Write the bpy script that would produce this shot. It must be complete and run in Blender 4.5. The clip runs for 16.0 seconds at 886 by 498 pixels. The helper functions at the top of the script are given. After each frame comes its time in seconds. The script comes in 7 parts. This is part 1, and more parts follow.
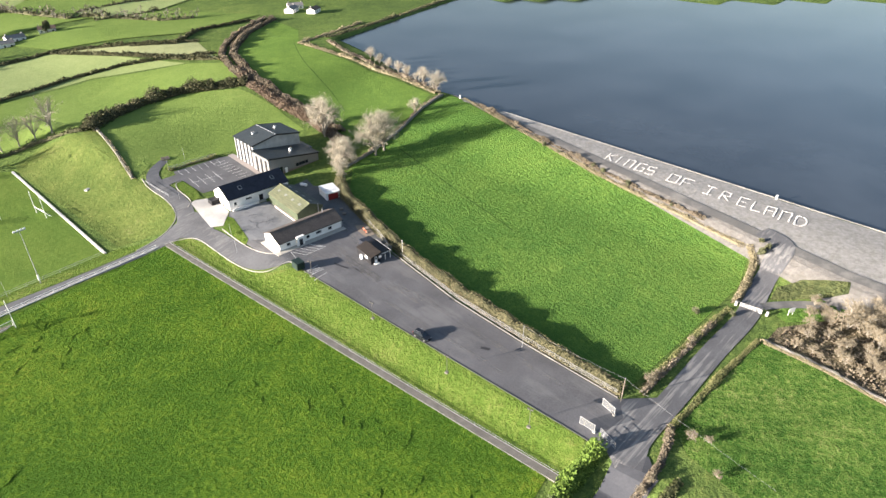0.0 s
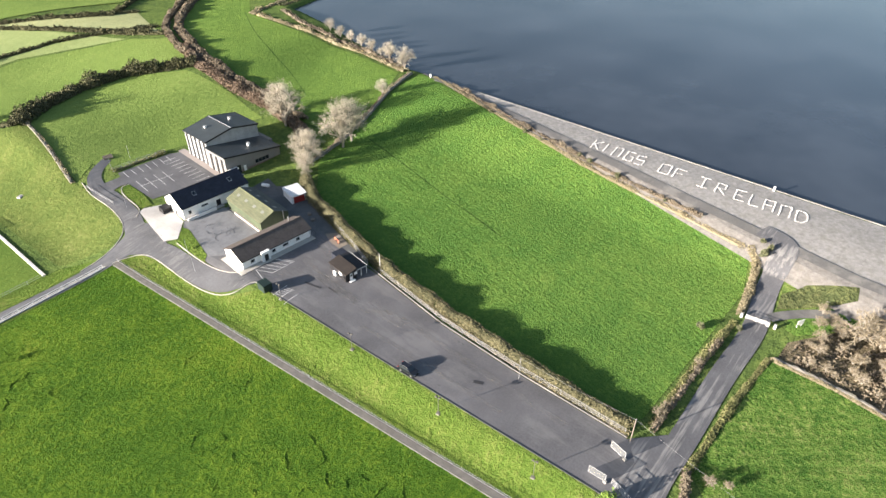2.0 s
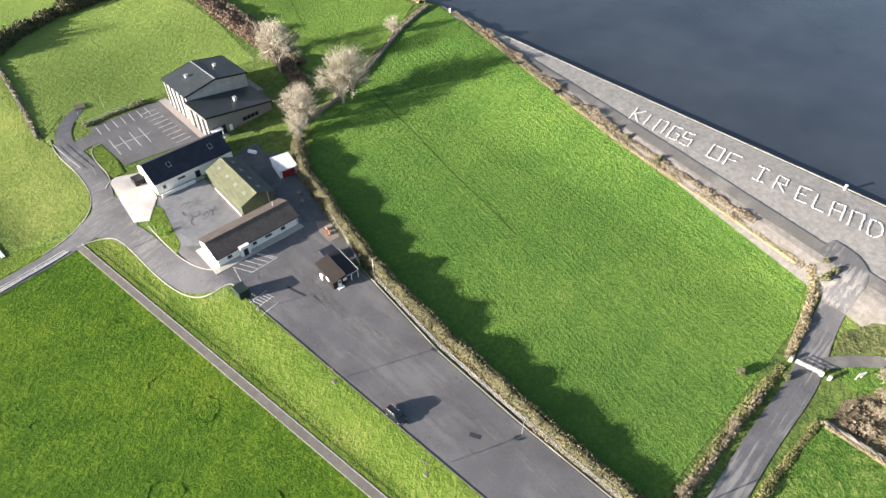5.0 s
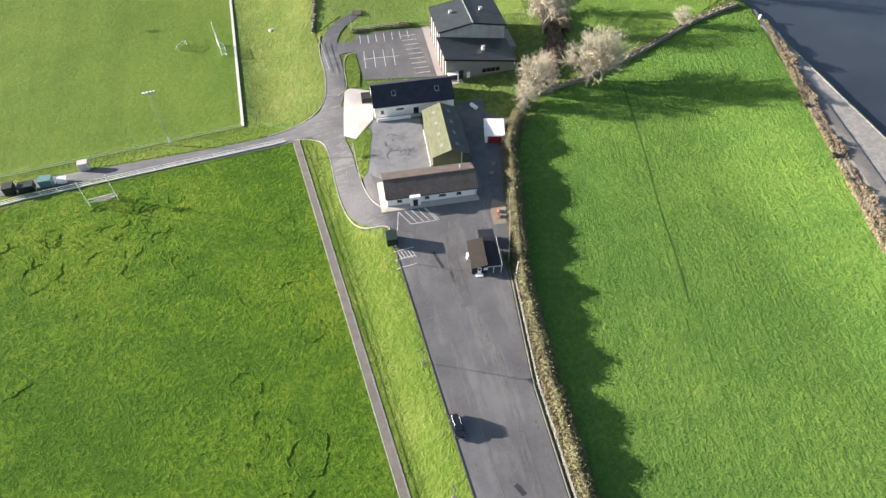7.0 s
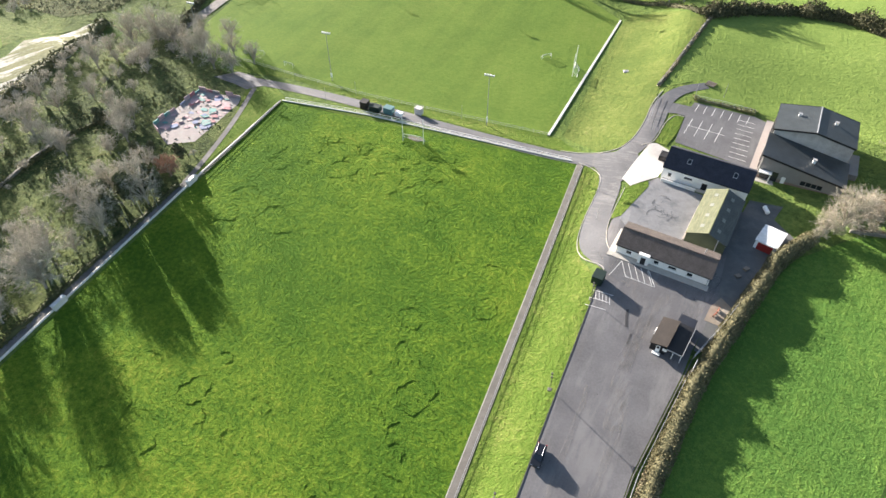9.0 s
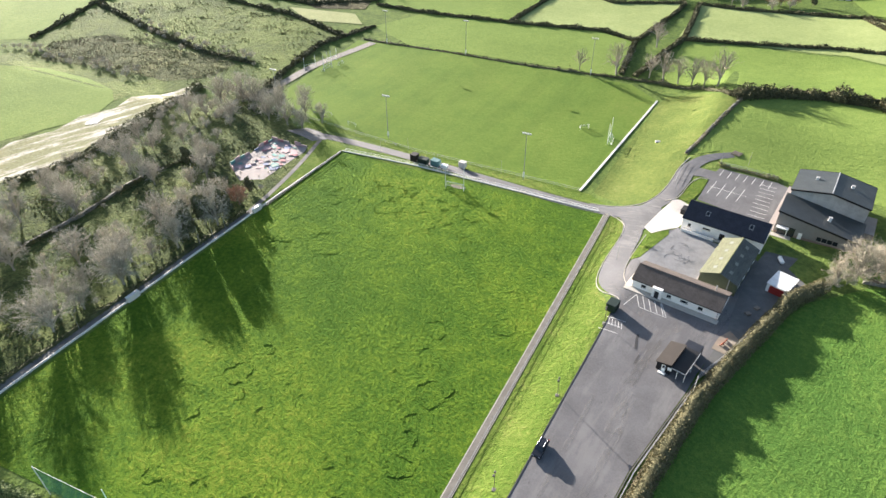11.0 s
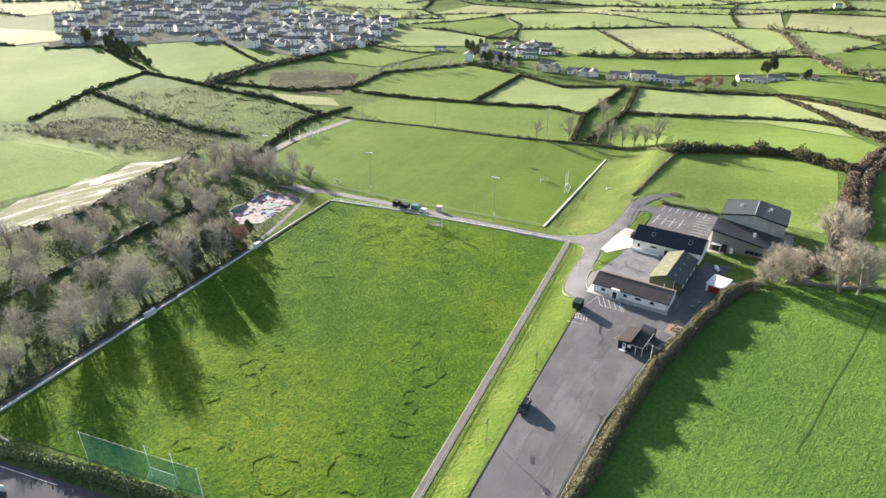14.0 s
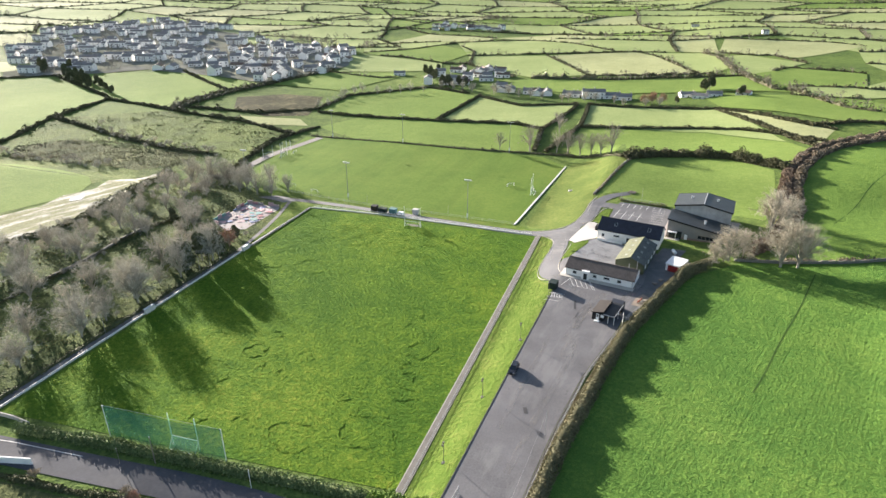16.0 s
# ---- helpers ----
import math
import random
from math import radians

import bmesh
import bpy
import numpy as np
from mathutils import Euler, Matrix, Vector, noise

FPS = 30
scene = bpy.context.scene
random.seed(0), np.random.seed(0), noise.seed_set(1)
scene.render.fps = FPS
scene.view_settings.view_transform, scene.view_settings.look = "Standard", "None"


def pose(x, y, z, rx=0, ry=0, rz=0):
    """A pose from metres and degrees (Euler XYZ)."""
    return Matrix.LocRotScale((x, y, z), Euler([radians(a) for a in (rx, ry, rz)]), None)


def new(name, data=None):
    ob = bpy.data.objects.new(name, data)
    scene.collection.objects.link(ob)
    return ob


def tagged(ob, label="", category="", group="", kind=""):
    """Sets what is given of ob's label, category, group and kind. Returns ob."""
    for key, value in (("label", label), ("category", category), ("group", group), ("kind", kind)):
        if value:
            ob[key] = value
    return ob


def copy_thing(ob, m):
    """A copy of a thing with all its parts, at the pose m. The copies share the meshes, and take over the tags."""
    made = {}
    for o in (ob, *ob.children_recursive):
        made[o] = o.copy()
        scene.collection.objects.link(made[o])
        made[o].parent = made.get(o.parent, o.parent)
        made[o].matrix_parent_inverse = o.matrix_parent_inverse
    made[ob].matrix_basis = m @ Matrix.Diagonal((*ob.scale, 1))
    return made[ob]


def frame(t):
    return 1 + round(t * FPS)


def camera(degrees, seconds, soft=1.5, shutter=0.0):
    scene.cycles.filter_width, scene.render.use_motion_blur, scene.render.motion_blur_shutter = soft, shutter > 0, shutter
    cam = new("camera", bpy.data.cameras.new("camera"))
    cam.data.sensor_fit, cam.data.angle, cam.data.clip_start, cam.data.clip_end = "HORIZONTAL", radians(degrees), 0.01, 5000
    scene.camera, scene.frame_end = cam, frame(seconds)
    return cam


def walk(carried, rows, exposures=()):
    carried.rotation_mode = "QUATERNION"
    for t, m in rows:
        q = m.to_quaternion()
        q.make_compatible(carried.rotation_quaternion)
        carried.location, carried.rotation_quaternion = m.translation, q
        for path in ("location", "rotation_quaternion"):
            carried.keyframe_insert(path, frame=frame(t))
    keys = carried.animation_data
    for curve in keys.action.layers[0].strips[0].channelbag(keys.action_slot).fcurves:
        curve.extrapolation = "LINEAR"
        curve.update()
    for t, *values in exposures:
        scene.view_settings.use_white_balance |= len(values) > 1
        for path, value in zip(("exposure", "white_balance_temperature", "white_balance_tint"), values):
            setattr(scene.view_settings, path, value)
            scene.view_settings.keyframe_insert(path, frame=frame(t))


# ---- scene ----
cam = camera(70.9, 16.0)
METRES, EYE, TILT, LEAN, TURN = 185.0, 95.8, -31.66, 0.09, -51.0
EAST, NORTH = -72.51, -34.40
ROWS = [
    (0.0, 0.0, 0.0, 0.0, 0.0, 0.0, -0.0),
    (0.5, -0.0082, 0.0202, 0.0192, -0.93, -0.88, 0.53),
    (1.0, -0.0141, 0.0415, 0.0388, -1.76, -1.84, 1.0),
    (1.5, -0.0185, 0.0632, 0.0594, -2.56, -2.95, 1.45),
    (2.0, -0.0211, 0.0855, 0.0801, -3.27, -4.15, 1.82),
    (2.5, -0.0217, 0.108, 0.1011, -3.85, -5.53, 2.17),
    (3.0, -0.02, 0.1312, 0.1219, -4.23, -6.99, 2.4),
    (5.5, 0.0297, 0.2471, 0.2183, 2.47, -15.52, -1.76),
    (6.0, 0.0487, 0.268, 0.2348, 8.0, -17.4, -5.04),
    (6.5, 0.0704, 0.2866, 0.2499, 16.28, -19.61, -9.88),
    (7.0, 0.096, 0.3046, 0.2618, 27.75, -22.53, -16.0),
    (7.5, 0.1229, 0.319, 0.2724, 40.93, -26.42, -21.92),
    (8.0, 0.1527, 0.3327, 0.2777, 53.32, -30.47, -26.19),
    (8.5, 0.1846, 0.3447, 0.282, 63.23, -33.48, -28.73),
    (9.0, 0.2164, 0.3522, 0.284, 69.81, -34.77, -30.03),
    (9.5, 0.2498, 0.3584, 0.2835, 74.04, -34.73, -30.67),
    (12.0, 0.4054, 0.3531, 0.2506, 77.14, -25.87, -31.2),
    (12.5, 0.4341, 0.3464, 0.2396, 76.25, -23.63, -31.1),
    (13.0, 0.4608, 0.3382, 0.2274, 75.17, -21.76, -30.92),
    (13.5, 0.4864, 0.3293, 0.2144, 73.97, -20.08, -30.73),
    (14.0, 0.5102, 0.3192, 0.2005, 72.65, -18.44, -30.49),
    (14.5, 0.5328, 0.3081, 0.1864, 71.38, -16.95, -30.33),
    (15.0, 0.5542, 0.2959, 0.1716, 70.09, -15.54, -30.12),
    (15.5, 0.5741, 0.2831, 0.1568, 68.83, -14.28, -29.97),
    (16.0, 0.5925, 0.2697, 0.1414, 67.55, -13.12, -29.71),
]
EXPOSURES = [(0.0, 2.03), (7.0, 2.08), (9.5, 2.3), (12.0, 2.3), (13.2, 2.22), (16.0, 2.18)]
walk(cam, [(t, pose(EAST, NORTH, EYE, TILT, LEAN, TURN) @ pose(METRES * x, METRES * y, METRES * z, 90 + pitch, roll, yaw)) for t, x, y, z, yaw, pitch, roll in ROWS],
     exposures=EXPOSURES)

# ---- world and light ----
SUN_DIR = Vector((-0.862, 0.507, math.tan(radians(11.8)))).normalized()
world = bpy.data.worlds.new("sky")
scene.world = world
world.use_nodes = True
wn = world.node_tree
wn.nodes.clear()
sky = wn.nodes.new("ShaderNodeTexSky")
sky.sky_type, sky.sun_disc = "NISHITA", False
sky.sun_elevation, sky.sun_rotation = radians(11.8), math.atan2(SUN_DIR.x, SUN_DIR.y)
sky.air_density, sky.dust_density = 1.0, 1.5
bg = wn.nodes.new("ShaderNodeBackground")
bg.inputs["Strength"].default_value = 0.064
wout = wn.nodes.new("ShaderNodeOutputWorld")
wn.links.new(sky.outputs[0], bg.inputs["Color"])
wn.links.new(bg.outputs[0], wout.inputs["Surface"])
sun = new("sun", bpy.data.lights.new("sun", "SUN"))
sun.data.energy, sun.data.angle, sun.data.color = 5.0, radians(0.5), (1.0, 0.905, 0.79)
sun.matrix_world = SUN_DIR.to_track_quat("Z", "Y").to_matrix().to_4x4()
scene.view_settings.use_white_balance = True
scene.view_settings.white_balance_temperature, scene.view_settings.white_balance_tint = 6350, 13

# ---- materials ----


def material(name, rough=0.85, metal=0.0, spec=0.3):
    m = bpy.data.materials.new(name)
    m.use_nodes = True
    b = m.node_tree.nodes["Principled BSDF"]
    b.inputs["Roughness"].default_value = rough
    b.inputs["Metallic"].default_value = metal
    b.inputs["Specular IOR Level"].default_value = spec
    return m, m.node_tree, b


def node(nt, kind, **inputs):
    n = nt.nodes.new(kind)
    for key, value in inputs.items():
        n.inputs[key].default_value = value
    return n


def coords(nt, stretch=(1, 1, 1), turn=0.0):
    """World-sized coordinates of the object, stretched and turned."""
    tc = nt.nodes.new("ShaderNodeTexCoord")
    mp = nt.nodes.new("ShaderNodeMapping")
    mp.vector_type = "TEXTURE"
    mp.inputs["Scale"].default_value = tuple(1 / s for s in stretch)
    mp.inputs["Rotation"].default_value = (0, 0, radians(turn))
    nt.links.new(tc.outputs["Object"], mp.inputs["Vector"])
    return mp.outputs["Vector"]


def noise_at(nt, vec, scale, detail=4.0, rough=0.6):
    n = node(nt, "ShaderNodeTexNoise", Scale=scale, Detail=detail, Roughness=rough)
    nt.links.new(vec, n.inputs["Vector"])
    return n.outputs["Fac"]


def ramp(nt, fac, *stops):
    r = nt.nodes.new("ShaderNodeValToRGB")
    while len(r.color_ramp.elements) < len(stops):
        r.color_ramp.elements.new(0.5)
    for e, (p, c) in zip(r.color_ramp.elements, stops):
        e.position, e.color = p, (*c, 1) if len(c) == 3 else c
    nt.links.new(fac, r.inputs["Fac"])
    return r.outputs["Color"]


def mix(nt, fac, a, b, mode="MIX"):
    m = nt.nodes.new("ShaderNodeMix")
    m.data_type, m.blend_type = "RGBA", mode
    for sock, value in ((m.inputs[0], fac), (m.inputs[6], a), (m.inputs[7], b)):
        if isinstance(value, bpy.types.NodeSocket):
            nt.links.new(value, sock)
        elif isinstance(value, tuple):
            sock.default_value = (*value, 1)
        else:
            sock.default_value = value
    return m.outputs[2]


def bump(nt, bsdf, height, strength, distance):
    b = node(nt, "ShaderNodeBump", Strength=strength, Distance=distance)
    nt.links.new(height, b.inputs["Height"])
    nt.links.new(b.outputs["Normal"], bsdf.inputs["Normal"])


def add(nt, a, b, k=1.0, op="MULTIPLY_ADD"):
    m = nt.nodes.new("ShaderNodeMath")
    m.operation = op
    nt.links.new(b, m.inputs[0])
    m.inputs[1].default_value = k
    nt.links.new(a, m.inputs[2])
    return m.outputs[0]


def grass(name, dark, mid, light, patch=0.02, tuft=1.2, relief=0.25, stripe=None, stripe_turn=0.0, stripe_gap=2.0, spots=0.0, hard=0.1):
    """Turf: large patches, tufts, fine relief and, where it is given, the lines of the drill or the mower."""
    m, nt, b = material(name, 0.95, 0, 0.03)
    v = coords(nt)
    blade = noise_at(nt, v, tuft * 3.1, 3, 0.7)
    big, mid_n, fine = noise_at(nt, v, patch, 4), noise_at(nt, v, tuft * 0.22, 3), noise_at(nt, v, tuft, 5, 0.7)
    mixed = add(nt, add(nt, add(nt, fine, blade, 0.7), mid_n, 0.4), big, 0.9)
    scaled = nt.nodes.new("ShaderNodeMath")
    scaled.operation = "MULTIPLY"
    scaled.inputs[1].default_value = 0.3125
    nt.links.new(mixed, scaled.inputs[0])
    col = ramp(nt, scaled.outputs[0], (0.5 - hard, dark), (0.5, mid), (0.5 + hard, light))
    height = add(nt, add(nt, fine, mid_n, 0.5), blade, 0.45)
    if stripe:
        sv = coords(nt, (1 / stripe_gap, 0.015, 1), stripe_turn)
        lines = noise_at(nt, sv, 1.0, 2, 0.5)
        col = mix(nt, stripe, col, ramp(nt, lines, (0.44, (0.3, 0.3, 0.3)), (0.56, (0.72, 0.7, 0.66))), "OVERLAY")
        height = add(nt, height, lines, 0.3)
    if spots:
        s = noise_at(nt, v, 0.3, 6, 0.75)
        col = mix(nt, ramp(nt, s, (0.54, (0, 0, 0)), (0.66, (spots,) * 3)), col, (0.06, 0.056, 0.03))
    nt.links.new(col, b.inputs["Base Color"])
    bump(nt, b, height, 1.0, relief * 1.5)
    return m


def paint(name, base, rough=0.7, metal=0.0, vary=0.12, scale=0.6, stain=None, relief=0.01, stretch=(1, 1, 1), spec=0.3):
    """A plain surface with grain and weathering at two scales."""
    m, nt, b = material(name, rough, metal, spec)
    v = coords(nt, stretch)
    n1, n2 = noise_at(nt, v, scale, 5, 0.65), noise_at(nt, v, scale * 9, 4, 0.7)
    lo, hi = tuple(c * (1 - vary) for c in base), tuple(min(1, c * (1 + vary)) for c in base)
    col = mix(nt, 0.45, ramp(nt, n1, (0.3, lo), (0.7, hi)), ramp(nt, n2, (0.3, lo), (0.7, hi)))
    if stain:
        s = noise_at(nt, coords(nt), scale * 0.45, 6, 0.7)
        col = mix(nt, ramp(nt, s, (0.5, (0, 0, 0)), (0.68, (0.75, 0.75, 0.75))), col, stain)
    nt.links.new(col, b.inputs["Base Color"])
    bump(nt, b, n2, 0.5, relief)
    return m


def foliage(name, dark, light, rough=0.85):
    """Leaves or twigs, each clump of its own shade."""
    m, nt, b = material(name, rough, 0, 0.2)
    geo = nt.nodes.new("ShaderNodeNewGeometry")
    n = noise_at(nt, coords(nt), 0.35, 3)
    f = add(nt, n, geo.outputs["Random Per Island"], 0.6)
    nt.links.new(ramp(nt, f, (0.3, dark), (0.95, light)), b.inputs["Base Color"])
    return m


M_GROUND = grass("meadow", (0.053, 0.085, 0.027), (0.117, 0.17, 0.044), (0.201, 0.23, 0.069), 0.008, 0.5, 0.5)
M_PITCH = grass("rough_pitch_turf", (0.058, 0.126, 0.015), (0.118, 0.2, 0.021), (0.21, 0.254, 0.036), 0.022, 1.0, 0.72, hard=0.07)
M_PITCH_FAR = grass("mown_pitch_turf", (0.096, 0.158, 0.031), (0.128, 0.19, 0.038), (0.162, 0.208, 0.05), 0.03, 0.8, 0.12, 0.1, 0, 8)
M_FIELD = grass("lush_pasture", (0.08, 0.165, 0.034), (0.122, 0.218, 0.043), (0.172, 0.256, 0.058), 0.02, 0.9, 0.7, 0.06, -19, 0.8, hard=0.07)
M_SHORE = grass("lakeside_pasture", (0.1, 0.172, 0.036), (0.142, 0.224, 0.046), (0.19, 0.255, 0.062), 0.02, 0.9, 0.5, hard=0.08)
M_BANK = grass("mown_bank_turf", (0.078, 0.13, 0.022), (0.118, 0.165, 0.034), (0.172, 0.19, 0.058), 0.06, 0.8, 0.5, hard=0.07)
M_ROUGH = grass("rough_grass", (0.06, 0.075, 0.032), (0.112, 0.128, 0.052), (0.19, 0.19, 0.09), 0.035, 0.5, 0.9, spots=0.4, hard=0.07)


def asphalt(name, base, dust, turn, amount=0.6, gap=1.4):
    """Tarmac with grit, dark damp patches and pale dusty streaks that run the way the wheels go."""
    m, nt, b = material(name, 0.8, 0, 0.25)
    v = coords(nt)
    grit, patch = noise_at(nt, v, 2.5, 4, 0.75), noise_at(nt, v, 0.11, 5, 0.6)
    col = mix(nt, 0.4, ramp(nt, patch, (0.3, tuple(c * 0.62 for c in base)), (0.7, tuple(c * 1.35 for c in base))), ramp(nt, grit, (0.3, tuple(c * 0.6 for c in base)), (0.7, tuple(c * 1.4 for c in base))))
    streak = noise_at(nt, coords(nt, (1 / gap, 0.05, 1), turn), 1.0, 5, 0.7)
    both = add(nt, streak, noise_at(nt, v, 0.07, 3), 0.7)
    col = mix(nt, ramp(nt, both, (0.86, (0, 0, 0)), (1.0, (amount,) * 3)), col, dust)
    wet = noise_at(nt, coords(nt, (0.5, 0.16, 1), turn), 1.0, 5, 0.75)
    col = mix(nt, ramp(nt, wet, (0.66, (0, 0, 0)), (0.72, (0.8,) * 3)), col, tuple(c * 0.4 for c in base))
    nt.links.new(col, b.inputs["Base Color"])
    bump(nt, b, grit, 0.5, 0.015)
    return m


M_TARMAC = asphalt("worn_tarmac", (0.114, 0.113, 0.118), (0.19, 0.187, 0.185), -6, 0.45, 3.0)
M_ROAD = asphalt("road_asphalt", (0.098, 0.1, 0.107), (0.18, 0.179, 0.178), 80, 0.5, 0.9)
M_LANE = asphalt("lane_asphalt", (0.11, 0.11, 0.115), (0.27, 0.262, 0.25), 85, 0.8, 0.9)
M_CONC = paint("pale_concrete", (0.42, 0.405, 0.385), 0.85, 0, 0.12, 0.3, (0.31, 0.295, 0.27), 0.01)
M_STONE = paint("dam_gravel", (0.265, 0.256, 0.242), 0.95, 0, 0.5, 0.9, (0.19, 0.186, 0.165), 0.25)
M_BERM = paint("berm_gravel", (0.2, 0.188, 0.172), 0.95, 0, 0.5, 0.9, (0.15, 0.14, 0.12), 0.25)
M_TRACK = paint("gravel_track", (0.12, 0.117, 0.112), 0.9, 0, 0.2, 0.2, (0.25, 0.24, 0.22), 0.03)
M_WHITE = paint("white_render", (0.84, 0.82, 0.79), 0.8, 0, 0.05, 0.4, (0.7, 0.68, 0.64))
M_WHITEP = paint("white_paint", (0.8, 0.8, 0.78), 0.6, 0, 0.05, 1.0)
M_NAVY = paint("dark_slate_sheet", (0.018, 0.021, 0.03), 0.55, 0.0, 0.25, 0.3, (0.03, 0.034, 0.045))
M_OLIVE = paint("mossy_sheeting", (0.19, 0.2, 0.11), 0.8, 0, 0.2, 0.4, (0.12, 0.14, 0.06))
M_GREYMETAL = paint("grey_cladding", (0.3, 0.31, 0.32), 0.5, 0.0, 0.06, 0.3)
M_BLACK = paint("black_sheeting", (0.012, 0.012, 0.014), 0.6, 0, 0.3, 0.5, (0.03, 0.03, 0.033))
M_RED = paint("red_door", (0.3, 0.03, 0.025), 0.6, 0, 0.1, 1)
M_GLASS = paint("dark_glass", (0.02, 0.024, 0.03), 0.08, 0, 0.1, 1, None, 0.0, (1, 1, 1), 0.6)
M_STEEL = paint("galvanised_steel", (0.3, 0.305, 0.31), 0.75, 0.0, 0.15, 1)
M_TIMBER = paint("weathered_timber", (0.2, 0.17, 0.14), 0.9, 0, 0.2, 1)
M_WALL = paint("dry_stone", (0.19, 0.177, 0.155), 0.95, 0, 0.3, 0.8, (0.14, 0.15, 0.09), 0.08)
M_HEDGE = foliage("hedge_leaves", (0.025, 0.032, 0.014), (0.10, 0.105, 0.045))
M_GORSE = foliage("gorse_leaves", (0.046, 0.05, 0.024), (0.2, 0.182, 0.1))
M_LAUREL = foliage("laurel_leaves", (0.05, 0.10, 0.014), (0.16, 0.24, 0.045))
M_BRACKEN = foliage("bracken", (0.085, 0.062, 0.042), (0.22, 0.165, 0.12))
M_TWIG = foliage("bare_twigs", (0.25, 0.225, 0.165), (0.5, 0.465, 0.365))
M_TWIGDARK = foliage("dark_bare_twigs", (0.29, 0.27, 0.22), (0.56, 0.53, 0.44))
M_BARK = paint("bark", (0.33, 0.3, 0.25), 0.95, 0, 0.3, 1.5, (0.18, 0.18, 0.13), 0.03)
M_EVERGREEN = foliage("evergreen_leaves", (0.045, 0.055, 0.028), (0.15, 0.155, 0.085))


def water_material():
    m, nt, b = material("reservoir_water", 0.12, 0, 0.5)
    v = coords(nt)
    w1, w2 = noise_at(nt, coords(nt, (0.35, 1, 1), 25), 1.1, 3), noise_at(nt, v, 0.02, 3)
    nt.links.new(ramp(nt, w2, (0.35, (0.027, 0.034, 0.045)), (0.65, (0.05, 0.06, 0.074))), b.inputs["Base Color"])
    b.inputs["IOR"].default_value = 1.33
    bump(nt, b, w1, 0.35, 0.12)
    return m


M_WATER = water_material()
M_FIELD2 = grass("tufted_pasture", (0.062, 0.14, 0.026), (0.138, 0.232, 0.046), (0.29, 0.335, 0.11), 0.03, 0.75, 1.1, 0.2, 35, 1.2, hard=0.06)
M_FIELD3 = grass("grazed_pasture", (0.118, 0.178, 0.043), (0.158, 0.224, 0.056), (0.205, 0.255, 0.078), 0.015, 0.7, 0.3)
# the next two: pasture made paler and greyer, haze put into the colour
M_FIELD4_HAZE = grass("hazed_pale_pasture", (0.2, 0.25, 0.095), (0.255, 0.305, 0.125), (0.31, 0.345, 0.16), 0.012, 0.6, 0.25)
M_FIELD5_HAZE = grass("hazed_yellowish_pasture", (0.235, 0.26, 0.125), (0.31, 0.33, 0.165), (0.375, 0.385, 0.21), 0.012, 0.6, 0.3)
M_BANK2 = grass("dry_bank_turf", (0.08, 0.118, 0.03), (0.122, 0.155, 0.042), (0.185, 0.195, 0.075), 0.06, 0.7, 0.3)
M_ROUGH2 = grass("wood_floor", (0.05, 0.07, 0.03), (0.11, 0.14, 0.05), (0.18, 0.2, 0.085), 0.05, 0.5, 1.2, spots=0.45, hard=0.08)
M_MOOR = grass("moor_grass", (0.075, 0.105, 0.036), (0.13, 0.172, 0.052), (0.195, 0.22, 0.085), 0.03, 0.5, 0.9, spots=0.35, hard=0.08)


def spoil_material():
    """Stripped ground: chalky streaks, with thin grass between them."""
    m, nt, b = material("sandy_spoil", 0.95, 0, 0.1)
    v = coords(nt)
    streak, fine = noise_at(nt, coords(nt, (0.22, 0.035, 1), -18), 1.0, 6, 0.7), noise_at(nt, v, 0.9, 5, 0.7)
    sand = ramp(nt, fine, (0.3, (0.34, 0.325, 0.28)), (0.7, (0.68, 0.66, 0.6)))
    turf = ramp(nt, fine, (0.3, (0.12, 0.13, 0.055)), (0.7, (0.25, 0.25, 0.13)))
    nt.links.new(mix(nt, ramp(nt, streak, (0.48, (0, 0, 0)), (0.6, (1, 1, 1))), turf, sand), b.inputs["Base Color"])
    bump(nt, b, fine, 0.8, 0.5)
    return m


def dust_material():
    """Pale grit lying thinly and unevenly on the tarmac."""
    m, nt, b = material("dusty_grit", 0.9, 0, 0.1)
    n = noise_at(nt, coords(nt, (0.9, 0.22, 1), -8), 1.0, 6, 0.75)
    nt.links.new(ramp(nt, noise_at(nt, coords(nt), 2.0, 3), (0.3, (0.2, 0.195, 0.187)), (0.7, (0.29, 0.282, 0.268))), b.inputs["Base Color"])
    nt.links.new(ramp(nt, n, (0.42, (0, 0, 0)), (0.66, (0.4,) * 3)), b.inputs["Alpha"])
    return m


M_SAND, M_DUST = spoil_material(), dust_material()
M_BROWNTWIG = foliage("brown_bare_twigs", (0.11, 0.094, 0.062), (0.29, 0.245, 0.172))
M_BRACKEN_FLOOR = grass("dead_bracken", (0.085, 0.07, 0.045), (0.165, 0.14, 0.088), (0.27, 0.235, 0.15), 0.08, 0.7, 0.7)
M_YARD = paint("yard_gravel", (0.2, 0.203, 0.208), 0.9, 0, 0.2, 0.5, (0.11, 0.115, 0.12), 0.03)
M_PAVE = paint("pink_paving", (0.33, 0.29, 0.265), 0.85, 0, 0.12, 1.0)
M_ROADDARK = paint("dark_asphalt", (0.068, 0.071, 0.08), 0.85, 0, 0.25, 0.2, (0.105, 0.106, 0.11), 0.01, spec=0.1)
M_MARK = paint("worn_road_paint", (0.62, 0.62, 0.6), 0.7, 0, 0.15, 1.5, (0.3, 0.3, 0.3))
M_KERB = paint("concrete_kerb", (0.4, 0.38, 0.34), 0.85, 0, 0.15, 0.8)
M_KERBDARK = paint("dark_kerb", (0.06, 0.06, 0.06), 0.85, 0, 0.2, 0.8)
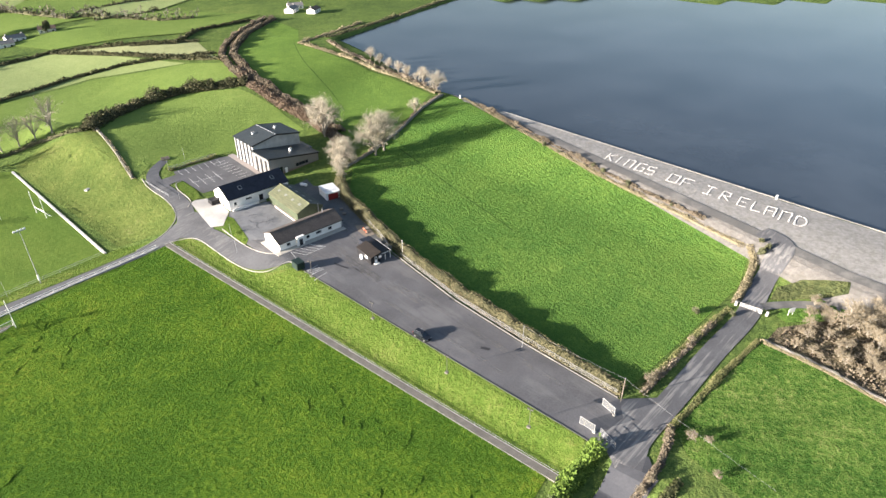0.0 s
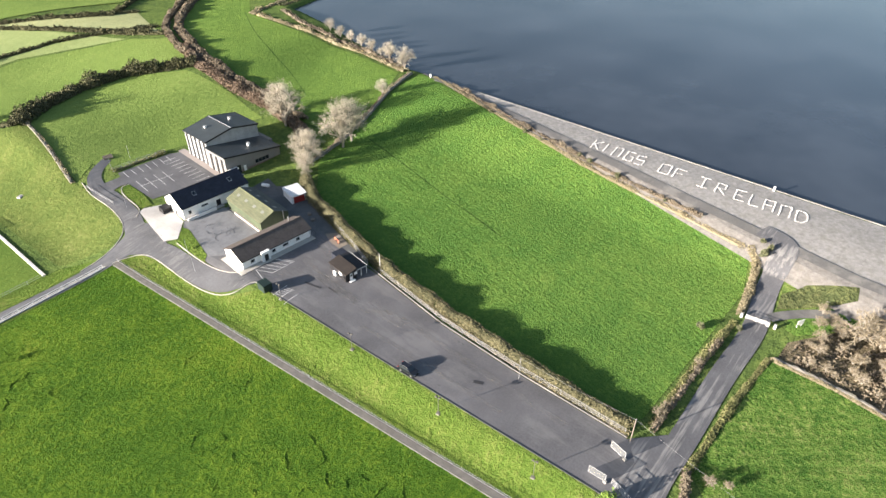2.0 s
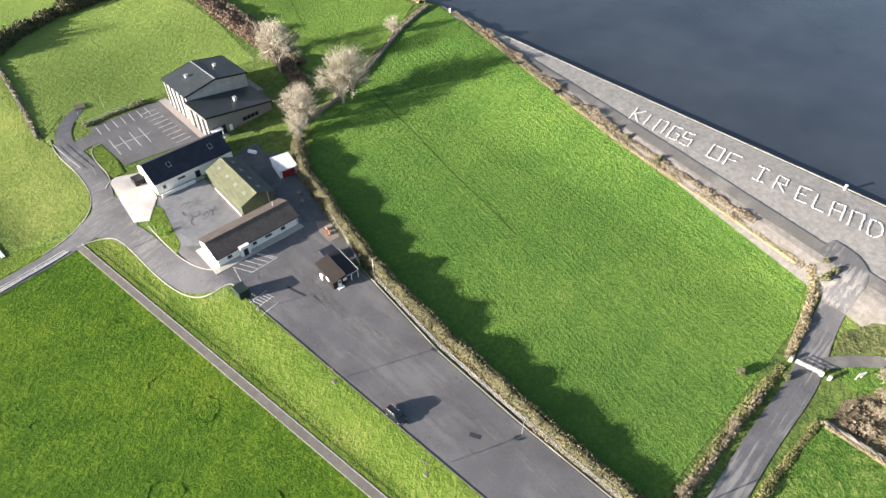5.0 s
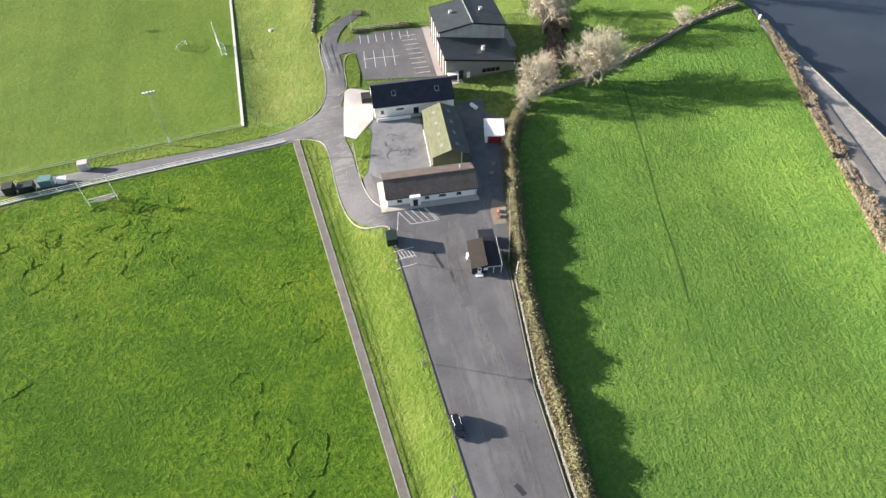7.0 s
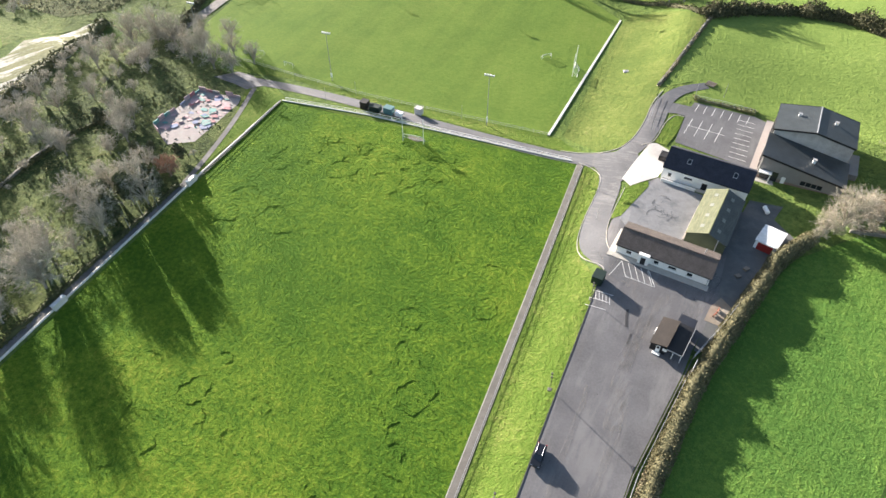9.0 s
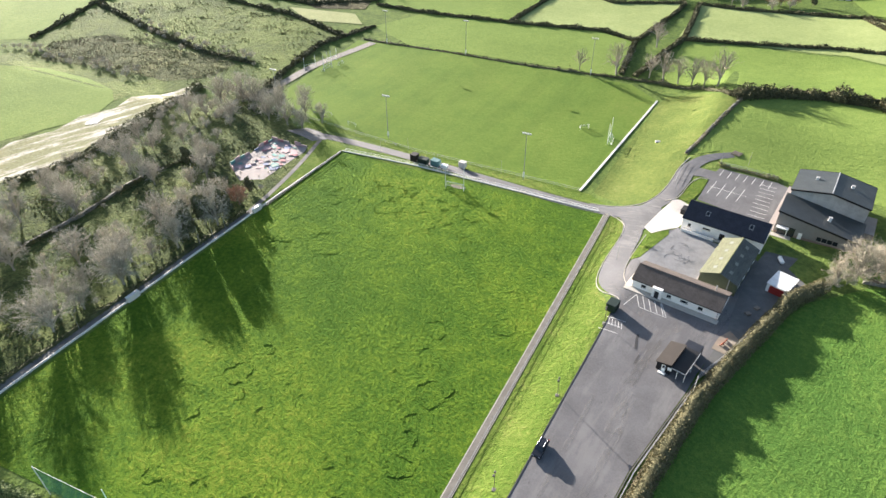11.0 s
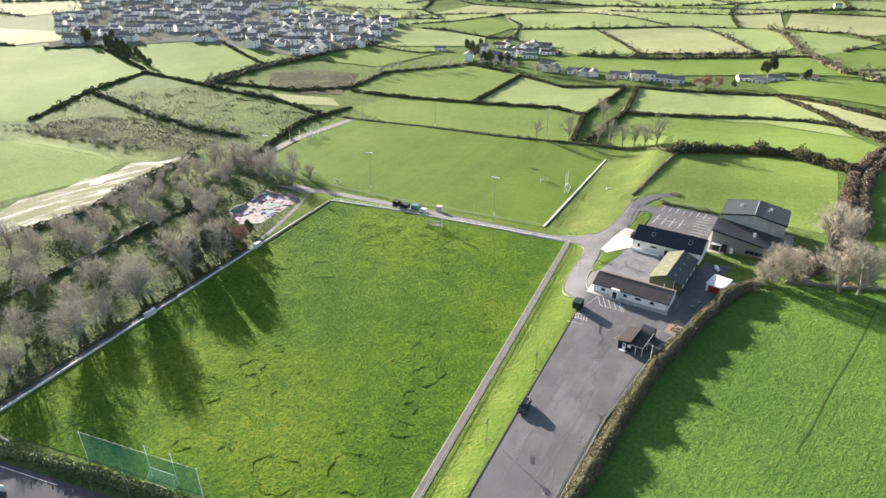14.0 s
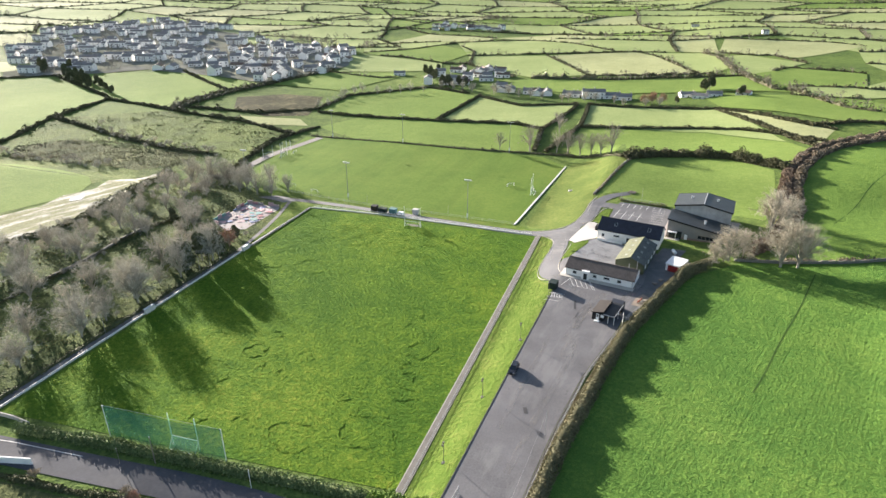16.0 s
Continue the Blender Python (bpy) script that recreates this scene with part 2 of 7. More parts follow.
M_BRICK = paint("brown_brick", (0.2, 0.15, 0.125), 0.85, 0, 0.15, 2.0)
M_CAR = paint("dark_car_paint", (0.02, 0.023, 0.03), 0.25, 0.3, 0.05, 1, None, 0.0, (1, 1, 1), 0.6)
M_CARTRIM = paint("silver_trim", (0.5, 0.5, 0.52), 0.3, 0.8, 0.05, 1)
M_RUBBER = paint("black_rubber", (0.015, 0.015, 0.015), 0.85)
M_LIGHTRED = paint("red_lens", (0.35, 0.02, 0.02), 0.3)
M_GREENMETAL = paint("dark_green_steel", (0.012, 0.026, 0.022), 0.6, 0, 0.15, 1)
M_TEAL = paint("teal_steel", (0.1, 0.2, 0.21), 0.55, 0, 0.15, 1)
M_ORANGE = paint("orange_barrier", (0.5, 0.14, 0.08), 0.6)
M_TUFT = foliage("pitch_tuft_blades", (0.07, 0.14, 0.017), (0.17, 0.235, 0.033))
M_TUFT2 = foliage("pasture_tuft_blades", (0.075, 0.155, 0.032), (0.17, 0.25, 0.06))
M_RUSTY = foliage("rusty_twigs", (0.17, 0.09, 0.06), (0.33, 0.19, 0.13))
M_PINK = paint("pink_wall_paint", (0.4, 0.27, 0.28), 0.8, 0, 0.3, 0.5, (0.33, 0.31, 0.29))
M_BLUE = paint("blue_wall_paint", (0.14, 0.18, 0.3), 0.8, 0, 0.3, 0.6, (0.27, 0.27, 0.31))
M_TURQ = paint("turquoise_wall_paint", (0.1, 0.26, 0.24), 0.8, 0, 0.3, 0.6, (0.28, 0.29, 0.27))
M_COURTRED = paint("red_wall_paint", (0.33, 0.13, 0.14), 0.8, 0, 0.3, 0.6, (0.32, 0.27, 0.27))
M_PALEGREY = paint("pale_grey_slab", (0.27, 0.235, 0.225), 0.85, 0, 0.2, 0.5, (0.28, 0.29, 0.26))


def tile_material(name, base, course=0.33):
    """Roof tiles: courses in relief along the slope and a patchy tint."""
    m, nt, b = material(name, 0.75, 0, 0.3)
    v = coords(nt)
    br = node(nt, "ShaderNodeTexBrick", Scale=1.0)
    br.inputs["Brick Width"].default_value, br.inputs["Row Height"].default_value, br.inputs["Mortar Size"].default_value = 0.3, course, 0.03
    br.inputs["Color1"].default_value = (*[c * 0.8 for c in base], 1)
    br.inputs["Color2"].default_value = (*[c * 1.25 for c in base], 1)
    br.inputs["Mortar"].default_value = (*[c * 0.45 for c in base], 1)
    nt.links.new(v, br.inputs["Vector"])
    n = noise_at(nt, v, 0.5, 5, 0.7)
    nt.links.new(mix(nt, 0.5, br.outputs["Color"], ramp(nt, n, (0.3, tuple(c * 0.6 for c in base)), (0.7, tuple(c * 1.6 for c in base)))), b.inputs["Base Color"])
    bump(nt, b, br.outputs["Fac"], -0.5, 0.04)
    return m


def sheet_material(name, base, gap=1.0, rough=0.5, stain=None, turn=0.0):
    """Profiled metal or fibre sheeting with its ribs in relief."""
    m, nt, b = material(name, rough, 0, 0.4)
    v = coords(nt, (1, 1, 1), turn)
    w = node(nt, "ShaderNodeTexWave", Scale=1.0 / gap, Distortion=0.0)
    w.bands_direction = "X"
    nt.links.new(v, w.inputs["Vector"])
    n, n2 = noise_at(nt, v, 0.35, 5, 0.7), noise_at(nt, coords(nt, (4, 0.3, 1)), 1.0, 4)
    col = ramp(nt, n, (0.3, tuple(c * 0.75 for c in base)), (0.7, tuple(c * 1.3 for c in base)))
    if stain:
        col = mix(nt, ramp(nt, n2, (0.45, (0, 0, 0)), (0.65, (0.8, 0.8, 0.8))), col, stain)
    nt.links.new(col, b.inputs["Base Color"])
    bump(nt, b, w.outputs["Fac"], 0.6, 0.05)
    return m


M_TILES = tile_material("brown_roof_tiles", (0.1, 0.083, 0.073))
M_FELT = tile_material("black_brown_felt", (0.026, 0.021, 0.018), 0.5)
M_SLATE = tile_material("navy_roof_slates", (0.022, 0.026, 0.04), 0.4)
M_HALLROOF = sheet_material("dark_grey_roof_sheet", (0.035, 0.042, 0.045), 1.0, 0.5)
M_HALLWALL = sheet_material("silver_grey_cladding", (0.36, 0.37, 0.37), 0.6, 0.45)
M_OLIVEROOF = sheet_material("mossy_olive_roof_sheet", (0.105, 0.115, 0.066), 0.5, 0.85, (0.16, 0.165, 0.095), 90)
# for the shed's slope turned from the sun: its shade is in the colour
M_SHEDROOF_SHADE = sheet_material("shaded_grey_roof_sheet", (0.062, 0.07, 0.068), 0.5, 0.8, (0.09, 0.1, 0.09), 90)
M_GREENWALL = sheet_material("dark_green_wall_sheet", (0.05, 0.065, 0.035), 0.5, 0.7)


def net_material():
    """A fine ball-stop net: half open, half green cord."""
    m, nt, b = material("green_net", 0.8, 0, 0.2)
    nt.links.new(ramp(nt, noise_at(nt, coords(nt), 0.4, 3), (0.3, (0.05, 0.24, 0.16)), (0.7, (0.09, 0.34, 0.23))), b.inputs["Base Color"])
    b.inputs["Alpha"].default_value = 0.52
    return m


def mesh_material():
    """Weld mesh seen from afar: mostly open."""
    m, nt, b = material("weld_mesh", 0.5, 0.5, 0.3)
    nt.links.new(ramp(nt, noise_at(nt, coords(nt), 3, 3), (0.3, (0.25, 0.26, 0.26)), (0.7, (0.4, 0.41, 0.41))), b.inputs["Base Color"])
    b.inputs["Alpha"].default_value = 0.34
    return m


M_NET, M_MESH = net_material(), mesh_material()
M_STRAW = foliage("straw_grass", (0.1, 0.09, 0.05), (0.29, 0.25, 0.16))
M_STRAWGREEN = foliage("long_green_grass", (0.08, 0.098, 0.034), (0.205, 0.2, 0.085))
M_DARKHEDGE = foliage("dark_hedge_leaves", (0.028, 0.032, 0.016), (0.115, 0.112, 0.058))
M_BROWNHEDGE = foliage("brown_hedge_twigs", (0.062, 0.052, 0.036), (0.22, 0.182, 0.132))
M_BOG = grass("bog_turf", (0.04, 0.042, 0.024), (0.085, 0.082, 0.045), (0.16, 0.15, 0.08), 0.05, 0.4, 0.9, spots=0.5, hard=0.07)
M_ROWTWIG = foliage("grey_brown_twigs", (0.15, 0.13, 0.1), (0.34, 0.3, 0.245))
M_LAUREL2 = foliage("clipped_hedge_leaves", (0.04, 0.065, 0.022), (0.16, 0.205, 0.08))
M_TOWN = paint("streets_and_gardens", (0.17, 0.175, 0.14), 0.95, 0, 0.4, 0.06, (0.25, 0.245, 0.23), 0.1, spec=0.0)
M_FARTWIG = foliage("far_bare_twigs", (0.09, 0.082, 0.062), (0.24, 0.215, 0.165))
M_WALLPALE = paint("pale_field_stone", (0.31, 0.28, 0.23), 0.95, 0, 0.25, 0.8, (0.25, 0.24, 0.15), 0.08)
M_HALLWALL2 = paint("grey_brown_cladding", (0.2, 0.197, 0.192), 0.7, 0, 0.12, 0.6, (0.2, 0.18, 0.16))
M_RLIGHT = paint("grey_rooflight", (0.17, 0.18, 0.16), 0.4, 0, 0.2, 2)
M_WHITESHEET = sheet_material("white_roof_sheet", (0.6, 0.62, 0.63), 0.4, 0.5)
M_ROOFGREY = paint("grey_slates", (0.19, 0.183, 0.178), 0.8, 0, 0.2, 0.5)
M_ROOFBROWN = paint("brown_tiles", (0.14, 0.1, 0.08), 0.8, 0, 0.2, 0.5)
M_BARKPALE = paint("pale_bark", (0.34, 0.3, 0.25), 0.95, 0, 0.25, 1.5, (0.2, 0.19, 0.14), 0.03)
M_PATHDARK = paint("dark_path", (0.16, 0.15, 0.133), 0.9, 0, 0.35, 0.6, (0.13, 0.12, 0.105))
M_CREAM = paint("cream_concrete", (0.42, 0.395, 0.345), 0.85, 0, 0.25, 0.5, (0.2, 0.185, 0.145))
M_WHITEWALL = paint("white_terrace", (0.58, 0.57, 0.54), 0.8, 0, 0.1, 0.4, (0.5, 0.48, 0.44))
M_TIMBERRAIL = paint("dark_rail", (0.09, 0.085, 0.08), 0.7)
M_WHITESTONE = paint("whitewashed_stone", (0.56, 0.55, 0.53), 0.85, 0, 0.1, 1.5)
M_EARTH = paint("bare_earth", (0.22, 0.185, 0.145), 0.95, 0, 0.25, 0.6, (0.35, 0.31, 0.26), 0.05)
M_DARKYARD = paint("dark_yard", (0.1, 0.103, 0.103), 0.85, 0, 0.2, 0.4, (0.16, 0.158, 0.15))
M_TAR = paint("fresh_tar", (0.035, 0.035, 0.038), 0.7, 0, 0.3, 1.0)
M_WHITENETW = paint("pale_timber", (0.5, 0.48, 0.45), 0.8)


def white_net():
    m, nt, b = material("white_cord_net", 0.8, 0, 0.2)
    nt.links.new(ramp(nt, noise_at(nt, coords(nt), 2.0, 3), (0.3, (0.6, 0.6, 0.58)), (0.7, (0.8, 0.8, 0.78))), b.inputs["Base Color"])
    b.inputs["Alpha"].default_value = 0.3
    return m


M_WHITENET = white_net()
M_SCUFF = paint("tyre_scuff", (0.1, 0.103, 0.107), 0.9, 0, 0.3, 1.5)
M_TRODDEN = grass("trodden_turf", (0.036, 0.07, 0.02), (0.055, 0.1, 0.024), (0.085, 0.13, 0.036), 0.1, 1.2, 0.1)

# the lie of the land: X runs across the pitch towards the dam, Y along it towards the buildings, z = 0 on the car park
def sm(a, b, x):
    """Smooth step from 0 at a to 1 at b."""
    k = np.clip((np.asarray(x, float) - a) / (b - a), 0, 1)
    return k * k * (3 - 2 * k)


def crest(Y):
    """The X of the dam's crest at Y."""
    return 128.8 + 0.118 * np.asarray(Y, float)


def dam_width(Y):
    """How far the foot of the dam lies from its crest."""
    return np.clip(28.8 - 0.215 * np.asarray(Y, float), 3.0, 36.0)


def shore(X, Y):
    """How far inside the reservoir a point lies, in metres (negative: on land)."""
    a = X - crest(Y) - 0.6
    b = (X - 148) * 0.95 - (Y - 150) * 0.31
    c = (258 - Y) * 0.985 + (X - 187) * 0.17
    d = 385 + 0.65 * (222 - Y) - X + 9 * np.sin(Y / 23)
    return np.minimum(np.minimum(np.minimum(a, b + 6 * sm(146, 120, Y)), c), np.minimum(d, Y + 400))


def gz(X, Y):
    """The height of the ground."""
    X, Y = np.asarray(X, float), np.asarray(Y, float)
    low = -3.3 - 2.7 * sm(132, 152, Y) - 1.0 * sm(-100, -170, X)
    edge = 10.6 + 0.065 * Y
    rise = sm(3, edge, X)
    bank = sm(-7, 20, X)
    k = np.where(Y < 120, rise, np.where(Y > 150, bank, rise + (bank - rise) * sm(120, 150, Y)))
    far = sm(236, 300, Y)
    k = k * (1 - far) + sm(-150, 150, X) * far
    south = sm(-20, -60, Y)
    k = k * (1 - south) + sm(-60, 60, X) * south
    hill = 1.5 * sm(40, 110, X) + 4.0 * sm(60, 200, Y) * sm(45, 120, X) * (1 - 0.8 * sm(330, 700, Y)) + 3.5 * sm(172, 215, Y) * sm(8, 24, X) * (1 - far)
    z = low * (1 - k) + hill * k
    r = np.hypot(X, Y - 100)
    z = z + 62 * sm(650, 2600, r) + 2.5 * np.sin(X / 90) * np.sin(Y / 75 + 1) * sm(330, 600, r)
    f = (crest(Y) - X) / dam_width(Y)
    dam = 7.0 - 2.3 * sm(0.03, 0.7, f) - 0.4 * sm(0.7, 0.9, f) - 2.8 * sm(0.86, 1.14, f)
    w = (1 - sm(1.1, 1.35, f)) * (1 - sm(118, 140, Y))
    z = z * (1 - w) + dam * w
    s = shore(X, Y)
    rim = sm(-45, -6, s)
    z = z * (1 - rim) + np.maximum(z, 7.0) * rim
    return z + (3.5 - z) * sm(0, 4, s)


# ---- helpers for building ----
def mesh_from(name, verts, faces, mat):
    me = bpy.data.meshes.new(name)
    me.from_pydata(verts, [], faces)
    me.materials.append(mat)
    return me


def structure(name, verts, faces, mat, label, category):
    return tagged(new(name, mesh_from(name, verts, faces, mat)), label, category, kind="structure")


def part(name, bm, mat, parent, label=""):
    me = bpy.data.meshes.new(name)
    bm.to_mesh(me)
    bm.free()
    me.materials.append(mat)
    ob = new(name, me)
    ob.parent = parent
    return tagged(ob, label)


def thing(name, m, label, category, group="", kind=""):
    ob = new(name)
    ob.empty_display_size = 0.3
    ob.matrix_world = m
    return tagged(ob, label, category, group, kind)


def box(bm, x0, x1, y0, y1, z0, z1, bevel=0.0):
    r = bmesh.ops.create_cube(bm, size=1, matrix=Matrix.Translation(((x0 + x1) / 2, (y0 + y1) / 2, (z0 + z1) / 2)) @ Matrix.Diagonal((x1 - x0, y1 - y0, z1 - z0, 1)))
    if bevel:
        es = list({e for v in r["verts"] for e in v.link_edges})
        bmesh.ops.bevel(bm, geom=es, offset=bevel, segments=1, affect="EDGES")
    return bm


def boxed(*dims, bevel=0.0):
    return box(bmesh.new(), *dims, bevel=bevel)


def tube(bm, a, b, r, n=6, r2=None):
    a, b = Vector(a), Vector(b)
    d = b - a
    m = Matrix.Translation((a + b) / 2) @ d.to_track_quat("Z", "Y").to_matrix().to_4x4()
    bmesh.ops.create_cone(bm, cap_ends=True, segments=n, radius1=r, radius2=r if r2 is None else r2, depth=d.length, matrix=m)
    return bm


def poly(bm, pts):
    return bm.faces.new([bm.verts.new(p) for p in pts])


def slab(bm, pts, thick):
    """A flat polygon given a thickness downwards."""
    top = [bm.verts.new(p) for p in pts]
    low = [bm.verts.new((p[0], p[1], p[2] - thick)) for p in pts]
    bm.faces.new(top)
    bm.faces.new(low[::-1])
    for i in range(len(pts)):
        j = (i + 1) % len(pts)
        bm.faces.new((top[j], top[i], low[i], low[j]))
    bmesh.ops.recalc_face_normals(bm, faces=bm.faces)
    return bm


def height(x, y):
    return float(gz(x, y))


def drape(name, pts, mat, label, category, off=0.08, cell=4.0, ob_kind="structure", height_of=None):
    """A sheet over the polygon pts that follows the ground."""
    bm = bmesh.new()
    f = bm.faces.new([bm.verts.new((x, y, 0)) for x, y in pts])
    f.normal_update()
    if f.normal.z < 0:
        f.normal_flip()
    bmesh.ops.triangulate(bm, faces=bm.faces[:])
    xs, ys = [p[0] for p in pts], [p[1] for p in pts]
    for axis, lo, hi in ((0, min(xs), max(xs)), (1, min(ys), max(ys))):
        c = math.ceil(lo / cell) * cell
        while c < hi:
            no = (1, 0, 0) if axis == 0 else (0, 1, 0)
            co = (c, 0, 0) if axis == 0 else (0, c, 0)
            bmesh.ops.bisect_plane(bm, geom=bm.verts[:] + bm.edges[:] + bm.faces[:], plane_co=co, plane_no=no)
            c += cell
    vs = list(bm.verts)
    zs = gz(np.array([v.co.x for v in vs]), np.array([v.co.y for v in vs])) if height_of is None else [height_of(v.co.x, v.co.y) for v in vs]
    for v, z in zip(vs, zs):
        v.co.z = z + off
    me = bpy.data.meshes.new(name)
    bm.to_mesh(me)
    bm.free()
    me.materials.append(mat)
    return tagged(new(name, me), label, category, kind=ob_kind)


def walkline(pts, step):
    """Points every step metres along the line pts, each with its direction."""
    out = []
    for (x0, y0), (x1, y1) in zip(pts, pts[1:]):
        n = max(1, round(math.hypot(x1 - x0, y1 - y0) / step))
        for i in range(n):
            k = i / n
            out.append((x0 + (x1 - x0) * k, y0 + (y1 - y0) * k))
    out.append(pts[-1])
    res = []
    for i, (x, y) in enumerate(out):
        a, b = out[max(0, i - 1)], out[min(len(out) - 1, i + 1)]
        d = math.hypot(b[0] - a[0], b[1] - a[1]) or 1
        res.append((x, y, (b[0] - a[0]) / d, (b[1] - a[1]) / d))
    return res


def smooth(pts, times=2):
    """Corner cutting, so that a line bends softly."""
    for _ in range(times):
        q = [pts[0]]
        for a, b in zip(pts, pts[1:]):
            q += [(a[0] * 0.75 + b[0] * 0.25, a[1] * 0.75 + b[1] * 0.25), (a[0] * 0.25 + b[0] * 0.75, a[1] * 0.25 + b[1] * 0.75)]
        pts = q + [pts[-1]]
    return pts


def ribbon(name, pts, width, mat, label, category, off=0.1, step=3.0, kind="structure", cols=3):
    """A road or strip of a width along the line pts, that follows the ground."""
    verts, faces = [], []
    line = walkline(pts, step)
    widths = width if callable(width) else (lambda k: width)
    for i, (x, y, dx, dy) in enumerate(line):
        w = widths(i / (len(line) - 1))
        for j in range(cols + 1):
            s = (j / cols - 0.5) * w
            px, py = x + dy * s, y - dx * s
            verts.append((px, py, height(px, py) + off))
    c = cols + 1
    for i in range(len(line) - 1):
        for j in range(cols):
            faces.append((i * c + j, i * c + j + 1, i * c + c + j + 1, i * c + c + j))
    return tagged(new(name, mesh_from(name, verts, faces, mat)), label, category, kind=kind)


def long_wall(name, pts, width, high, mat, label, category="wall", step=2.5, kind="structure", base=-0.3, rough=0.0, off=0.0):
    """A wall, kerb or rail of a square section along the line pts."""
    rnd = random.Random(len(pts) * 7 + int(abs(pts[0][0]) * 10))
    verts, faces = [], []
    line = walkline(pts, step)
    for x, y, dx, dy in line:
        z = height(x, y) + off
        j = rnd.uniform(-rough, rough)
        for s, h in ((-0.5, base), (-0.42, high + j), (0.42, high + j + rnd.uniform(-rough, rough) * 0.5), (0.5, base)):
            verts.append((x + dy * s * width, y - dx * s * width, z + h))
    for i in range(len(line) - 1):
        a, b = i * 4, i * 4 + 4
        faces += [(a + k, a + (k + 1) % 4, b + (k + 1) % 4, b + k) for k in range(4)]
    n = len(line) * 4
    faces += [(0, 1, 2, 3), (n - 1, n - 2, n - 3, n - 4)]
    return tagged(new(name, mesh_from(name, verts, faces, mat)), label, category, kind=kind)


def clumps(rng, centres, size, per=1, flat=0.6):
    """Leaf clumps: bent little blades of random lean at the centres. Returns vertices and faces as arrays."""
    c = np.repeat(np.asarray(centres, float), per, 0)
    n = len(c)
    a, b = rng.normal(size=(n, 3)), rng.normal(size=(n, 3))
    a /= np.linalg.norm(a, axis=1)[:, None]
    b -= a * (a * b).sum(1)[:, None]
    b /= np.linalg.norm(b, axis=1)[:, None]
    s = (size * rng.uniform(0.55, 1.3, n))[:, None]
    nrm = np.cross(a, b)
    p = [c - a * s - b * s * flat, c + a * s * 0.8 - b * s * flat * 0.7 + nrm * s * 0.25, c + a * s + b * s * flat, c - a * s * 0.7 + b * s * flat * 0.8 + nrm * s * 0.25]
    v = np.stack(p, 1).reshape(-1, 3)
    return v, np.arange(4 * n).reshape(n, 4)


def quick_mesh(name, v, f, mat):
    me = bpy.data.meshes.new(name)
    k = f.shape[1]
    me.vertices.add(len(v))
    me.vertices.foreach_set("co", np.ascontiguousarray(v, dtype=np.float32).ravel())
    me.loops.add(f.size)
    me.loops.foreach_set("vertex_index", np.ascontiguousarray(f, dtype=np.int32).ravel())
    me.polygons.add(len(f))
    me.polygons.foreach_set("loop_start", np.arange(0, f.size, k, dtype=np.int32))
    me.update(calc_edges=True)
    me.materials.append(mat)
    return me


def hedge(pts, high, wide, mat, label, leaf=0.3, density=14, ragged=0.35, name="hedge", group="", gaps=0.0, seed=1, core=0.55):
    """A hedge along the line pts: a crowd of leaf clumps over an uneven body, with dips and shoots."""
    rng = np.random.default_rng(seed + int(abs(pts[0][0] * 13 + pts[0][1] * 7)))
    line = np.array(walkline(pts, 1.0))
    n = len(line)
    k = 1 + ragged * (1.1 * np.sin(np.arange(n) / 1.9 + rng.uniform(0, 6)) * np.sin(np.arange(n) / 5.3 + rng.uniform(0, 6)))
    k *= np.interp(np.arange(n), np.arange(0, n + 6, 6), rng.uniform(1 - ragged, 1 + ragged, len(np.arange(0, n + 6, 6))))
    k *= np.interp(np.arange(n), np.arange(0, n + 2, 2), rng.uniform(1 - ragged * 0.6, 1 + ragged * 0.6, len(np.arange(0, n + 2, 2))))
    if gaps:
        k *= np.where(rng.uniform(size=n) < gaps, 0.3, 1)
    m = max(1, int(n * density))
    i = rng.integers(0, n, m)
    ang = rng.uniform(0, math.pi, m)
    rad = np.sqrt(rng.uniform(0.35, 1.0, m))
    h = high * k[i]
    side = np.cos(ang) * rad * wide * 0.5 * (0.75 + 0.35 * k[i])
    along = rng.uniform(-0.8, 0.8, m)
    x = line[i, 0] + line[i, 2] * along + line[i, 3] * side
    y = line[i, 1] + line[i, 3] * along - line[i, 2] * side
    z = gz(x, y) + np.maximum(0.06, np.sin(ang) * rad * h * rng.uniform(0.8, 1.04, m))
    v, f = clumps(rng, np.stack([x, y, z], 1), leaf)
    # the dense inside, so that no light shines through the foot
    ring = []
    for q in range(0, n, 2):
        x0, y0, dx, dy = line[q]
        z0 = height(x0, y0)
        hh = high * k[q] * core
        for s, t in ((-0.34, -0.2), (-0.28, 0.6), (0.0, 1.0), (0.28, 0.6), (0.34, -0.2)):
            ring.append((x0 + dy * s * wide, y0 - dx * s * wide, z0 + t * hh))
    ring = np.array(ring)
    rows = len(ring) // 5
    inner = np.array([(a * 5 + j, a * 5 + j + 1, a * 5 + j + 6, a * 5 + j + 5) for a in range(rows - 1) for j in range(4)], int).reshape(-1, 4)
    v2 = np.concatenate([v, ring])
    f2 = np.concatenate([f, inner + len(v)]) if len(inner) else f
    return tagged(new(name, quick_mesh(name, v2, f2, mat)), label, "hedge", group)


# ---- ground ----
def graded(lo, hi, step, far, grow=1.09):
    """Grid lines: even between lo and hi, then wider and wider out to far on both sides."""
    mid = list(np.arange(lo, hi + step / 2, step))
    up, s = [], step
    while mid[-1] + sum(up) < far:
        s *= grow
        up.append(s)
    ups, downs = list(mid[-1] + np.cumsum(up)), list(mid[0] - np.cumsum(up))
    return np.array(downs[::-1] + mid + ups)


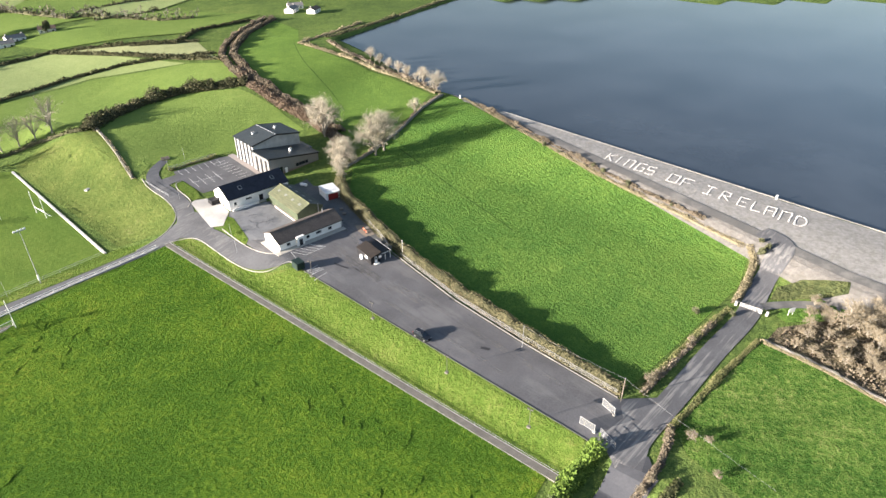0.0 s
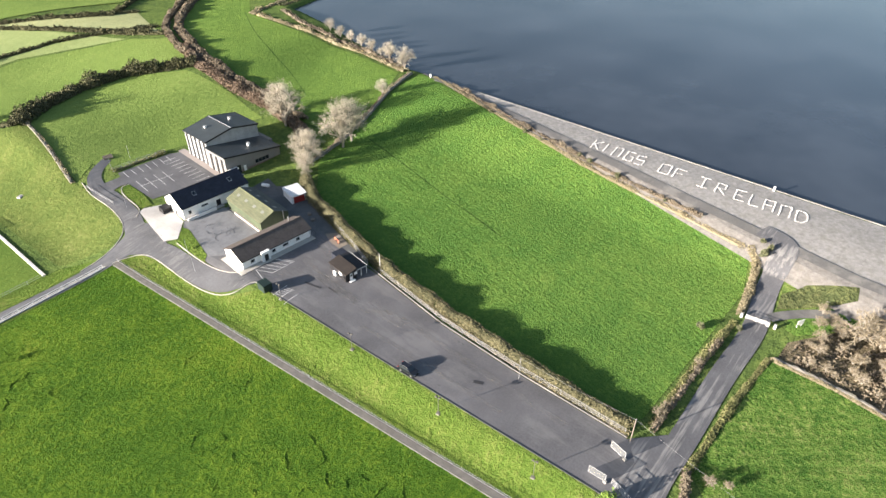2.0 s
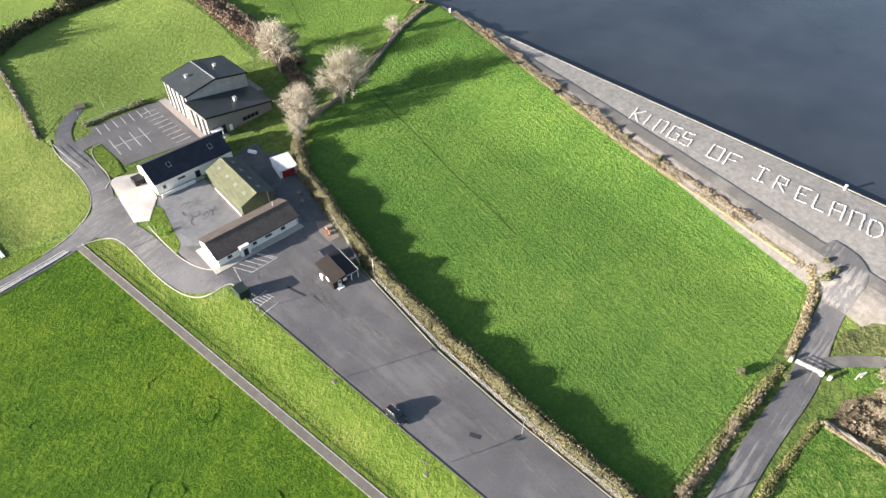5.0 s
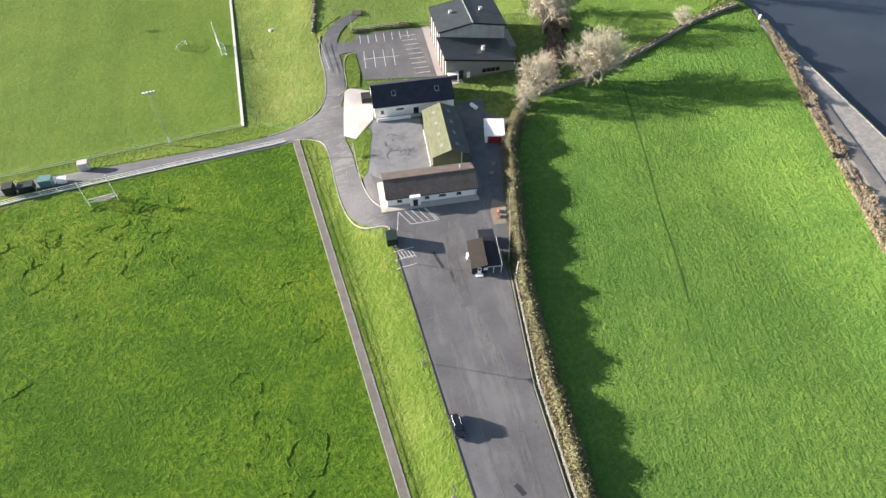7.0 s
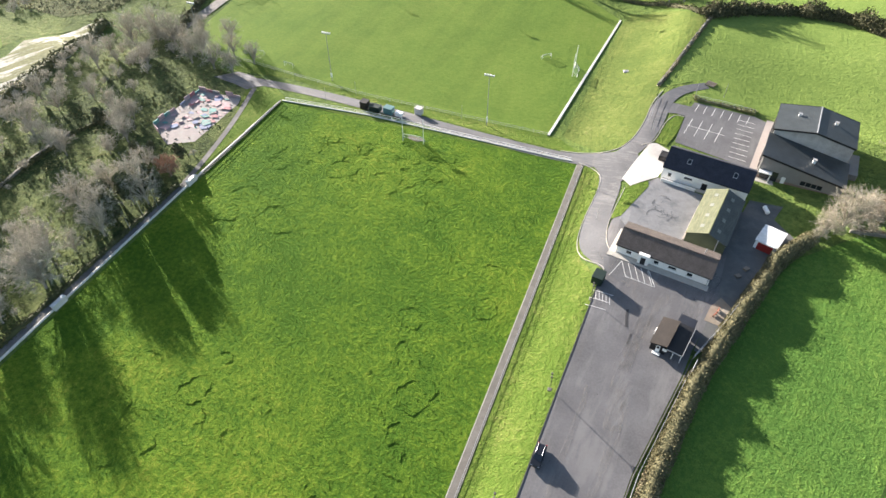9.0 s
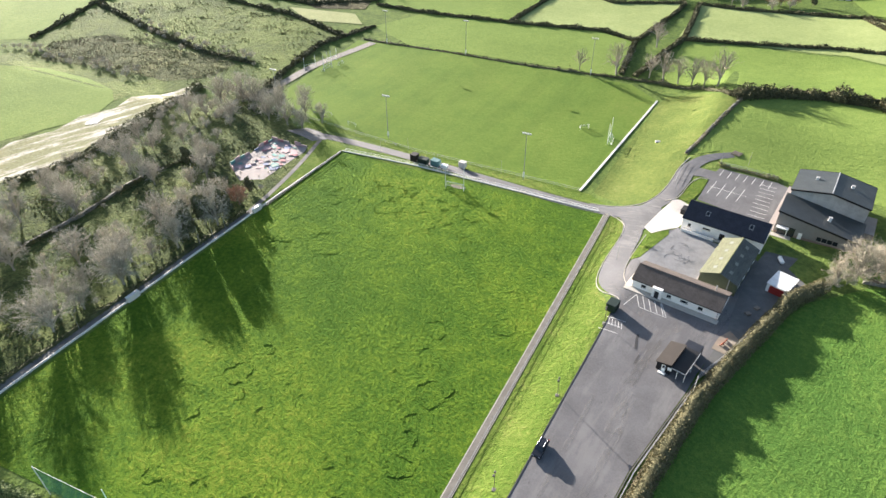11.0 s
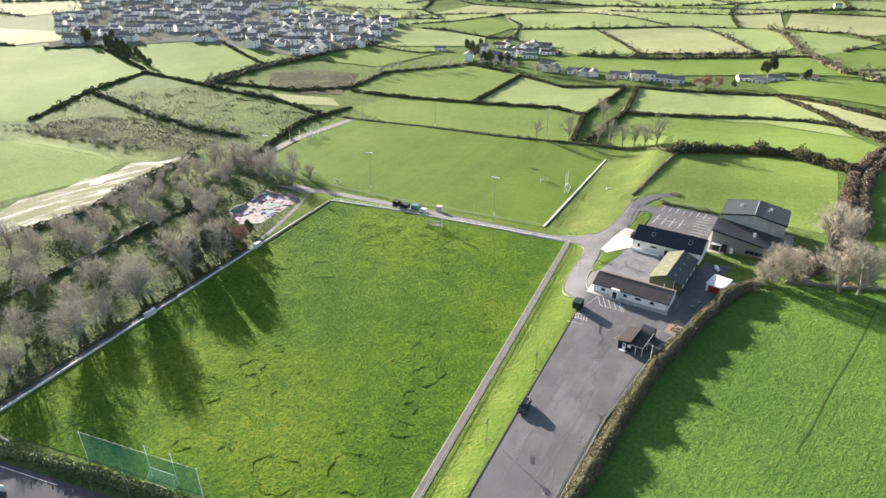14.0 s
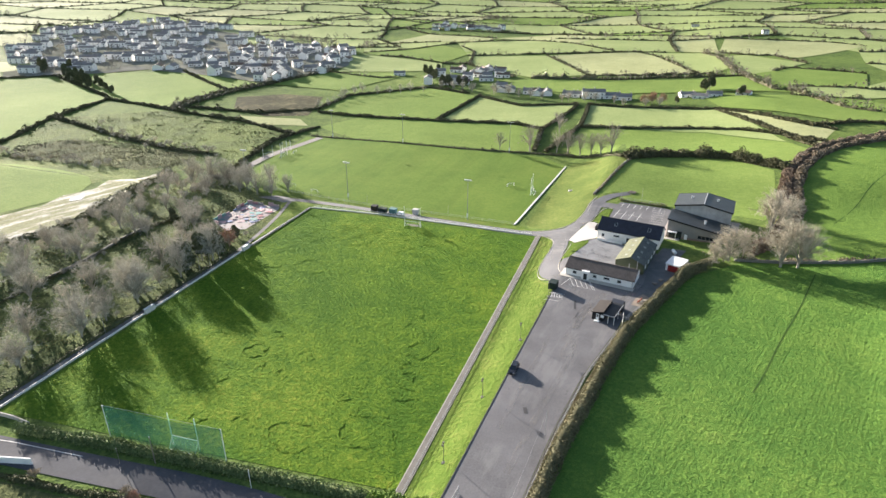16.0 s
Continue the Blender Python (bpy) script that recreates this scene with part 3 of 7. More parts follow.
def build_ground():
    gx, gy = graded(-170, 175, 2.0, 4200), graded(-60, 290, 2.0, 4200)
    X, Y = np.meshgrid(gx, gy)
    v = np.stack([X, Y, gz(X, Y)], -1).reshape(-1, 3)
    nx, ny = len(gx), len(gy)
    a = (np.arange(ny - 1)[:, None] * nx + np.arange(nx - 1)[None, :]).ravel()
    f = np.stack([a, a + 1, a + nx + 1, a + nx], 1)
    ob = new("ground", quick_mesh("ground", v, f, M_GROUND))
    ob.data.polygons.foreach_set("use_smooth", np.ones(len(f), bool))
    tagged(ob, "green farmland rolling to the horizon", "ground", kind="structure")


build_ground()

WATER_Z = 6.3


def build_water():
    """The reservoir: a level sheet behind the crest and the shore."""
    pts = [(float(crest(y)) + 0.2, y) for y in range(-400, 131, 30)] + [(143.0, 141), (147, 150), (160.5, 190), (170, 219), (182, 256), (240, 266), (330, 282), (420, 300), (900, 300), (900, -400)]
    bm = bmesh.new()
    poly(bm, [(x, y, WATER_Z) for x, y in pts])
    bmesh.ops.triangulate(bm, faces=bm.faces[:])
    me = bpy.data.meshes.new("water")
    bm.to_mesh(me)
    bm.free()
    me.materials.append(M_WATER)
    tagged(new("water", me), "dark rippled water of a reservoir", "water", kind="structure")


build_water()

# pitches, fields, banks
drape("field_pitch", [(-96.5, -9.6), (0.3, -0.6), (0.3, 134.5), (-96.5, 131.5)], M_PITCH, "rough tufted grass of a football pitch", "pitch", 0.07, 8)
drape("field_pitch_far", [(-158, 158.5), (-146, 157), (-104, 151.5), (-75, 148.5), (-11.7, 148.5), (-5.3, 237), (-20, 250), (-140, 251), (-170, 250)], M_PITCH_FAR, "smooth mown turf of the second pitch", "pitch", 0.07, 4)
drape("field_east", [(36, 60), (28, 20), (25.5, 0), (31, -4), (82, -10.3), (95.5, -8), (104, 16), (113.5, 50), (131, 98), (145, 137), (124, 136), (100, 130), (83, 126.5), (71, 125), (57, 112), (46, 90)], M_FIELD, "lush green pasture with fine drill lines", "field", 0.07, 2)
drape("field_southeast", [(24, -15.5), (62, -21), (60.5, -34), (57, -48), (45, -95), (8, -85), (15, -34), (19, -20)], M_FIELD2, "uneven tufted pasture beside the lane", "field", 0.07, 4)
drape("bank_grass", [(2.4, -5), (10.3, -3), (12.9, 45), (16.0, 88), (9.5, 95.5), (7.0, 107), (8.0, 128), (6.5, 132), (2.4, 134)], M_BANK, "bright mown grass bank beside the pitch", "bank", 0.07, 2)
drape("hill_bank", [(-7.5, 150), (4, 142.5), (10, 144), (14, 152), (16, 162), (16.3, 178), (20, 199), (26, 229), (10, 242), (-2, 241), (-4, 236)], M_BANK2, "sunlit mown grass bank above the far pitch", "bank", 0.07, 2)
drape("verge_north", [(-104, 148.8), (-75, 145), (-45, 142.6), (-20, 140.4), (0, 140.2), (-8, 148), (-75, 148), (-104, 151), (-146, 156.5), (-128, 146)], M_BANK, "grass verge between road and far pitch", "verge", 0.075, 3)
drape("verge_south", [(-97, 134.5), (-70, 138.3), (-45, 136), (-20, 134.2), (0, 134.0), (0, 135), (-20, 133.6), (-96.5, 131.8), (-99, 100), (-99, 92), (-106, 118), (-112, 134), (-108, 138), (-103, 138.8)], M_BANK, "yellow-green verge along the pitch wall", "verge", 0.085, 3)
drape("field_hall", [(17, 180), (26, 230), (38, 238), (56, 243), (74, 238), (90, 220), (88, 190), (82, 165), (72, 169), (52, 174), (46, 175.5), (27.5, 176), (26, 186)], M_FIELD3, "short grass field behind the hall", "field", 0.07, 4)
drape("field_hill", [(-8, 261), (26, 233), (50, 250), (75, 241), (97, 222), (112, 264), (105, 285), (65, 314), (16, 317), (-9, 318)], M_FIELD3, "pale green hillside pasture", "field", 0.09, 6)
drape("field_upper", [(-13, 322), (16, 320), (65, 317), (104, 288), (92, 335), (72, 384), (48, 387), (10, 385), (-13, 389)], M_FIELD4_HAZE, "pale green hillside pasture", "field", 0.12, 8)
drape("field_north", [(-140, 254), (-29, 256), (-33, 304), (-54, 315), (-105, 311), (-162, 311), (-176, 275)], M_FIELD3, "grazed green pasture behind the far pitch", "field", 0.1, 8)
drape("field_lane", [(-104, 315), (-54, 319), (-31, 308), (-23, 388), (-62, 374), (-101, 401)], M_FIELD4_HAZE, "grazed green pasture between hedges", "field", 0.12, 8)
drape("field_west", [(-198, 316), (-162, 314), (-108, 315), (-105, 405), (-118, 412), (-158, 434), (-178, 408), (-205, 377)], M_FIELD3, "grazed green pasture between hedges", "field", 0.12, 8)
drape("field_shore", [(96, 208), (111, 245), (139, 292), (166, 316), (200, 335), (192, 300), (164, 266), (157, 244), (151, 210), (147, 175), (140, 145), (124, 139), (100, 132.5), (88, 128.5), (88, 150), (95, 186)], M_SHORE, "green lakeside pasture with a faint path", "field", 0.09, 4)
drape("field_corner", [(75, 383), (99, 357), (133, 322), (117, 278), (107, 299), (94, 336)], M_FIELD5_HAZE, "yellowish rough pasture", "field", 0.12, 8)
drape("field_town", [(-386, 306), (-312, 289), (-322, 365), (-300, 400), (-420, 432), (-520, 384), (-450, 342)], M_FIELD3, "bright pasture below the town", "field", 0.12, 12)
drape("field_far_west", [(-600, 330), (-530, 372), (-450, 338), (-392, 306), (-376, 270), (-350, 198), (-336, 170), (-420, 120), (-560, 160)], M_FIELD3, "bright sloping pasture", "field", 0.12, 12)
drape("moor", [(-335, 172), (-367, 236), (-307, 284), (-233, 271), (-182, 249), (-168, 178), (-198, 162), (-214, 135), (-216, 60), (-300, 100)], M_MOOR, "rough moor with rushes and brambles", "moor", 0.09, 8)
drape("wood_floor", [(-99, -12), (-99, 92), (-106, 118), (-112, 134), (-150, 157), (-184, 170), (-186, 122), (-180, 82), (-192, 60), (-190, -20)], M_ROUGH2, "rough wet ground under bare trees", "wood floor", 0.07, 4)
drape("field_stream", [(-226, 64), (-222, 78), (-216, 93), (-208, 112), (-215, 128), (-226, 136), (-250, 142), (-280, 142), (-311, 128), (-345, 122), (-350, 95), (-262, 62)], M_FIELD3, "bright pasture beside the stripped ground", "field", 0.14, 6)
drape("rush_bed", [(-236, 160), (-262, 158), (-300, 150), (-318, 172), (-300, 196), (-262, 190), (-232, 196), (-205, 192), (-203, 172), (-218, 158)], M_ROUGH, "dark tussocks of rushes on wet ground", "rushes", 0.16, 6)
drape("spoil_strip", [(-215, 58), (-212, 70), (-216, 82), (-210, 96), (-213, 110), (-207, 122), (-211, 134), (-205, 145), (-203, 158), (-197, 160), (-192, 152), (-191, 140), (-185, 131), (-187, 118), (-180, 106), (-184, 96), (-178, 84), (-182, 72), (-186, 64), (-194, 56)], M_SAND, "pale stripped sandy ground", "spoil", 0.2, 3)
drape("field_south", [(-200, -30), (-90, -26), (-62, -24), (-34, -19), (5, -22), (10, -60), (-60, -120), (-220, -120)], M_ROUGH, "rough pasture beyond the road", "field", 0.07, 6)
drape("scrub_floor", [(63, -22), (70, -23), (79, -31), (92, -42), (96, -70), (70, -75), (57, -49), (61, -34)], M_BRACKEN_FLOOR, "brown dead bracken and brambles", "scrub", 0.09, 3)
drape("lawn_sign", [(74, -21.5), (78, -21.5), (87, -29.5), (90, -36), (86, -37), (79, -30.5), (73, -24)], M_FIELD, "small lawn beside the path", "lawn", 0.12, 2)

# roads and hard ground
drape("car_park", [(10.4, -4.5), (20, -6.5), (24.3, -3.5), (27.0, 24), (30, 45), (36.0, 70), (37, 76), (41.5, 93), (45, 106), (48, 112), (53, 111), (55, 117), (50, 124), (38, 127), (22.6, 132), (20, 129), (14, 111), (13.3, 102), (16, 94), (15.2, 88), (12.9, 45)], M_TARMAC, "worn dark tarmac car park with tyre marks", "car park", 0.1, 2)
drape("yard", [(22.2, 131.6), (34.5, 128.6), (31.4, 109), (18.8, 108), (15.6, 112), (20.3, 127)], M_YARD, "grey gravelled yard with scuffed loops", "yard", 0.13, 2)
drape("lawn_yard", [(14.6, 124.4), (20.2, 129.6), (20.6, 127), (15.9, 113), (13.4, 111)], M_BANK, "small wedge of mown lawn with kerbs", "lawn", 0.16, 2)
drape("lawn_hall", [(19.4, 148.4), (20.8, 160), (23.2, 165), (25.6, 164.6), (24.8, 156), (22.6, 147.6)], M_BANK, "narrow wedge of mown lawn", "lawn", 0.16, 2)
drape("hall_car_park", [(24.6, 150.6), (45, 145.2), (48.0, 146), (50.5, 170), (45.6, 172.8), (27.8, 174.5), (27, 171.5), (19, 172), (18.6, 165), (23.4, 166), (25.9, 165.4)], M_TARMAC, "tarmac car park beside the hall", "car park", 0.105, 2)
drape("hall_path", [(45.2, 143), (47.4, 142.5), (51.2, 168), (51.4, 171.5), (49.2, 172), (45.4, 146.5)], M_PAVE, "pinkish paved path along the hall", "path", 0.15, 3)
drape("forecourt", [(13.4, 129), (15, 136), (18, 147.5), (20, 147.8), (25.5, 144.5), (22.3, 132), (16, 126)], M_CONC, "pale concrete forecourt", "forecourt", 0.14, 2)
ribbon("road_club", smooth([(-122, 140.5), (-100, 142.5), (-70, 141.5), (-45, 139), (-20, 136.8), (0, 136.5), (10, 137.5), (15.0, 146), (17.5, 158), (18.3, 171), (22.5, 180), (30.5, 185)]), lambda k: 5.6 - 2.4 * float(sm(0.85, 1, k)), M_ROAD, "grey asphalt club road", "road", 0.12, 2.0, cols=4)
drape("road_end", [(-128, 138), (-124, 146), (-117, 145), (-108, 140), (-112, 134), (-118, 136)], M_ROAD, "grey asphalt end of the club road", "road", 0.13, 2)
ribbon("path_wood", smooth([(-110, 136), (-107, 126), (-103.5, 112), (-100.5, 95), (-99.5, 86)]), 1.6, M_TRACK, "narrow footpath along the wood", "path", 0.13, 2)
ribbon("road_branch", smooth([(7, 137), (11.2, 128), (10.2, 112), (10.6, 101), (15, 96.5), (22, 92)]), lambda k: 5.4 + 1.0 * k, M_ROAD, "grey asphalt branch of the club road", "road", 0.135, 2.0, cols=4)
drape("road_junction", [(-6, 139.5), (0, 139.9), (9, 142), (14, 146), (16, 140), (14.4, 130), (11, 122), (8.7, 124), (8, 130), (5, 133.7), (-6, 134)], M_ROAD, "grey asphalt junction", "road", 0.13, 2)
ribbon("lane", smooth([(9.5, -12.2), (13, -11.6), (17, -10.7), (31, -12.2), (52, -13.6), (68, -15.8), (76, -15.4), (86, -14.8), (94, -15), (99, -15.2), (102, -14.6)]), 5.2, M_LANE, "narrow patched lane up to the dam", "road", 0.14, 2.0, cols=4)
ribbon("lane_end", smooth([(91, -14.9), (96, -15), (100, -15.2), (103, -13.5), (105.2, -8)]), lambda k: 5.0 + 1.6 * math.sin(math.pi * k), M_LANE, "patched lane where it meets the dam track", "road", 0.31, 2.0, cols=4)
ribbon("road_front", smooth([(-260, -60), (-160, -33), (-110, -21), (-62, -16.3), (-30, -12.8), (6, -13.2)]), 7.2, M_ROADDARK, "dark public road below the hedge", "road", 0.12, 2.5, cols=4)
drape("road_gate", [(3, -17), (3, -9.6), (10.5, -9.4), (13, -10), (14, -14.4), (10, -18)], M_ROADDARK, "dark asphalt mouth of the lane", "road", 0.13, 2)
drape("entrance_apron", [(11, -6.5), (10.4, -4.4), (20, -6.4), (24.5, -3.4), (30, -9.6), (20, -11), (8, -10.5)], M_LANE, "patched tarmac apron at the gates", "apron", 0.145, 2)
ribbon("dam_face", [(float(crest(y)) - 0.38 * float(dam_width(y)), y) for y in range(-120, 129, 8)], lambda k: 0.72 * float(dam_width(-120 + 248 * k)), M_STONE, "pale gravel face of the dam", "dam", 0.07, 2.0, cols=12)
ribbon("dam_track", [(float(crest(y)) - 0.8 * float(dam_width(y)), y) for y in range(-120, 113, 8)] + [(143, 124), (146.5, 136)], 3.4, M_TRACK, "dark gravel track along the dam", "track", 0.26, 2.0)
ribbon("dam_berm", [(float(crest(y)) - 0.95 * float(dam_width(y)), y) for y in range(-120, 105, 8)], lambda k: 0.3 * float(dam_width(-120 + 225 * k)), M_BERM, "pale gravel strip below the track", "dam", 0.22, 2.0, cols=5)
drape("verge_dam", [(80, -18.4), (86, -18.2), (91, -22.5), (94, -33), (90, -33.5), (85, -25.5)], M_ROUGH, "yellowish rough grass between lane and path", "verge", 0.27, 2)
ribbon("path_lawn", smooth([(76, -17.6), (81.2, -22.6), (85, -30), (87.5, -38), (91, -50), (94, -70)]), 2.8, M_TRACK, "narrow tarmac path", "path", 0.14, 2)
long_wall("dam_crest", [(float(crest(y)) + 0.1, y) for y in range(-300, 133, 12)], 0.4, 0.16, M_STONE, "stone coping along the dam's crest", "coping", 4, rough=0.03)


# ---- trees ----
def curve_points(a, b, lift, n):
    """A limb from a to b that first rises."""
    k = np.linspace(0, 1, n + 1)[:, None]
    c = a + (b - a) * 0.45 + np.array([0, 0, lift])
    return (1 - k) ** 2 * a + 2 * k * (1 - k) * c + k ** 2 * b


def tree_kind(seed, high, twig_mat, bark, limbs=9, forks=6, sprays=4, per=9, wide=0.42, twig=0.09, thick=0.03, low=0.2, label="", category="tree"):
    """A bare winter tree: a tapered trunk that parts into limbs, forks that fill an uneven dome, and a crown of fine twigs."""
    rng = np.random.default_rng(seed)
    mid, rad = np.array([0, 0, high * 0.54]), np.array([high * wide, high * wide, high * 0.46])
    segs, ends = [], []

    def limb(a, b, lift, r, n):
        pts = curve_points(a, b, lift, n)
        for i in range(n):
            segs.append((pts[i], pts[i + 1], r * (1 - 0.75 * i / n), r * (1 - 0.75 * (i + 1) / n)))
        return pts

    crotch = np.array([high * rng.uniform(-0.02, 0.02), high * rng.uniform(-0.02, 0.02), high * low])
    segs.append((np.array([0, 0, -0.4]), crotch, high * 0.03, high * 0.024))
    for i in range(limbs):
        a = 2 * math.pi * (i + rng.uniform(-0.3, 0.3)) / limbs
        e = rng.uniform(-0.35, 0.9) if i % 3 else rng.uniform(0.8, 1.4)
        d = np.array([math.cos(a) * math.cos(e), math.sin(a) * math.cos(e), math.sin(e)])
        p1 = limb(crotch * np.array([1, 1, rng.uniform(0.8, 1.25)]), mid + d * rad * rng.uniform(0.45, 0.7), high * 0.08, high * 0.019, 4)
        for _ in range(forks):
            k = int(rng.integers(1, 5))
            f = d + rng.normal(size=3) * 0.55
            f /= np.linalg.norm(f)
            if f[2] < -0.6:
                f[2] *= -0.3
            p2 = limb(p1[k], mid + f * rad * rng.uniform(0.72, 1.0), high * 0.03, high * 0.0085, 3)
            for _ in range(sprays):
                q = p2[int(rng.integers(1, 4))]
                g = f + rng.normal(size=3) * 0.7 + np.array([0, 0, 0.25])
                g /= np.linalg.norm(g)
                p3 = limb(q, q + g * high * rng.uniform(0.05, 0.13), 0.0, high * 0.0028, 1)
                ends.append((p3[0], g, 1.0))
                ends.append((p3[1], g, 0.8))
    v, f = [], []
    for a, b, r1, r2 in segs:
        z = (b - a) / (np.linalg.norm(b - a) + 1e-9)
        x = np.cross(z, [0.3, 0.9, 0.1])
        x /= np.linalg.norm(x)
        y = np.cross(z, x)
        o, m = len(v), 6 if r1 > 0.1 else 3
        for c, r in ((a, r1), (b, r2)):
            for j in range(m):
                t = 2 * math.pi * j / m
                v.append(tuple(c + (x * math.cos(t) + y * math.sin(t)) * max(r, 0.018)))
        for j in range(m):
            f.append((o + j, o + (j + 1) % m, o + m + (j + 1) % m, o + m + j))
    t = thing("tree" if high > 4 else "bush", Matrix(), label, category)
    trunk = new("trunk", mesh_from("trunk", v, f, bark))
    trunk.parent = t
    n = len(ends) * per
    P = np.repeat(np.array([p for p, _, _ in ends]), per, 0)
    D = np.repeat(np.array([d for _, d, _ in ends]), per, 0) + rng.normal(size=(n, 3)) * 0.6
    D /= np.linalg.norm(D, axis=1)[:, None]
    L = (twig * high * rng.uniform(0.4, 1.3, n))[:, None]
    S = np.cross(D, rng.normal(size=(n, 3)))
    S /= np.linalg.norm(S, axis=1)[:, None]
    W = thick * rng.uniform(0.7, 1.4, n)[:, None]
    P = P + rng.normal(size=(n, 3)) * 0.015 * high
    bend = rng.normal(size=(n, 3)) * 0.15 * L
    V = np.stack([P - S * W, P + S * W, P + D * L * 0.6 + S * W * 0.7 + bend, P + D * L + bend * 1.5], 1).reshape(-1, 3)
    V[:, 2] = np.maximum(V[:, 2], 0.05)
    crown = new("crown", quick_mesh("crown", V, np.arange(4 * n).reshape(n, 4), twig_mat))
    crown.parent = t
    return t


def leafy_kind(seed, high, wide, mat, bark, label, leaf=0.35, count=1500, category="tree"):
    """An evergreen tree or bush: a stem with short limbs and an uneven crowd of leaf clumps with gaps."""
    rng = np.random.default_rng(seed)
    t = thing("tree" if high > 3.5 else "bush", Matrix(), label, category)
    bm = bmesh.new()
    tube(bm, (0, 0, -0.3), (0.1, 0.05, high * 0.75), high * 0.022, 6, high * 0.006)
    lobes = []
    for _ in range(11):
        a, h = rng.uniform(0, 6.28), rng.uniform(0.3, 0.95)
        r = wide * 0.5 * (1.05 - 0.75 * h) * rng.uniform(0.4, 1.0)
        c = (math.cos(a) * r, math.sin(a) * r, h * high * 0.9)
        lobes.append((c, wide * rng.uniform(0.14, 0.27)))
        tube(bm, (0.05, 0.02, max(0.1, c[2] - high * 0.2)), c, high * 0.01, 4, 0.01)
    part("trunk", bm, bark, t)
    pts = []
    for i in range(count):
        c, r = lobes[int(rng.integers(0, len(lobes)))]
        d = rng.normal(size=3)
        d /= np.linalg.norm(d)
        pts.append(np.array(c) + d * r * rng.uniform(0.6, 1.15) * np.array([1, 1, 1.25]))
    pts = np.array(pts)
    pts[:, 2] = np.clip(pts[:, 2], 0.1, None)
    v, f = clumps(rng, pts, leaf)
    crown = new("crown", quick_mesh("crown", v, f, mat))
    crown.parent = t
    return t


def scatter(kinds, spots, rng, size=(0.8, 1.2), group="", label=""):
    """Copies of the kinds at the spots (x, y) or (x, y, size), each turned and sized differently."""
    for i, s in enumerate(spots):
        src = kinds[int(rng.integers(0, len(kinds)))]
        k = s[2] if len(s) > 2 else rng.uniform(*size)
        ob = copy_thing(src, pose(s[0], s[1], height(s[0], s[1]) - 0.05, 0, 0, rng.uniform(0, 360)))
        ob.scale = (k * rng.uniform(0.92, 1.08), k * rng.uniform(0.92, 1.08), k)
        tagged(ob, label, group=group)


def retire(*kinds):
    """Takes the patterns away once their copies stand."""
    for t in kinds:
        for o in (*t.children_recursive, t):
            bpy.data.objects.remove(o)


rt = np.random.default_rng(5)
PALE = [tree_kind(s, 11, M_TWIG, M_BARKPALE, 11, 8, 5, 6, 0.49, 0.075, 0.014, 0.1, "bare pale-twigged broadleaf tree in winter") for s in (1, 2, 3)]
DARKT = [tree_kind(s, 10, M_TWIGDARK, M_BARK, 10, 7, 4, 5, 0.45, 0.065, 0.015, 0.12, "bare grey-brown tree in winter") for s in (11, 12, 13, 14)]
ROWTREE = [tree_kind(s, 10, M_ROWTWIG, M_BARK, 8, 5, 3, 5, 0.4, 0.075, 0.02, 0.2, "tall bare grey-brown tree in a field hedge") for s in (91, 92, 93)]
DOME = [tree_kind(s, 10, M_TWIGDARK, M_BARK, 13, 8, 5, 6, 0.58, 0.06, 0.014, 0.14, "broad dome-headed bare tree in winter") for s in (95, 96)]
THIN = [tree_kind(s, 9, M_TWIGDARK, M_BARK, 8, 3, 2, 4, 0.4, 0.14, 0.045, 0.15, "slender bare tree in a field hedge") for s in (21, 22, 23)]
FARTREE = [tree_kind(s, 8, M_FARTWIG, M_BARK, 5, 1, 1, 5, 0.5, 0.24, 0.18, 0.1, "bare tree in a far hedge") for s in (25, 26, 27)]
RUSTY = [tree_kind(31, 7, M_RUSTY, M_BARK, 9, 6, 4, 8, 0.45, 0.1, 0.035, 0.12, "small bare tree with rusty twigs")]
EVER = [leafy_kind(s, 9, 5.5, M_EVERGREEN, M_BARK, "dark evergreen tree at the wood's edge", 0.4, 2200) for s in (41, 42)]
DARKBUSH = [leafy_kind(s, 2.6, 3.4, M_EVERGREEN, M_BARK, "dark green bramble bush", 0.28, 500, "bush") for s in (61, 62)]
THICKET = [tree_kind(s, 3.9, M_TWIGDARK, M_BARK, 9, 5, 3, 5, 0.6, 0.13, 0.018, 0.05, "grey-brown thicket of bare stems", "bush") for s in (81, 82)]
BROWNBUSH = [tree_kind(s, 3.2, M_BROWNTWIG, M_BARK, 9, 5, 3, 7, 0.6, 0.16, 0.022, 0.06, "dense brown thicket of bare twigs", "bush") for s in (73, 74)]
TWIGBUSH = [tree_kind(s, 3.2, M_TWIG, M_BARK, 8, 5, 3, 7, 0.55, 0.16, 0.025, 0.06, "low bare straw-coloured thicket", "bush") for s in (71, 72)]


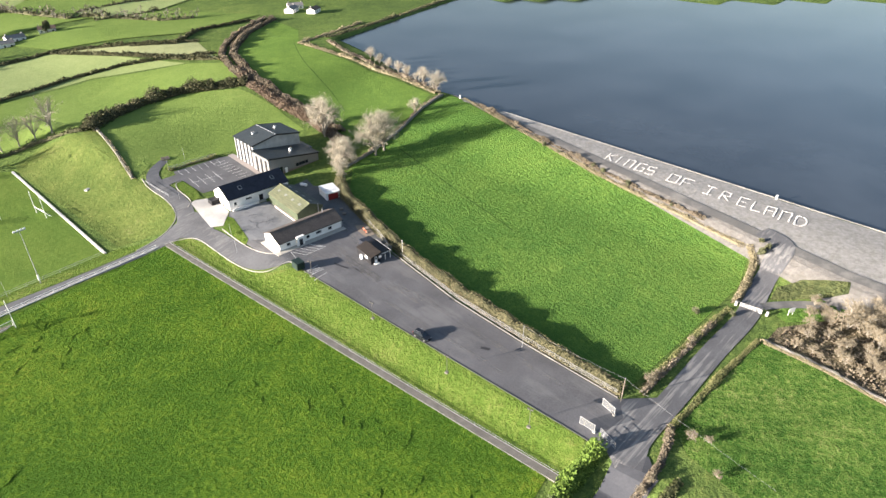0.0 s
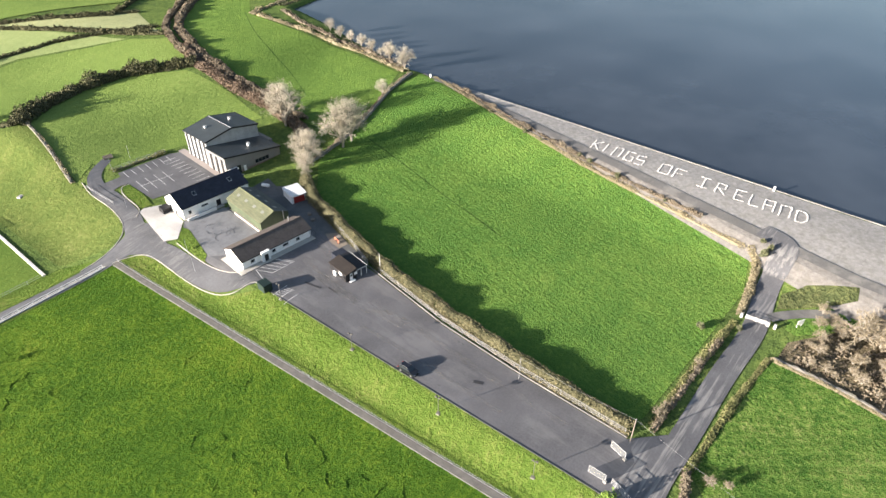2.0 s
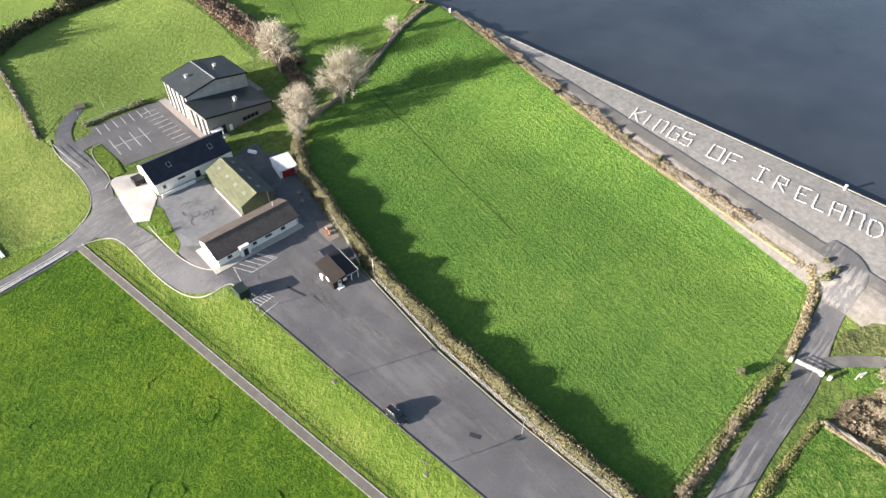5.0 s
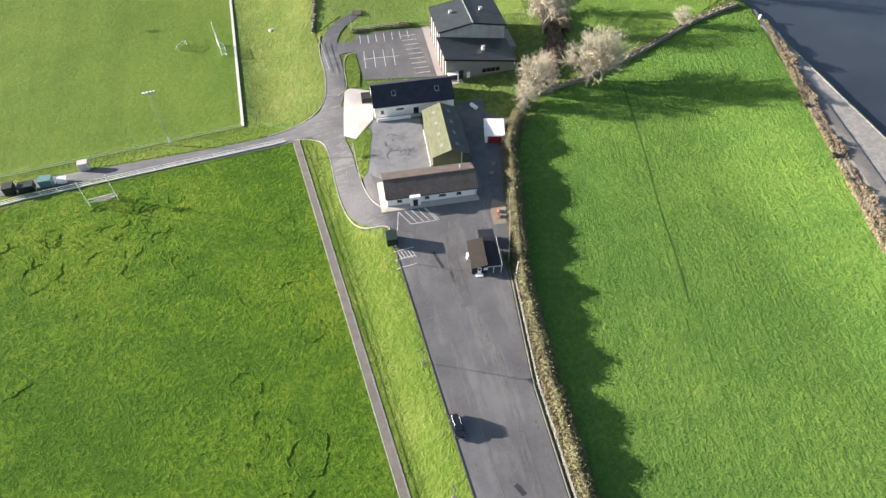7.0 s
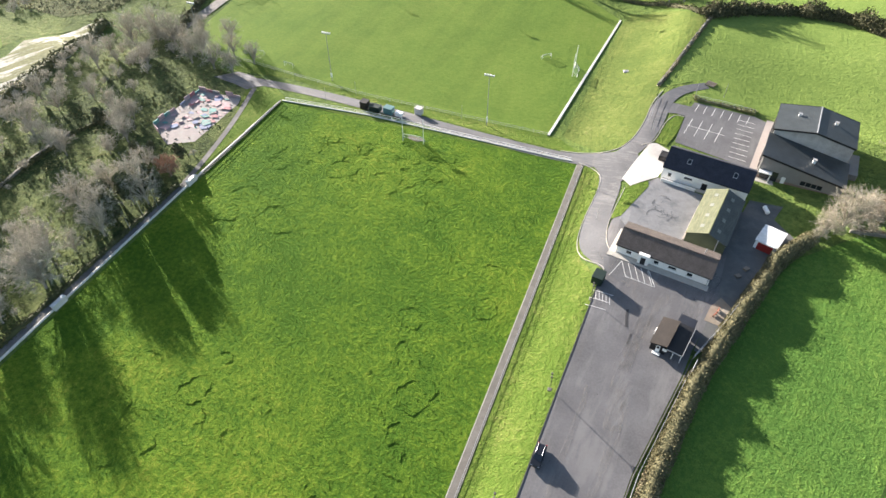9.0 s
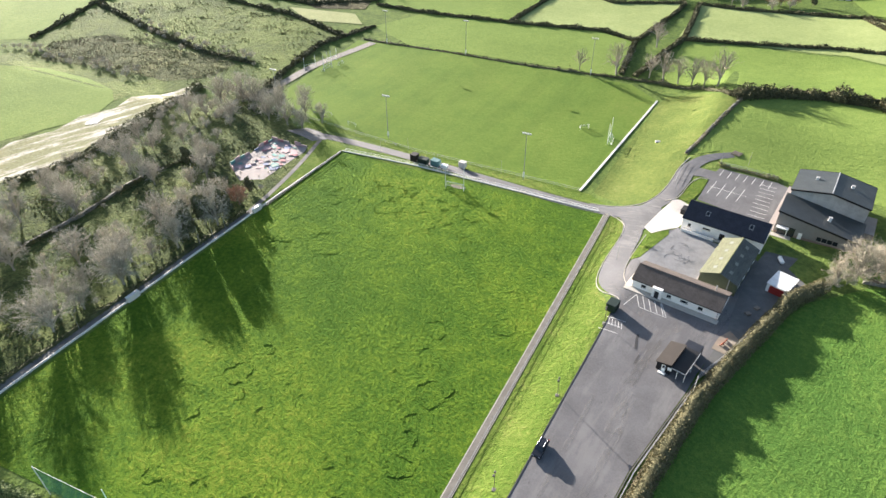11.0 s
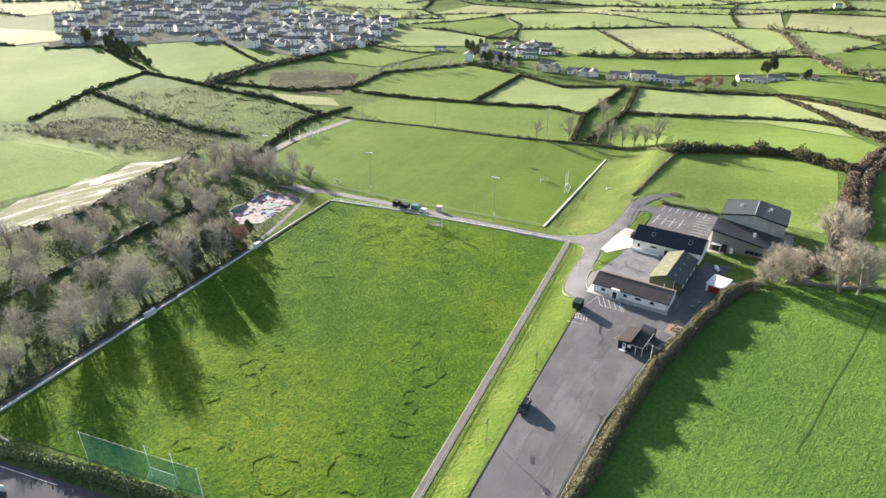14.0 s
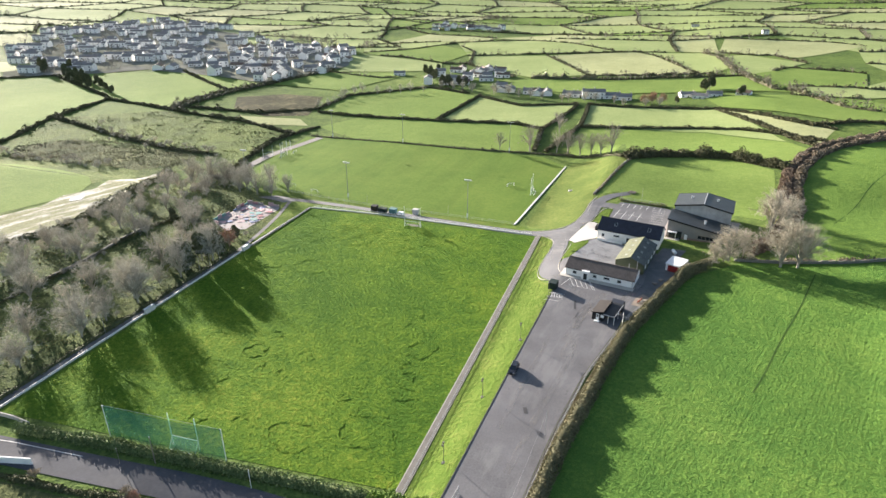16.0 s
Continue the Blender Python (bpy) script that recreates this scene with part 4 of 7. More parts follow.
def joined(name, kinds, spots, rng, label, category):
    """Far trees, too many to count: the same shapes laid into one mesh for each of their two materials."""
    for k, part_name in enumerate(("trunk", "crown")):
        V, F, o, mat = [], [], 0, None
        for i, (x, y, s) in enumerate(spots):
            src = kinds[i % len(kinds)].children[k].data
            v = np.empty(len(src.vertices) * 3, np.float32)
            src.vertices.foreach_get("co", v)
            v = v.reshape(-1, 3) * s
            f = np.empty(len(src.loops), np.int32)
            src.loops.foreach_get("vertex_index", f)
            if k == 0:
                f = f[:len(f) // 4 * 4]
            a = (i * 2.4) % 6.28
            c, n = math.cos(a), math.sin(a)
            V.append(np.stack([v[:, 0] * c - v[:, 1] * n + x, v[:, 0] * n + v[:, 1] * c + y, v[:, 2] + height(x, y)], 1))
            F.append(f.reshape(-1, 4) + o)
            o += len(v)
            mat = src.materials[0]
        if V:
            tagged(new(name, quick_mesh(name, np.concatenate(V), np.concatenate(F), mat)), label, category, kind="stuff")


# big bare trees by the hall and at the corner of the east field
scatter(PALE, [(82.5, 152.5, 1.45), (82.6, 124.3, 1.5), (87.6, 124.6, 1.35), (88.5, 162, 1.0), (67, 126.5, 1.1), (72, 130.5, 0.85), (63.0, 123.0, 0.75), (120, 137.3, 0.6)], rt, label="bare pale-twigged broadleaf tree lit by low sun")
scatter(TWIGBUSH, [(62, 121.5, 1.0), (65.5, 124, 1.1), (69, 127.6, 1.1), (73.5, 127.4, 0.9), (60.5, 119.5, 0.7)], rt)
# the row behind the far pitch
scatter(ROWTREE, [(-46.8, 257, 1.0), (-29.3, 258, 1.5), (-14.5, 260, 1.15), (-8, 260, 1.35), (-1, 257.5, 1.25), (5, 255, 1.2), (10.5, 251, 1.1), (16.2, 247, 1.55), (-20, 300, 1.3)], rt, group="bare trees behind the far pitch")
# trees along the reservoir's shore
scatter(PALE, [(145.5, 146, 0.85), (149.5, 157.5, 0.75), (152, 165, 0.35), (155, 173, 0.5), (156.5, 180, 0.55), (159, 189, 0.5), (160.5, 197, 0.5), (163, 206, 0.55)], rt, label="small bare tree on the reservoir shore")
# the wood beside the pitch
wood = []


def shades_court(x, y):
    """Ground from which a tree would shade the painted court, which lies in the sun."""
    along, across = (x + 117) * SUN_DIR.x + (y - 114) * SUN_DIR.y, (x + 117) * SUN_DIR.y - (y - 114) * SUN_DIR.x
    return 0 < along < 42 and abs(across) < 12


for i in range(190):
    x, y = -101 - 78 * rt.uniform() ** 1.2, rt.uniform(-30, 168)
    if (x > -128 and y < 14) or (x < -176 + 0.0 * y and y < 120) or (-132 < x < -104 and 98 < y < 136) or (x > -106 and y > 84) or (x > -122 and y > 128) or (-143 < x < -113 and 45 < y < 96 and rt.uniform() < 0.8):
        continue
    if shades_court(x, y) or any((x - a) ** 2 + (y - b) ** 2 < 46 for a, b in wood):
        continue
    wood.append((x, y))
scatter(DARKT, wood, rt, (0.7, 1.3), "bare trees of the wood")
scatter(EVER, [(-105.5, 66, 1.1), (-106, 73.5, 1.2), (-104.5, 80, 1.0), (-112, 70, 1.0), (-119, 90, 0.7), (-108, 95, 0.55), (-117, 94, 0.5), (-142, 100, 0.75), (-131, 101, 0.6)], rt, group="evergreens at the wood's edge")
scatter(RUSTY, [(-104.8, 87, 0.95)], rt)
scatter(DOME, [(-104.6, 42, 1.25), (-105, 21.5, 1.2), (-147.5, 60, 1.15), (-152, 40, 1.0), (-163, 32, 1.0), (-108, 5, 0.9)], rt, group="dome-headed trees of the wood")
scatter(DARKT, [(-110, 31, 0.8), (-115.5, 50, 1.1), (-107, 54, 0.7), (-104.5, 61, 1.0), (-108, 77, 1.2), (-110, 84, 1.0), (-158, 158, 0.8), (-128, 96, 0.9), (-136, 104, 0.9), (-144, 108, 0.8), (-146, 156, 0.9)], rt, group="bare trees of the wood")
scatter(THICKET, [(-103 - 60 * rt.uniform() ** 1.5, rt.uniform(-15, 100)) for _ in range(36)], rt, (0.4, 0.9), "thickets under the wood")
scatter(THICKET, [(-180 + rt.uniform(-4, 22) - 0.1 * i, 60 + 2.4 * i) for i in range(44)] + [(rt.uniform(-172, -146), rt.uniform(120, 162)) for _ in range(26)], rt, (0.6, 1.2), "thickets along the stream")
scatter(THICKET, [(-238 - 3.2 * i + rt.uniform(-4, 4), 157 + rt.uniform(-4, 5)) for i in range(30)] + [(-200 - 4 * i + rt.uniform(-6, 6), 196 + 0.3 * i * i / 8 + rt.uniform(-8, 8)) for i in range(30)], rt, (0.4, 1.1), "thickets on the moor")
# scrub and trees beside the lane
scatter(BROWNBUSH, [(79, -36, 2.2), (83.5, -40, 2.0), (76, -43, 1.7)], rt, label="spreading bare tree in brown scrub")
scatter(BROWNBUSH, [(64 + rt.uniform(0, 24), -25.5 - rt.uniform(0, 36)) for _ in range(64)], rt, (0.4, 0.95), "thicket beside the lane")
scatter(BROWNBUSH, [(21.6, -15.6, 0.5), (19.6, -16.2, 0.42), (9.0, -16.9, 0.55), (6.6, -16.2, 0.6), (52, -8.4, 0.55), (33, -6.2, 0.7), (36, -6.6, 0.55), (17.5, -26, 0.5), (23.5, -19, 0.6), (24.5, -22, 0.55), (-36, -19.5, 0.8), (-48, -20, 0.9), (-28, -18.5, 0.6), (-70, -22, 0.7)], rt, group="shrubs on the verge")
scatter(RUSTY, [(-46, -20.2, 0.4), (-34, -18.6, 0.35)], rt, group="rusty shrubs on the verge")
scatter(DARKBUSH, [(68, -12.8, 0.5), (63.5, -5.2, 0.62), (98.4, -12, 0.6), (96.2, -11.2, 0.75), (100, -9.5, 0.5)], rt)
# hedgerow trees further off
scatter(THIN, [(-206 + rt.uniform(-3, 3), 325 + 12 * i) for i in range(7)] + [(-190 + 9 * i + rt.uniform(-3, 3), 392 + 6 * i) for i in range(5)], rt, (0.6, 1.1), "trees in a field hedge")
scatter(DARKT, [(-150 + 13 * i + rt.uniform(-4, 4), 440 - 4.5 * i + rt.uniform(-6, 6)) for i in range(6)], rt, (0.7, 1.0), "trees round the hamlet")
scatter(EVER, [(-150, 448, 1.1), (-143, 444, 1.2), (-136, 452, 1.0), (92, 432, 0.9), (-128, 447, 0.9), (47, 408, 0.7), (-560, 390, 1.5), (-548, 384, 1.5), (-470, 350, 1.3), (-455, 343, 1.2), (-440, 336, 1.0), (-510, 374, 1.4), (-490, 362, 1.3), (-524, 392, 1.2), (-504, 380, 1.0), (-480, 366, 1.2), (-462, 356, 1.0), (-446, 350, 1.1), (-428, 338, 1.1), (-414, 330, 0.9), (-402, 324, 0.8), (-535, 402, 1.3), (-180, 520, 1.0), (-186, 500, 1.2), (-176, 488, 1.3), (-168, 478, 1.1), (71, 464, 1.4), (66, 458, 1.1)], rt, (0.8, 1.2), "dark trees round the houses")
scatter(DARKT, [(-92 + 10.5 * i + rt.uniform(-4, 4), 415 - 2.3 * i + rt.uniform(-6, 12)) for i in range(13)], rt, (0.5, 0.85), "trees round the hamlet")
scatter(RUSTY, [(30, 404, 1.2), (37, 406, 1.0), (24, 405, 0.9)], rt, group="rusty trees by the hamlet")


# ---- hedges, walls and fences of the fields ----
hedge([(26.8, -2.5), (29.3, 20), (31.9, 34), (34.6, 50)], 2.55, 3.7, M_GORSE, "straggly olive hedge along the car park", 0.14, 330, 0.22, core=0.86)
hedge([(34.6, 50), (38.6, 69), (42, 79), (46.5, 92), (53, 110), (60, 120)], 3.1, 3.9, M_GORSE, "straggly olive hedge along the car park", 0.14, 330, 0.24, core=0.86)
hedge([(25.6, -2.5), (28.3, 22), (30.9, 38), (33.4, 50), (38.2, 67)], 0.55, 1.5, M_STRAW, "dry grassy strip under the hedge", 0.13, 130, 0.4)
hedge([(70, 127), (83, 128), (100.5, 131.8), (124, 137.8), (141, 140.5)], 1.3, 2.0, M_BROWNHEDGE, "low brambles along a field wall", 0.22, 36, 0.6, gaps=0.25)
long_wall("wall_field", [(69, 126.2), (83.6, 127), (101, 130.8), (124, 137), (142.5, 139.8)], 0.6, 0.9, M_WALL, "dry-stone field wall", step=1.0, rough=0.25)
hedge([(144.6, 129), (131.1, 97), (114.0, 50), (104.0, 15.4), (97.6, -5.4)], 0.55, 1.7, M_STRAW, "strip of straw-coloured grass below the dam", 0.15, 130, 0.4)
hedge([(141.5, 118), (133.2, 98), (124.4, 74), (116.3, 51), (109.4, 28), (103.9, 8)], 1.1, 1.3, M_BROWNHEDGE, "brown brambles below the dam", 0.18, 130, 0.5, gaps=0.2)
scatter(DARKBUSH, [(116.2, 50.9, 0.62), (114.9, 46.6, 0.58), (111.2, 35.7, 0.7), (121.6, 73.9, 0.6), (119.4, 66.5, 0.4), (128, 92, 0.45), (106.4, 19, 0.35)], rt, group="dark bushes below the dam")
hedge([(31, -6), (52, -8.2), (70, -11.2)], 0.7, 1.9, M_STRAWGREEN, "pale grassy verge along the lane", 0.14, 90, 0.5)
hedge([(73.5, -11.6), (84, -11.4), (93, -10.4), (97.4, -7.5)], 1.0, 2.0, M_STRAW, "rough verge along the lane", 0.18, 100, 0.45)
hedge([(24.5, -15.2), (45, -17.6), (62, -20.6)], 0.5, 1.5, M_STRAWGREEN, "pale grassy verge along the lane", 0.14, 90, 0.5)
hedge([(23, -15.0), (19, -16), (13.5, -16.8), (8, -16.4), (5.4, -15.8)], 1.0, 1.5, M_BROWNHEDGE, "low brown hedge at the mouth of the lane", 0.16, 130, 0.35)
hedge([(62.2, -21.8), (60.8, -34), (57.4, -48), (51.4, -70)], 0.5, 0.9, M_STRAW, "dry grass along a field wall", 0.14, 70, 0.5)
hedge([(-86, -12.6), (-63, -9.6), (-33, -7.0), (-2, -4.2)], 2.2, 3.0, M_LAUREL2, "clipped evergreen hedge behind the goal", 0.2, 90, 0.15)
hedge([(-3, -4.4), (3, -4.8), (9.6, -6.0)], 3.4, 3.6, M_LAUREL, "tall bright laurel hedge by the gates", 0.24, 150, 0.2)
hedge([(-95, -25.5), (-62, -22.6), (-34, -18), (5, -20), (12, -21)], 1.0, 2.0, M_HEDGE, "low scruffy roadside hedge", 0.22, 40, 0.5)
hedge([(-200, -48), (-130, -31), (-95, -25.5)], 1.2, 2.4, M_HEDGE, "low scruffy roadside hedge", 0.25, 20, 0.5)
hedge([(29.5, -6.5), (33, -6.9), (40, -7.7), (50, -8.7), (62, -10.3)], 1.3, 1.5, M_BROWNHEDGE, "brown brambles along the lane", 0.2, 40, 0.5, gaps=0.2)
hedge([(-186, 62), (-181, 84), (-184, 106), (-188, 126), (-193, 148), (-199, 162)], 2.4, 6.0, M_HEDGE, "dark brambled bank beside the stripped ground", 0.34, 34, 0.5)
long_wall("wall_lane", [(63, -21.5), (61.5, -34), (58, -48), (52, -70)], 0.6, 0.6, M_WALL, "pale stone field wall", step=0.9, rough=0.28)
long_wall("wall_bank", [(15.6, 181), (20.4, 200), (24, 216), (27.2, 231)], 0.8, 0.8, M_WALL, "grass-topped stone bank", step=1.0, rough=0.25)
hedge([(15.9, 181), (20.7, 200), (24.3, 216), (27.4, 231)], 1.1, 1.5, M_STRAW, "grass along a stone bank", 0.2, 20, 0.3)
hedge([(24, 231), (38, 240), (56, 245.5), (74, 241), (96, 222)], 4.2, 7.0, M_DARKHEDGE, "tall dark overgrown field hedge", 0.34, 110, 0.3)
hedge([(74, 133), (84, 147), (90, 170), (91.5, 195), (96, 220), (106, 243)], 2.4, 5.0, M_BRACKEN, "broad hedge of russet bracken", 0.28, 150, 0.3)
hedge([(88, 150), (94.5, 176), (96.5, 198), (101, 220), (110, 243), (126, 276), (139, 293), (165, 317), (203, 339)], 2.3, 4.2, M_BROWNHEDGE, "overgrown brown hedge of a sunken lane", 0.3, 100, 0.35)
hedge([(98, 223), (104, 244), (121, 280), (134, 297), (161, 322), (200, 345)], 2.2, 3.4, M_BROWNHEDGE, "dark hedge of a sunken lane", 0.32, 70, 0.4)
hedge([(142.8, 144), (151, 175), (154, 205), (159, 243), (164, 265), (192, 271), (228, 279)], 1.2, 3.0, M_STRAW, "rough verge of grass and stone on the shore", 0.3, 24, 0.6)
hedge([(146, 148), (154.5, 178), (158.5, 206), (164, 228), (175, 252)], 1.5, 2.6, M_BROWNHEDGE, "brown scrub on the shore", 0.3, 22, 0.6, gaps=0.3)
hedge([(183, 262), (240, 271), (335, 288), (420, 305)], 1.6, 5, M_DARKHEDGE, "dark reedy edge of the reservoir", 0.4, 10, 0.4)
hedge([(-168, 253), (-140, 252.5), (-74, 252), (-40, 254)], 1.3, 2.2, M_DARKHEDGE, "thin hedge with gaps behind the far pitch", 0.3, 12, 0.6, gaps=0.6)
hedge([(-40, 254), (-8, 256), (10, 248), (24, 232)], 1.5, 2.4, M_DARKHEDGE, "hedge under bare trees", 0.3, 18, 0.5)
MID = dict(leaf=0.4, density=26, ragged=0.25)
for line in ([(-198, 314), (-162, 312), (-104, 312.5), (-53, 317), (-32, 305.5)], [(-11, 316), (16, 320), (58, 327), (84, 320), (105, 305), (124, 290)], [(-106.6, 311), (-104.5, 360), (-103, 408)],
             [(-27.2, 259), (-32, 305), (-24, 360), (-22, 386)], [(-20.6, 259), (-10, 318), (-12, 360), (-14, 388)], [(-102, 404), (-63, 376), (-23, 390)], [(-13, 390), (10, 386.5), (48, 388), (72, 385)],
             [(72, 386), (94, 335.5), (107, 298), (117, 273)], [(74, 385.5), (99, 359), (133.5, 323)], [(117, 286), (102, 313), (94, 337)], [(105, 349), (123, 329.5), (150, 349), (190, 348)], [(-205, 322), (-206, 379), (-179, 410), (-158, 437)]):
    hedge(line, 2.0, 2.8, M_DARKHEDGE, "dark clipped field hedge", group="field hedges", **MID)
for line in ([(-336, 171), (-348, 198), (-367, 235), (-377, 273), (-385, 302)], [(-385, 303), (-367.6, 299), (-308, 285.5), (-271, 277), (-233, 272), (-180, 251)], [(-363, 236), (-300, 215), (-263, 205), (-230, 197), (-197, 196)],
             [(-308, 286), (-318, 315), (-319, 366), (-298, 402), (-285, 494)], [(-558, 343), (-522, 374), (-450, 340), (-394, 311)], [(-204, 323), (-240, 298), (-300, 297)], [(-176, 275), (-184, 235), (-176, 195), (-163, 160)],
             [(-420, 433), (-318, 366)], [(-158, 437), (-116, 415)]):
    hedge(line, 2.0, 3.6, M_DARKHEDGE, "overgrown field hedge with brambles", group="field hedges", leaf=0.45, density=26, ragged=0.5)
long_wall("wall_wood", [(-146, 40), (-145.5, 60), (-148, 81), (-147.5, 93)], 0.8, 1.2, M_WALL, "mossy wall through the wood", rough=0.2)
hedge([(-146, -30), (-146.5, 20), (-145.5, 50), (-148, 92), (-140, 112)], 1.3, 2.2, M_HEDGE, "mossy hedge bank through the wood", 0.3, 16, 0.5)
hedge([(-100.8, -14), (-100.6, 40), (-100.4, 84)], 1.0, 2.0, M_HEDGE, "brambles behind the terrace wall", 0.24, 20, 0.6)
hedge([(27.5, 176.5), (36, 176), (45.5, 174.8)], 0.8, 2.2, M_STRAWGREEN, "long grass along the car park fence", 0.22, 40, 0.4)

# the patchwork further off: fields between hedges, with trees here and there
rf = np.random.default_rng(17)
TURN = radians(9)


def mesh_point(i, j):
    """A corner of the patchwork of fields."""
    r = np.random.default_rng(5000 + i * 131 + j * 17)
    u, v = i * 140 + r.uniform(-45, 45) + (j % 2) * 60, j * 105 + r.uniform(-28, 28)
    return u * math.cos(TURN) - v * math.sin(TURN), u * math.sin(TURN) + v * math.cos(TURN)


TOWN = [(-560, 347), (-673, 440), (-790, 525), (-860, 640), (-850, 740), (-834, 845), (-750, 827), (-619, 761), (-461, 674), (-339, 642), (-283, 530), (-292, 458), (-309, 406), (-369, 421), (-463, 428), (-490, 400), (-527, 376)]


def within(poly_pts, x, y):
    inside = False
    for (x0, y0), (x1, y1) in zip(poly_pts, poly_pts[1:] + poly_pts[:1]):
        if (y0 > y) != (y1 > y) and x < x0 + (y - y0) / (y1 - y0) * (x1 - x0):
            inside = not inside
    return inside


def in_town(x, y):
    return within(TOWN, x, y)


drape("town_ground", TOWN, M_TOWN, "streets and gardens of the town", "ground", 0.35, 12)

# the fields round the hamlet and beyond, most with distance haze in their colour
for pts, mat in (([(-318, 600), (-284, 606), (-199, 584), (-183, 536), (-222, 511), (-276, 487), (-286, 530)], M_FIELD4_HAZE), ([(-186, 640), (-97, 658), (-46, 558), (-34, 532), (-82, 508), (-133, 551), (-167, 582)], M_FIELD4_HAZE),
                 ([(-97, 658), (-2, 711), (18, 687), (54, 575), (63, 548), (-34, 532), (-70, 612)], M_FIELD5_HAZE), ([(-2, 711), (72, 718), (87, 680), (93, 579), (77, 545), (63, 550), (37, 642)], M_FIELD4_HAZE),
                 ([(-238, 754), (-149, 807), (-84, 777), (-27, 714), (-87, 677), (-186, 640)], M_FIELD4_HAZE), ([(-317, 629), (-252, 726), (-188, 670), (-199, 590), (-256, 614), (-286, 610)], M_FIELD3),
                 ([(-84, 777), (-54, 896), (31, 896), (36, 803), (44, 728), (-27, 714)], M_FIELD4_HAZE), ([(31, 896), (88, 876), (89, 725), (44, 728), (36, 803)], M_FIELD5_HAZE), ([(89, 725), (101, 854), (221, 845), (256, 818), (165, 690)], M_FIELD5_HAZE),
                 ([(93, 579), (87, 680), (116, 701), (165, 632), (140, 581), (127, 555), (101, 525)], M_FIELD4_HAZE), ([(140, 581), (201, 564), (184, 483), (130, 474), (117, 458), (101, 525), (127, 555)], M_FIELD3),
                 ([(-90, 500), (-11, 503), (100, 522), (128, 445), (60, 455), (-20, 430), (-95, 450)], M_FIELD3), ([(130, 472), (184, 481), (240, 470), (173, 434), (127, 436)], M_FIELD4_HAZE),
                 ([(76, 390), (66, 428), (125, 432), (173, 430), (205, 358), (139, 349), (107, 370)], M_FIELD3), ([(-345, 684), (-341, 724), (-265, 763), (-240, 756), (-252, 728), (-317, 632)], M_FIELD4_HAZE),
                 ([(-315, 851), (-250, 841), (-200, 823), (-212, 774), (-265, 765), (-341, 726)], M_FIELD5_HAZE), ([(-202, 823), (-131, 909), (-54, 897), (-84, 779), (-149, 809)], M_FIELD5_HAZE), ([(-276, 482), (-222, 506), (-205, 478), (-222, 395), (-296, 402), (-292, 455)], M_FIELD3)):
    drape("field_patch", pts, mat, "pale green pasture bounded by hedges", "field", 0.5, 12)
drape("bog", [(-290, 342), (-260, 366), (-224, 366), (-200, 302), (-229, 290), (-266, 306)], M_BOG, "dark brown boggy ground with brambles", "bog", 0.2, 8)
drape("pale_meadow", [(-246, 285), (-200, 291), (-184, 275), (-218, 267)], M_FIELD5_HAZE, "pale dry meadow beside the bog", "field", 0.22, 8)


def taken(x, y):
    """Ground that the nearer plan already fills."""
    if in_town(x, y) or float(shore(x, y)) > -25 or (x > 90 and y < 230):
        return True
    return (-400 < x < 170 and y < 392) or (-620 < x < -290 and y < 430) or (-345 < x < 235 and y < 880) or y < 60


def far_row(line, high, wide):
    """A far hedge, with a tree here and there."""
    far_hedges.append(hedge(line, high, wide, M_DARKHEDGE, "dark hedge", leaf=0.65, density=6, ragged=0.5))
    for x, y, _, _ in walkline(line, 9.0):
        if rf.uniform() < 0.35:
            far_spots.append((x + rf.uniform(-2, 2), y + rf.uniform(-2, 2), rf.uniform(0.3, 0.85)))


far_spots, far_hedges = [], []
for line in ([(-317, 629), (-293, 656), (-268, 686), (-238, 754), (-212, 772), (-149, 807), (-84, 777), (-27, 714)], [(-345, 680), (-341, 724), (-308, 744), (-265, 763)], [(-286, 608), (-256, 612), (-199, 582), (-169, 590)], [(-283, 484), (-247, 474), (-220, 468), (-208, 478)],
             [(-186, 640), (-156, 657), (-87, 677), (-2, 711), (32, 718)], [(-217, 714), (-188, 670), (-167, 582), (-133, 551), (-100, 511)], [(-97, 658), (-70, 612), (-46, 558), (-34, 531)], [(-34, 531), (11, 535), (54, 546), (77, 545)], [(-2, 711), (18, 687), (37, 642), (54, 575), (63, 550)],
             [(31, 884), (36, 803), (44, 728)], [(-233, 937), (-131, 909), (-54, 898), (23, 897), (88, 876)], [(89, 725), (116, 701), (145, 706), (165, 632)], [(127, 555), (140, 581), (183, 577), (201, 564)], [(130, 474), (150, 478), (184, 483)], [(125, 434), (149, 429), (173, 432)], [(101, 854), (159, 850), (221, 845), (256, 818)],
             [(-421, 833), (-377, 910), (-354, 1068), (-330, 1129)], [(-541, 1177), (-441, 1008), (-361, 970)], [(-373, 898), (-315, 851), (-250, 841), (-202, 823)]):
    far_row(line, 2.1, 3.2)
far_row([(-82, 504), (-60, 505), (-11, 507)], 5.0, 9.0)
for line in ([(-11, 507), (35, 526), (77, 530), (101, 525)], [(101, 525), (108, 491), (117, 458), (131, 450), (141, 420), (153, 394), (170, 385)], [(72, 720), (87, 680), (93, 579), (101, 525)], [(-302, 283), (-308, 311), (-308, 361), (-299, 407), (-285, 482)]):
    far_row(line, 3.0, 6.0)
    for x, y, _, _ in walkline(line, 6.0):
        far_spots.append((x + rf.uniform(-4, 4), y + rf.uniform(-4, 4), rf.uniform(0.5, 1.0)))
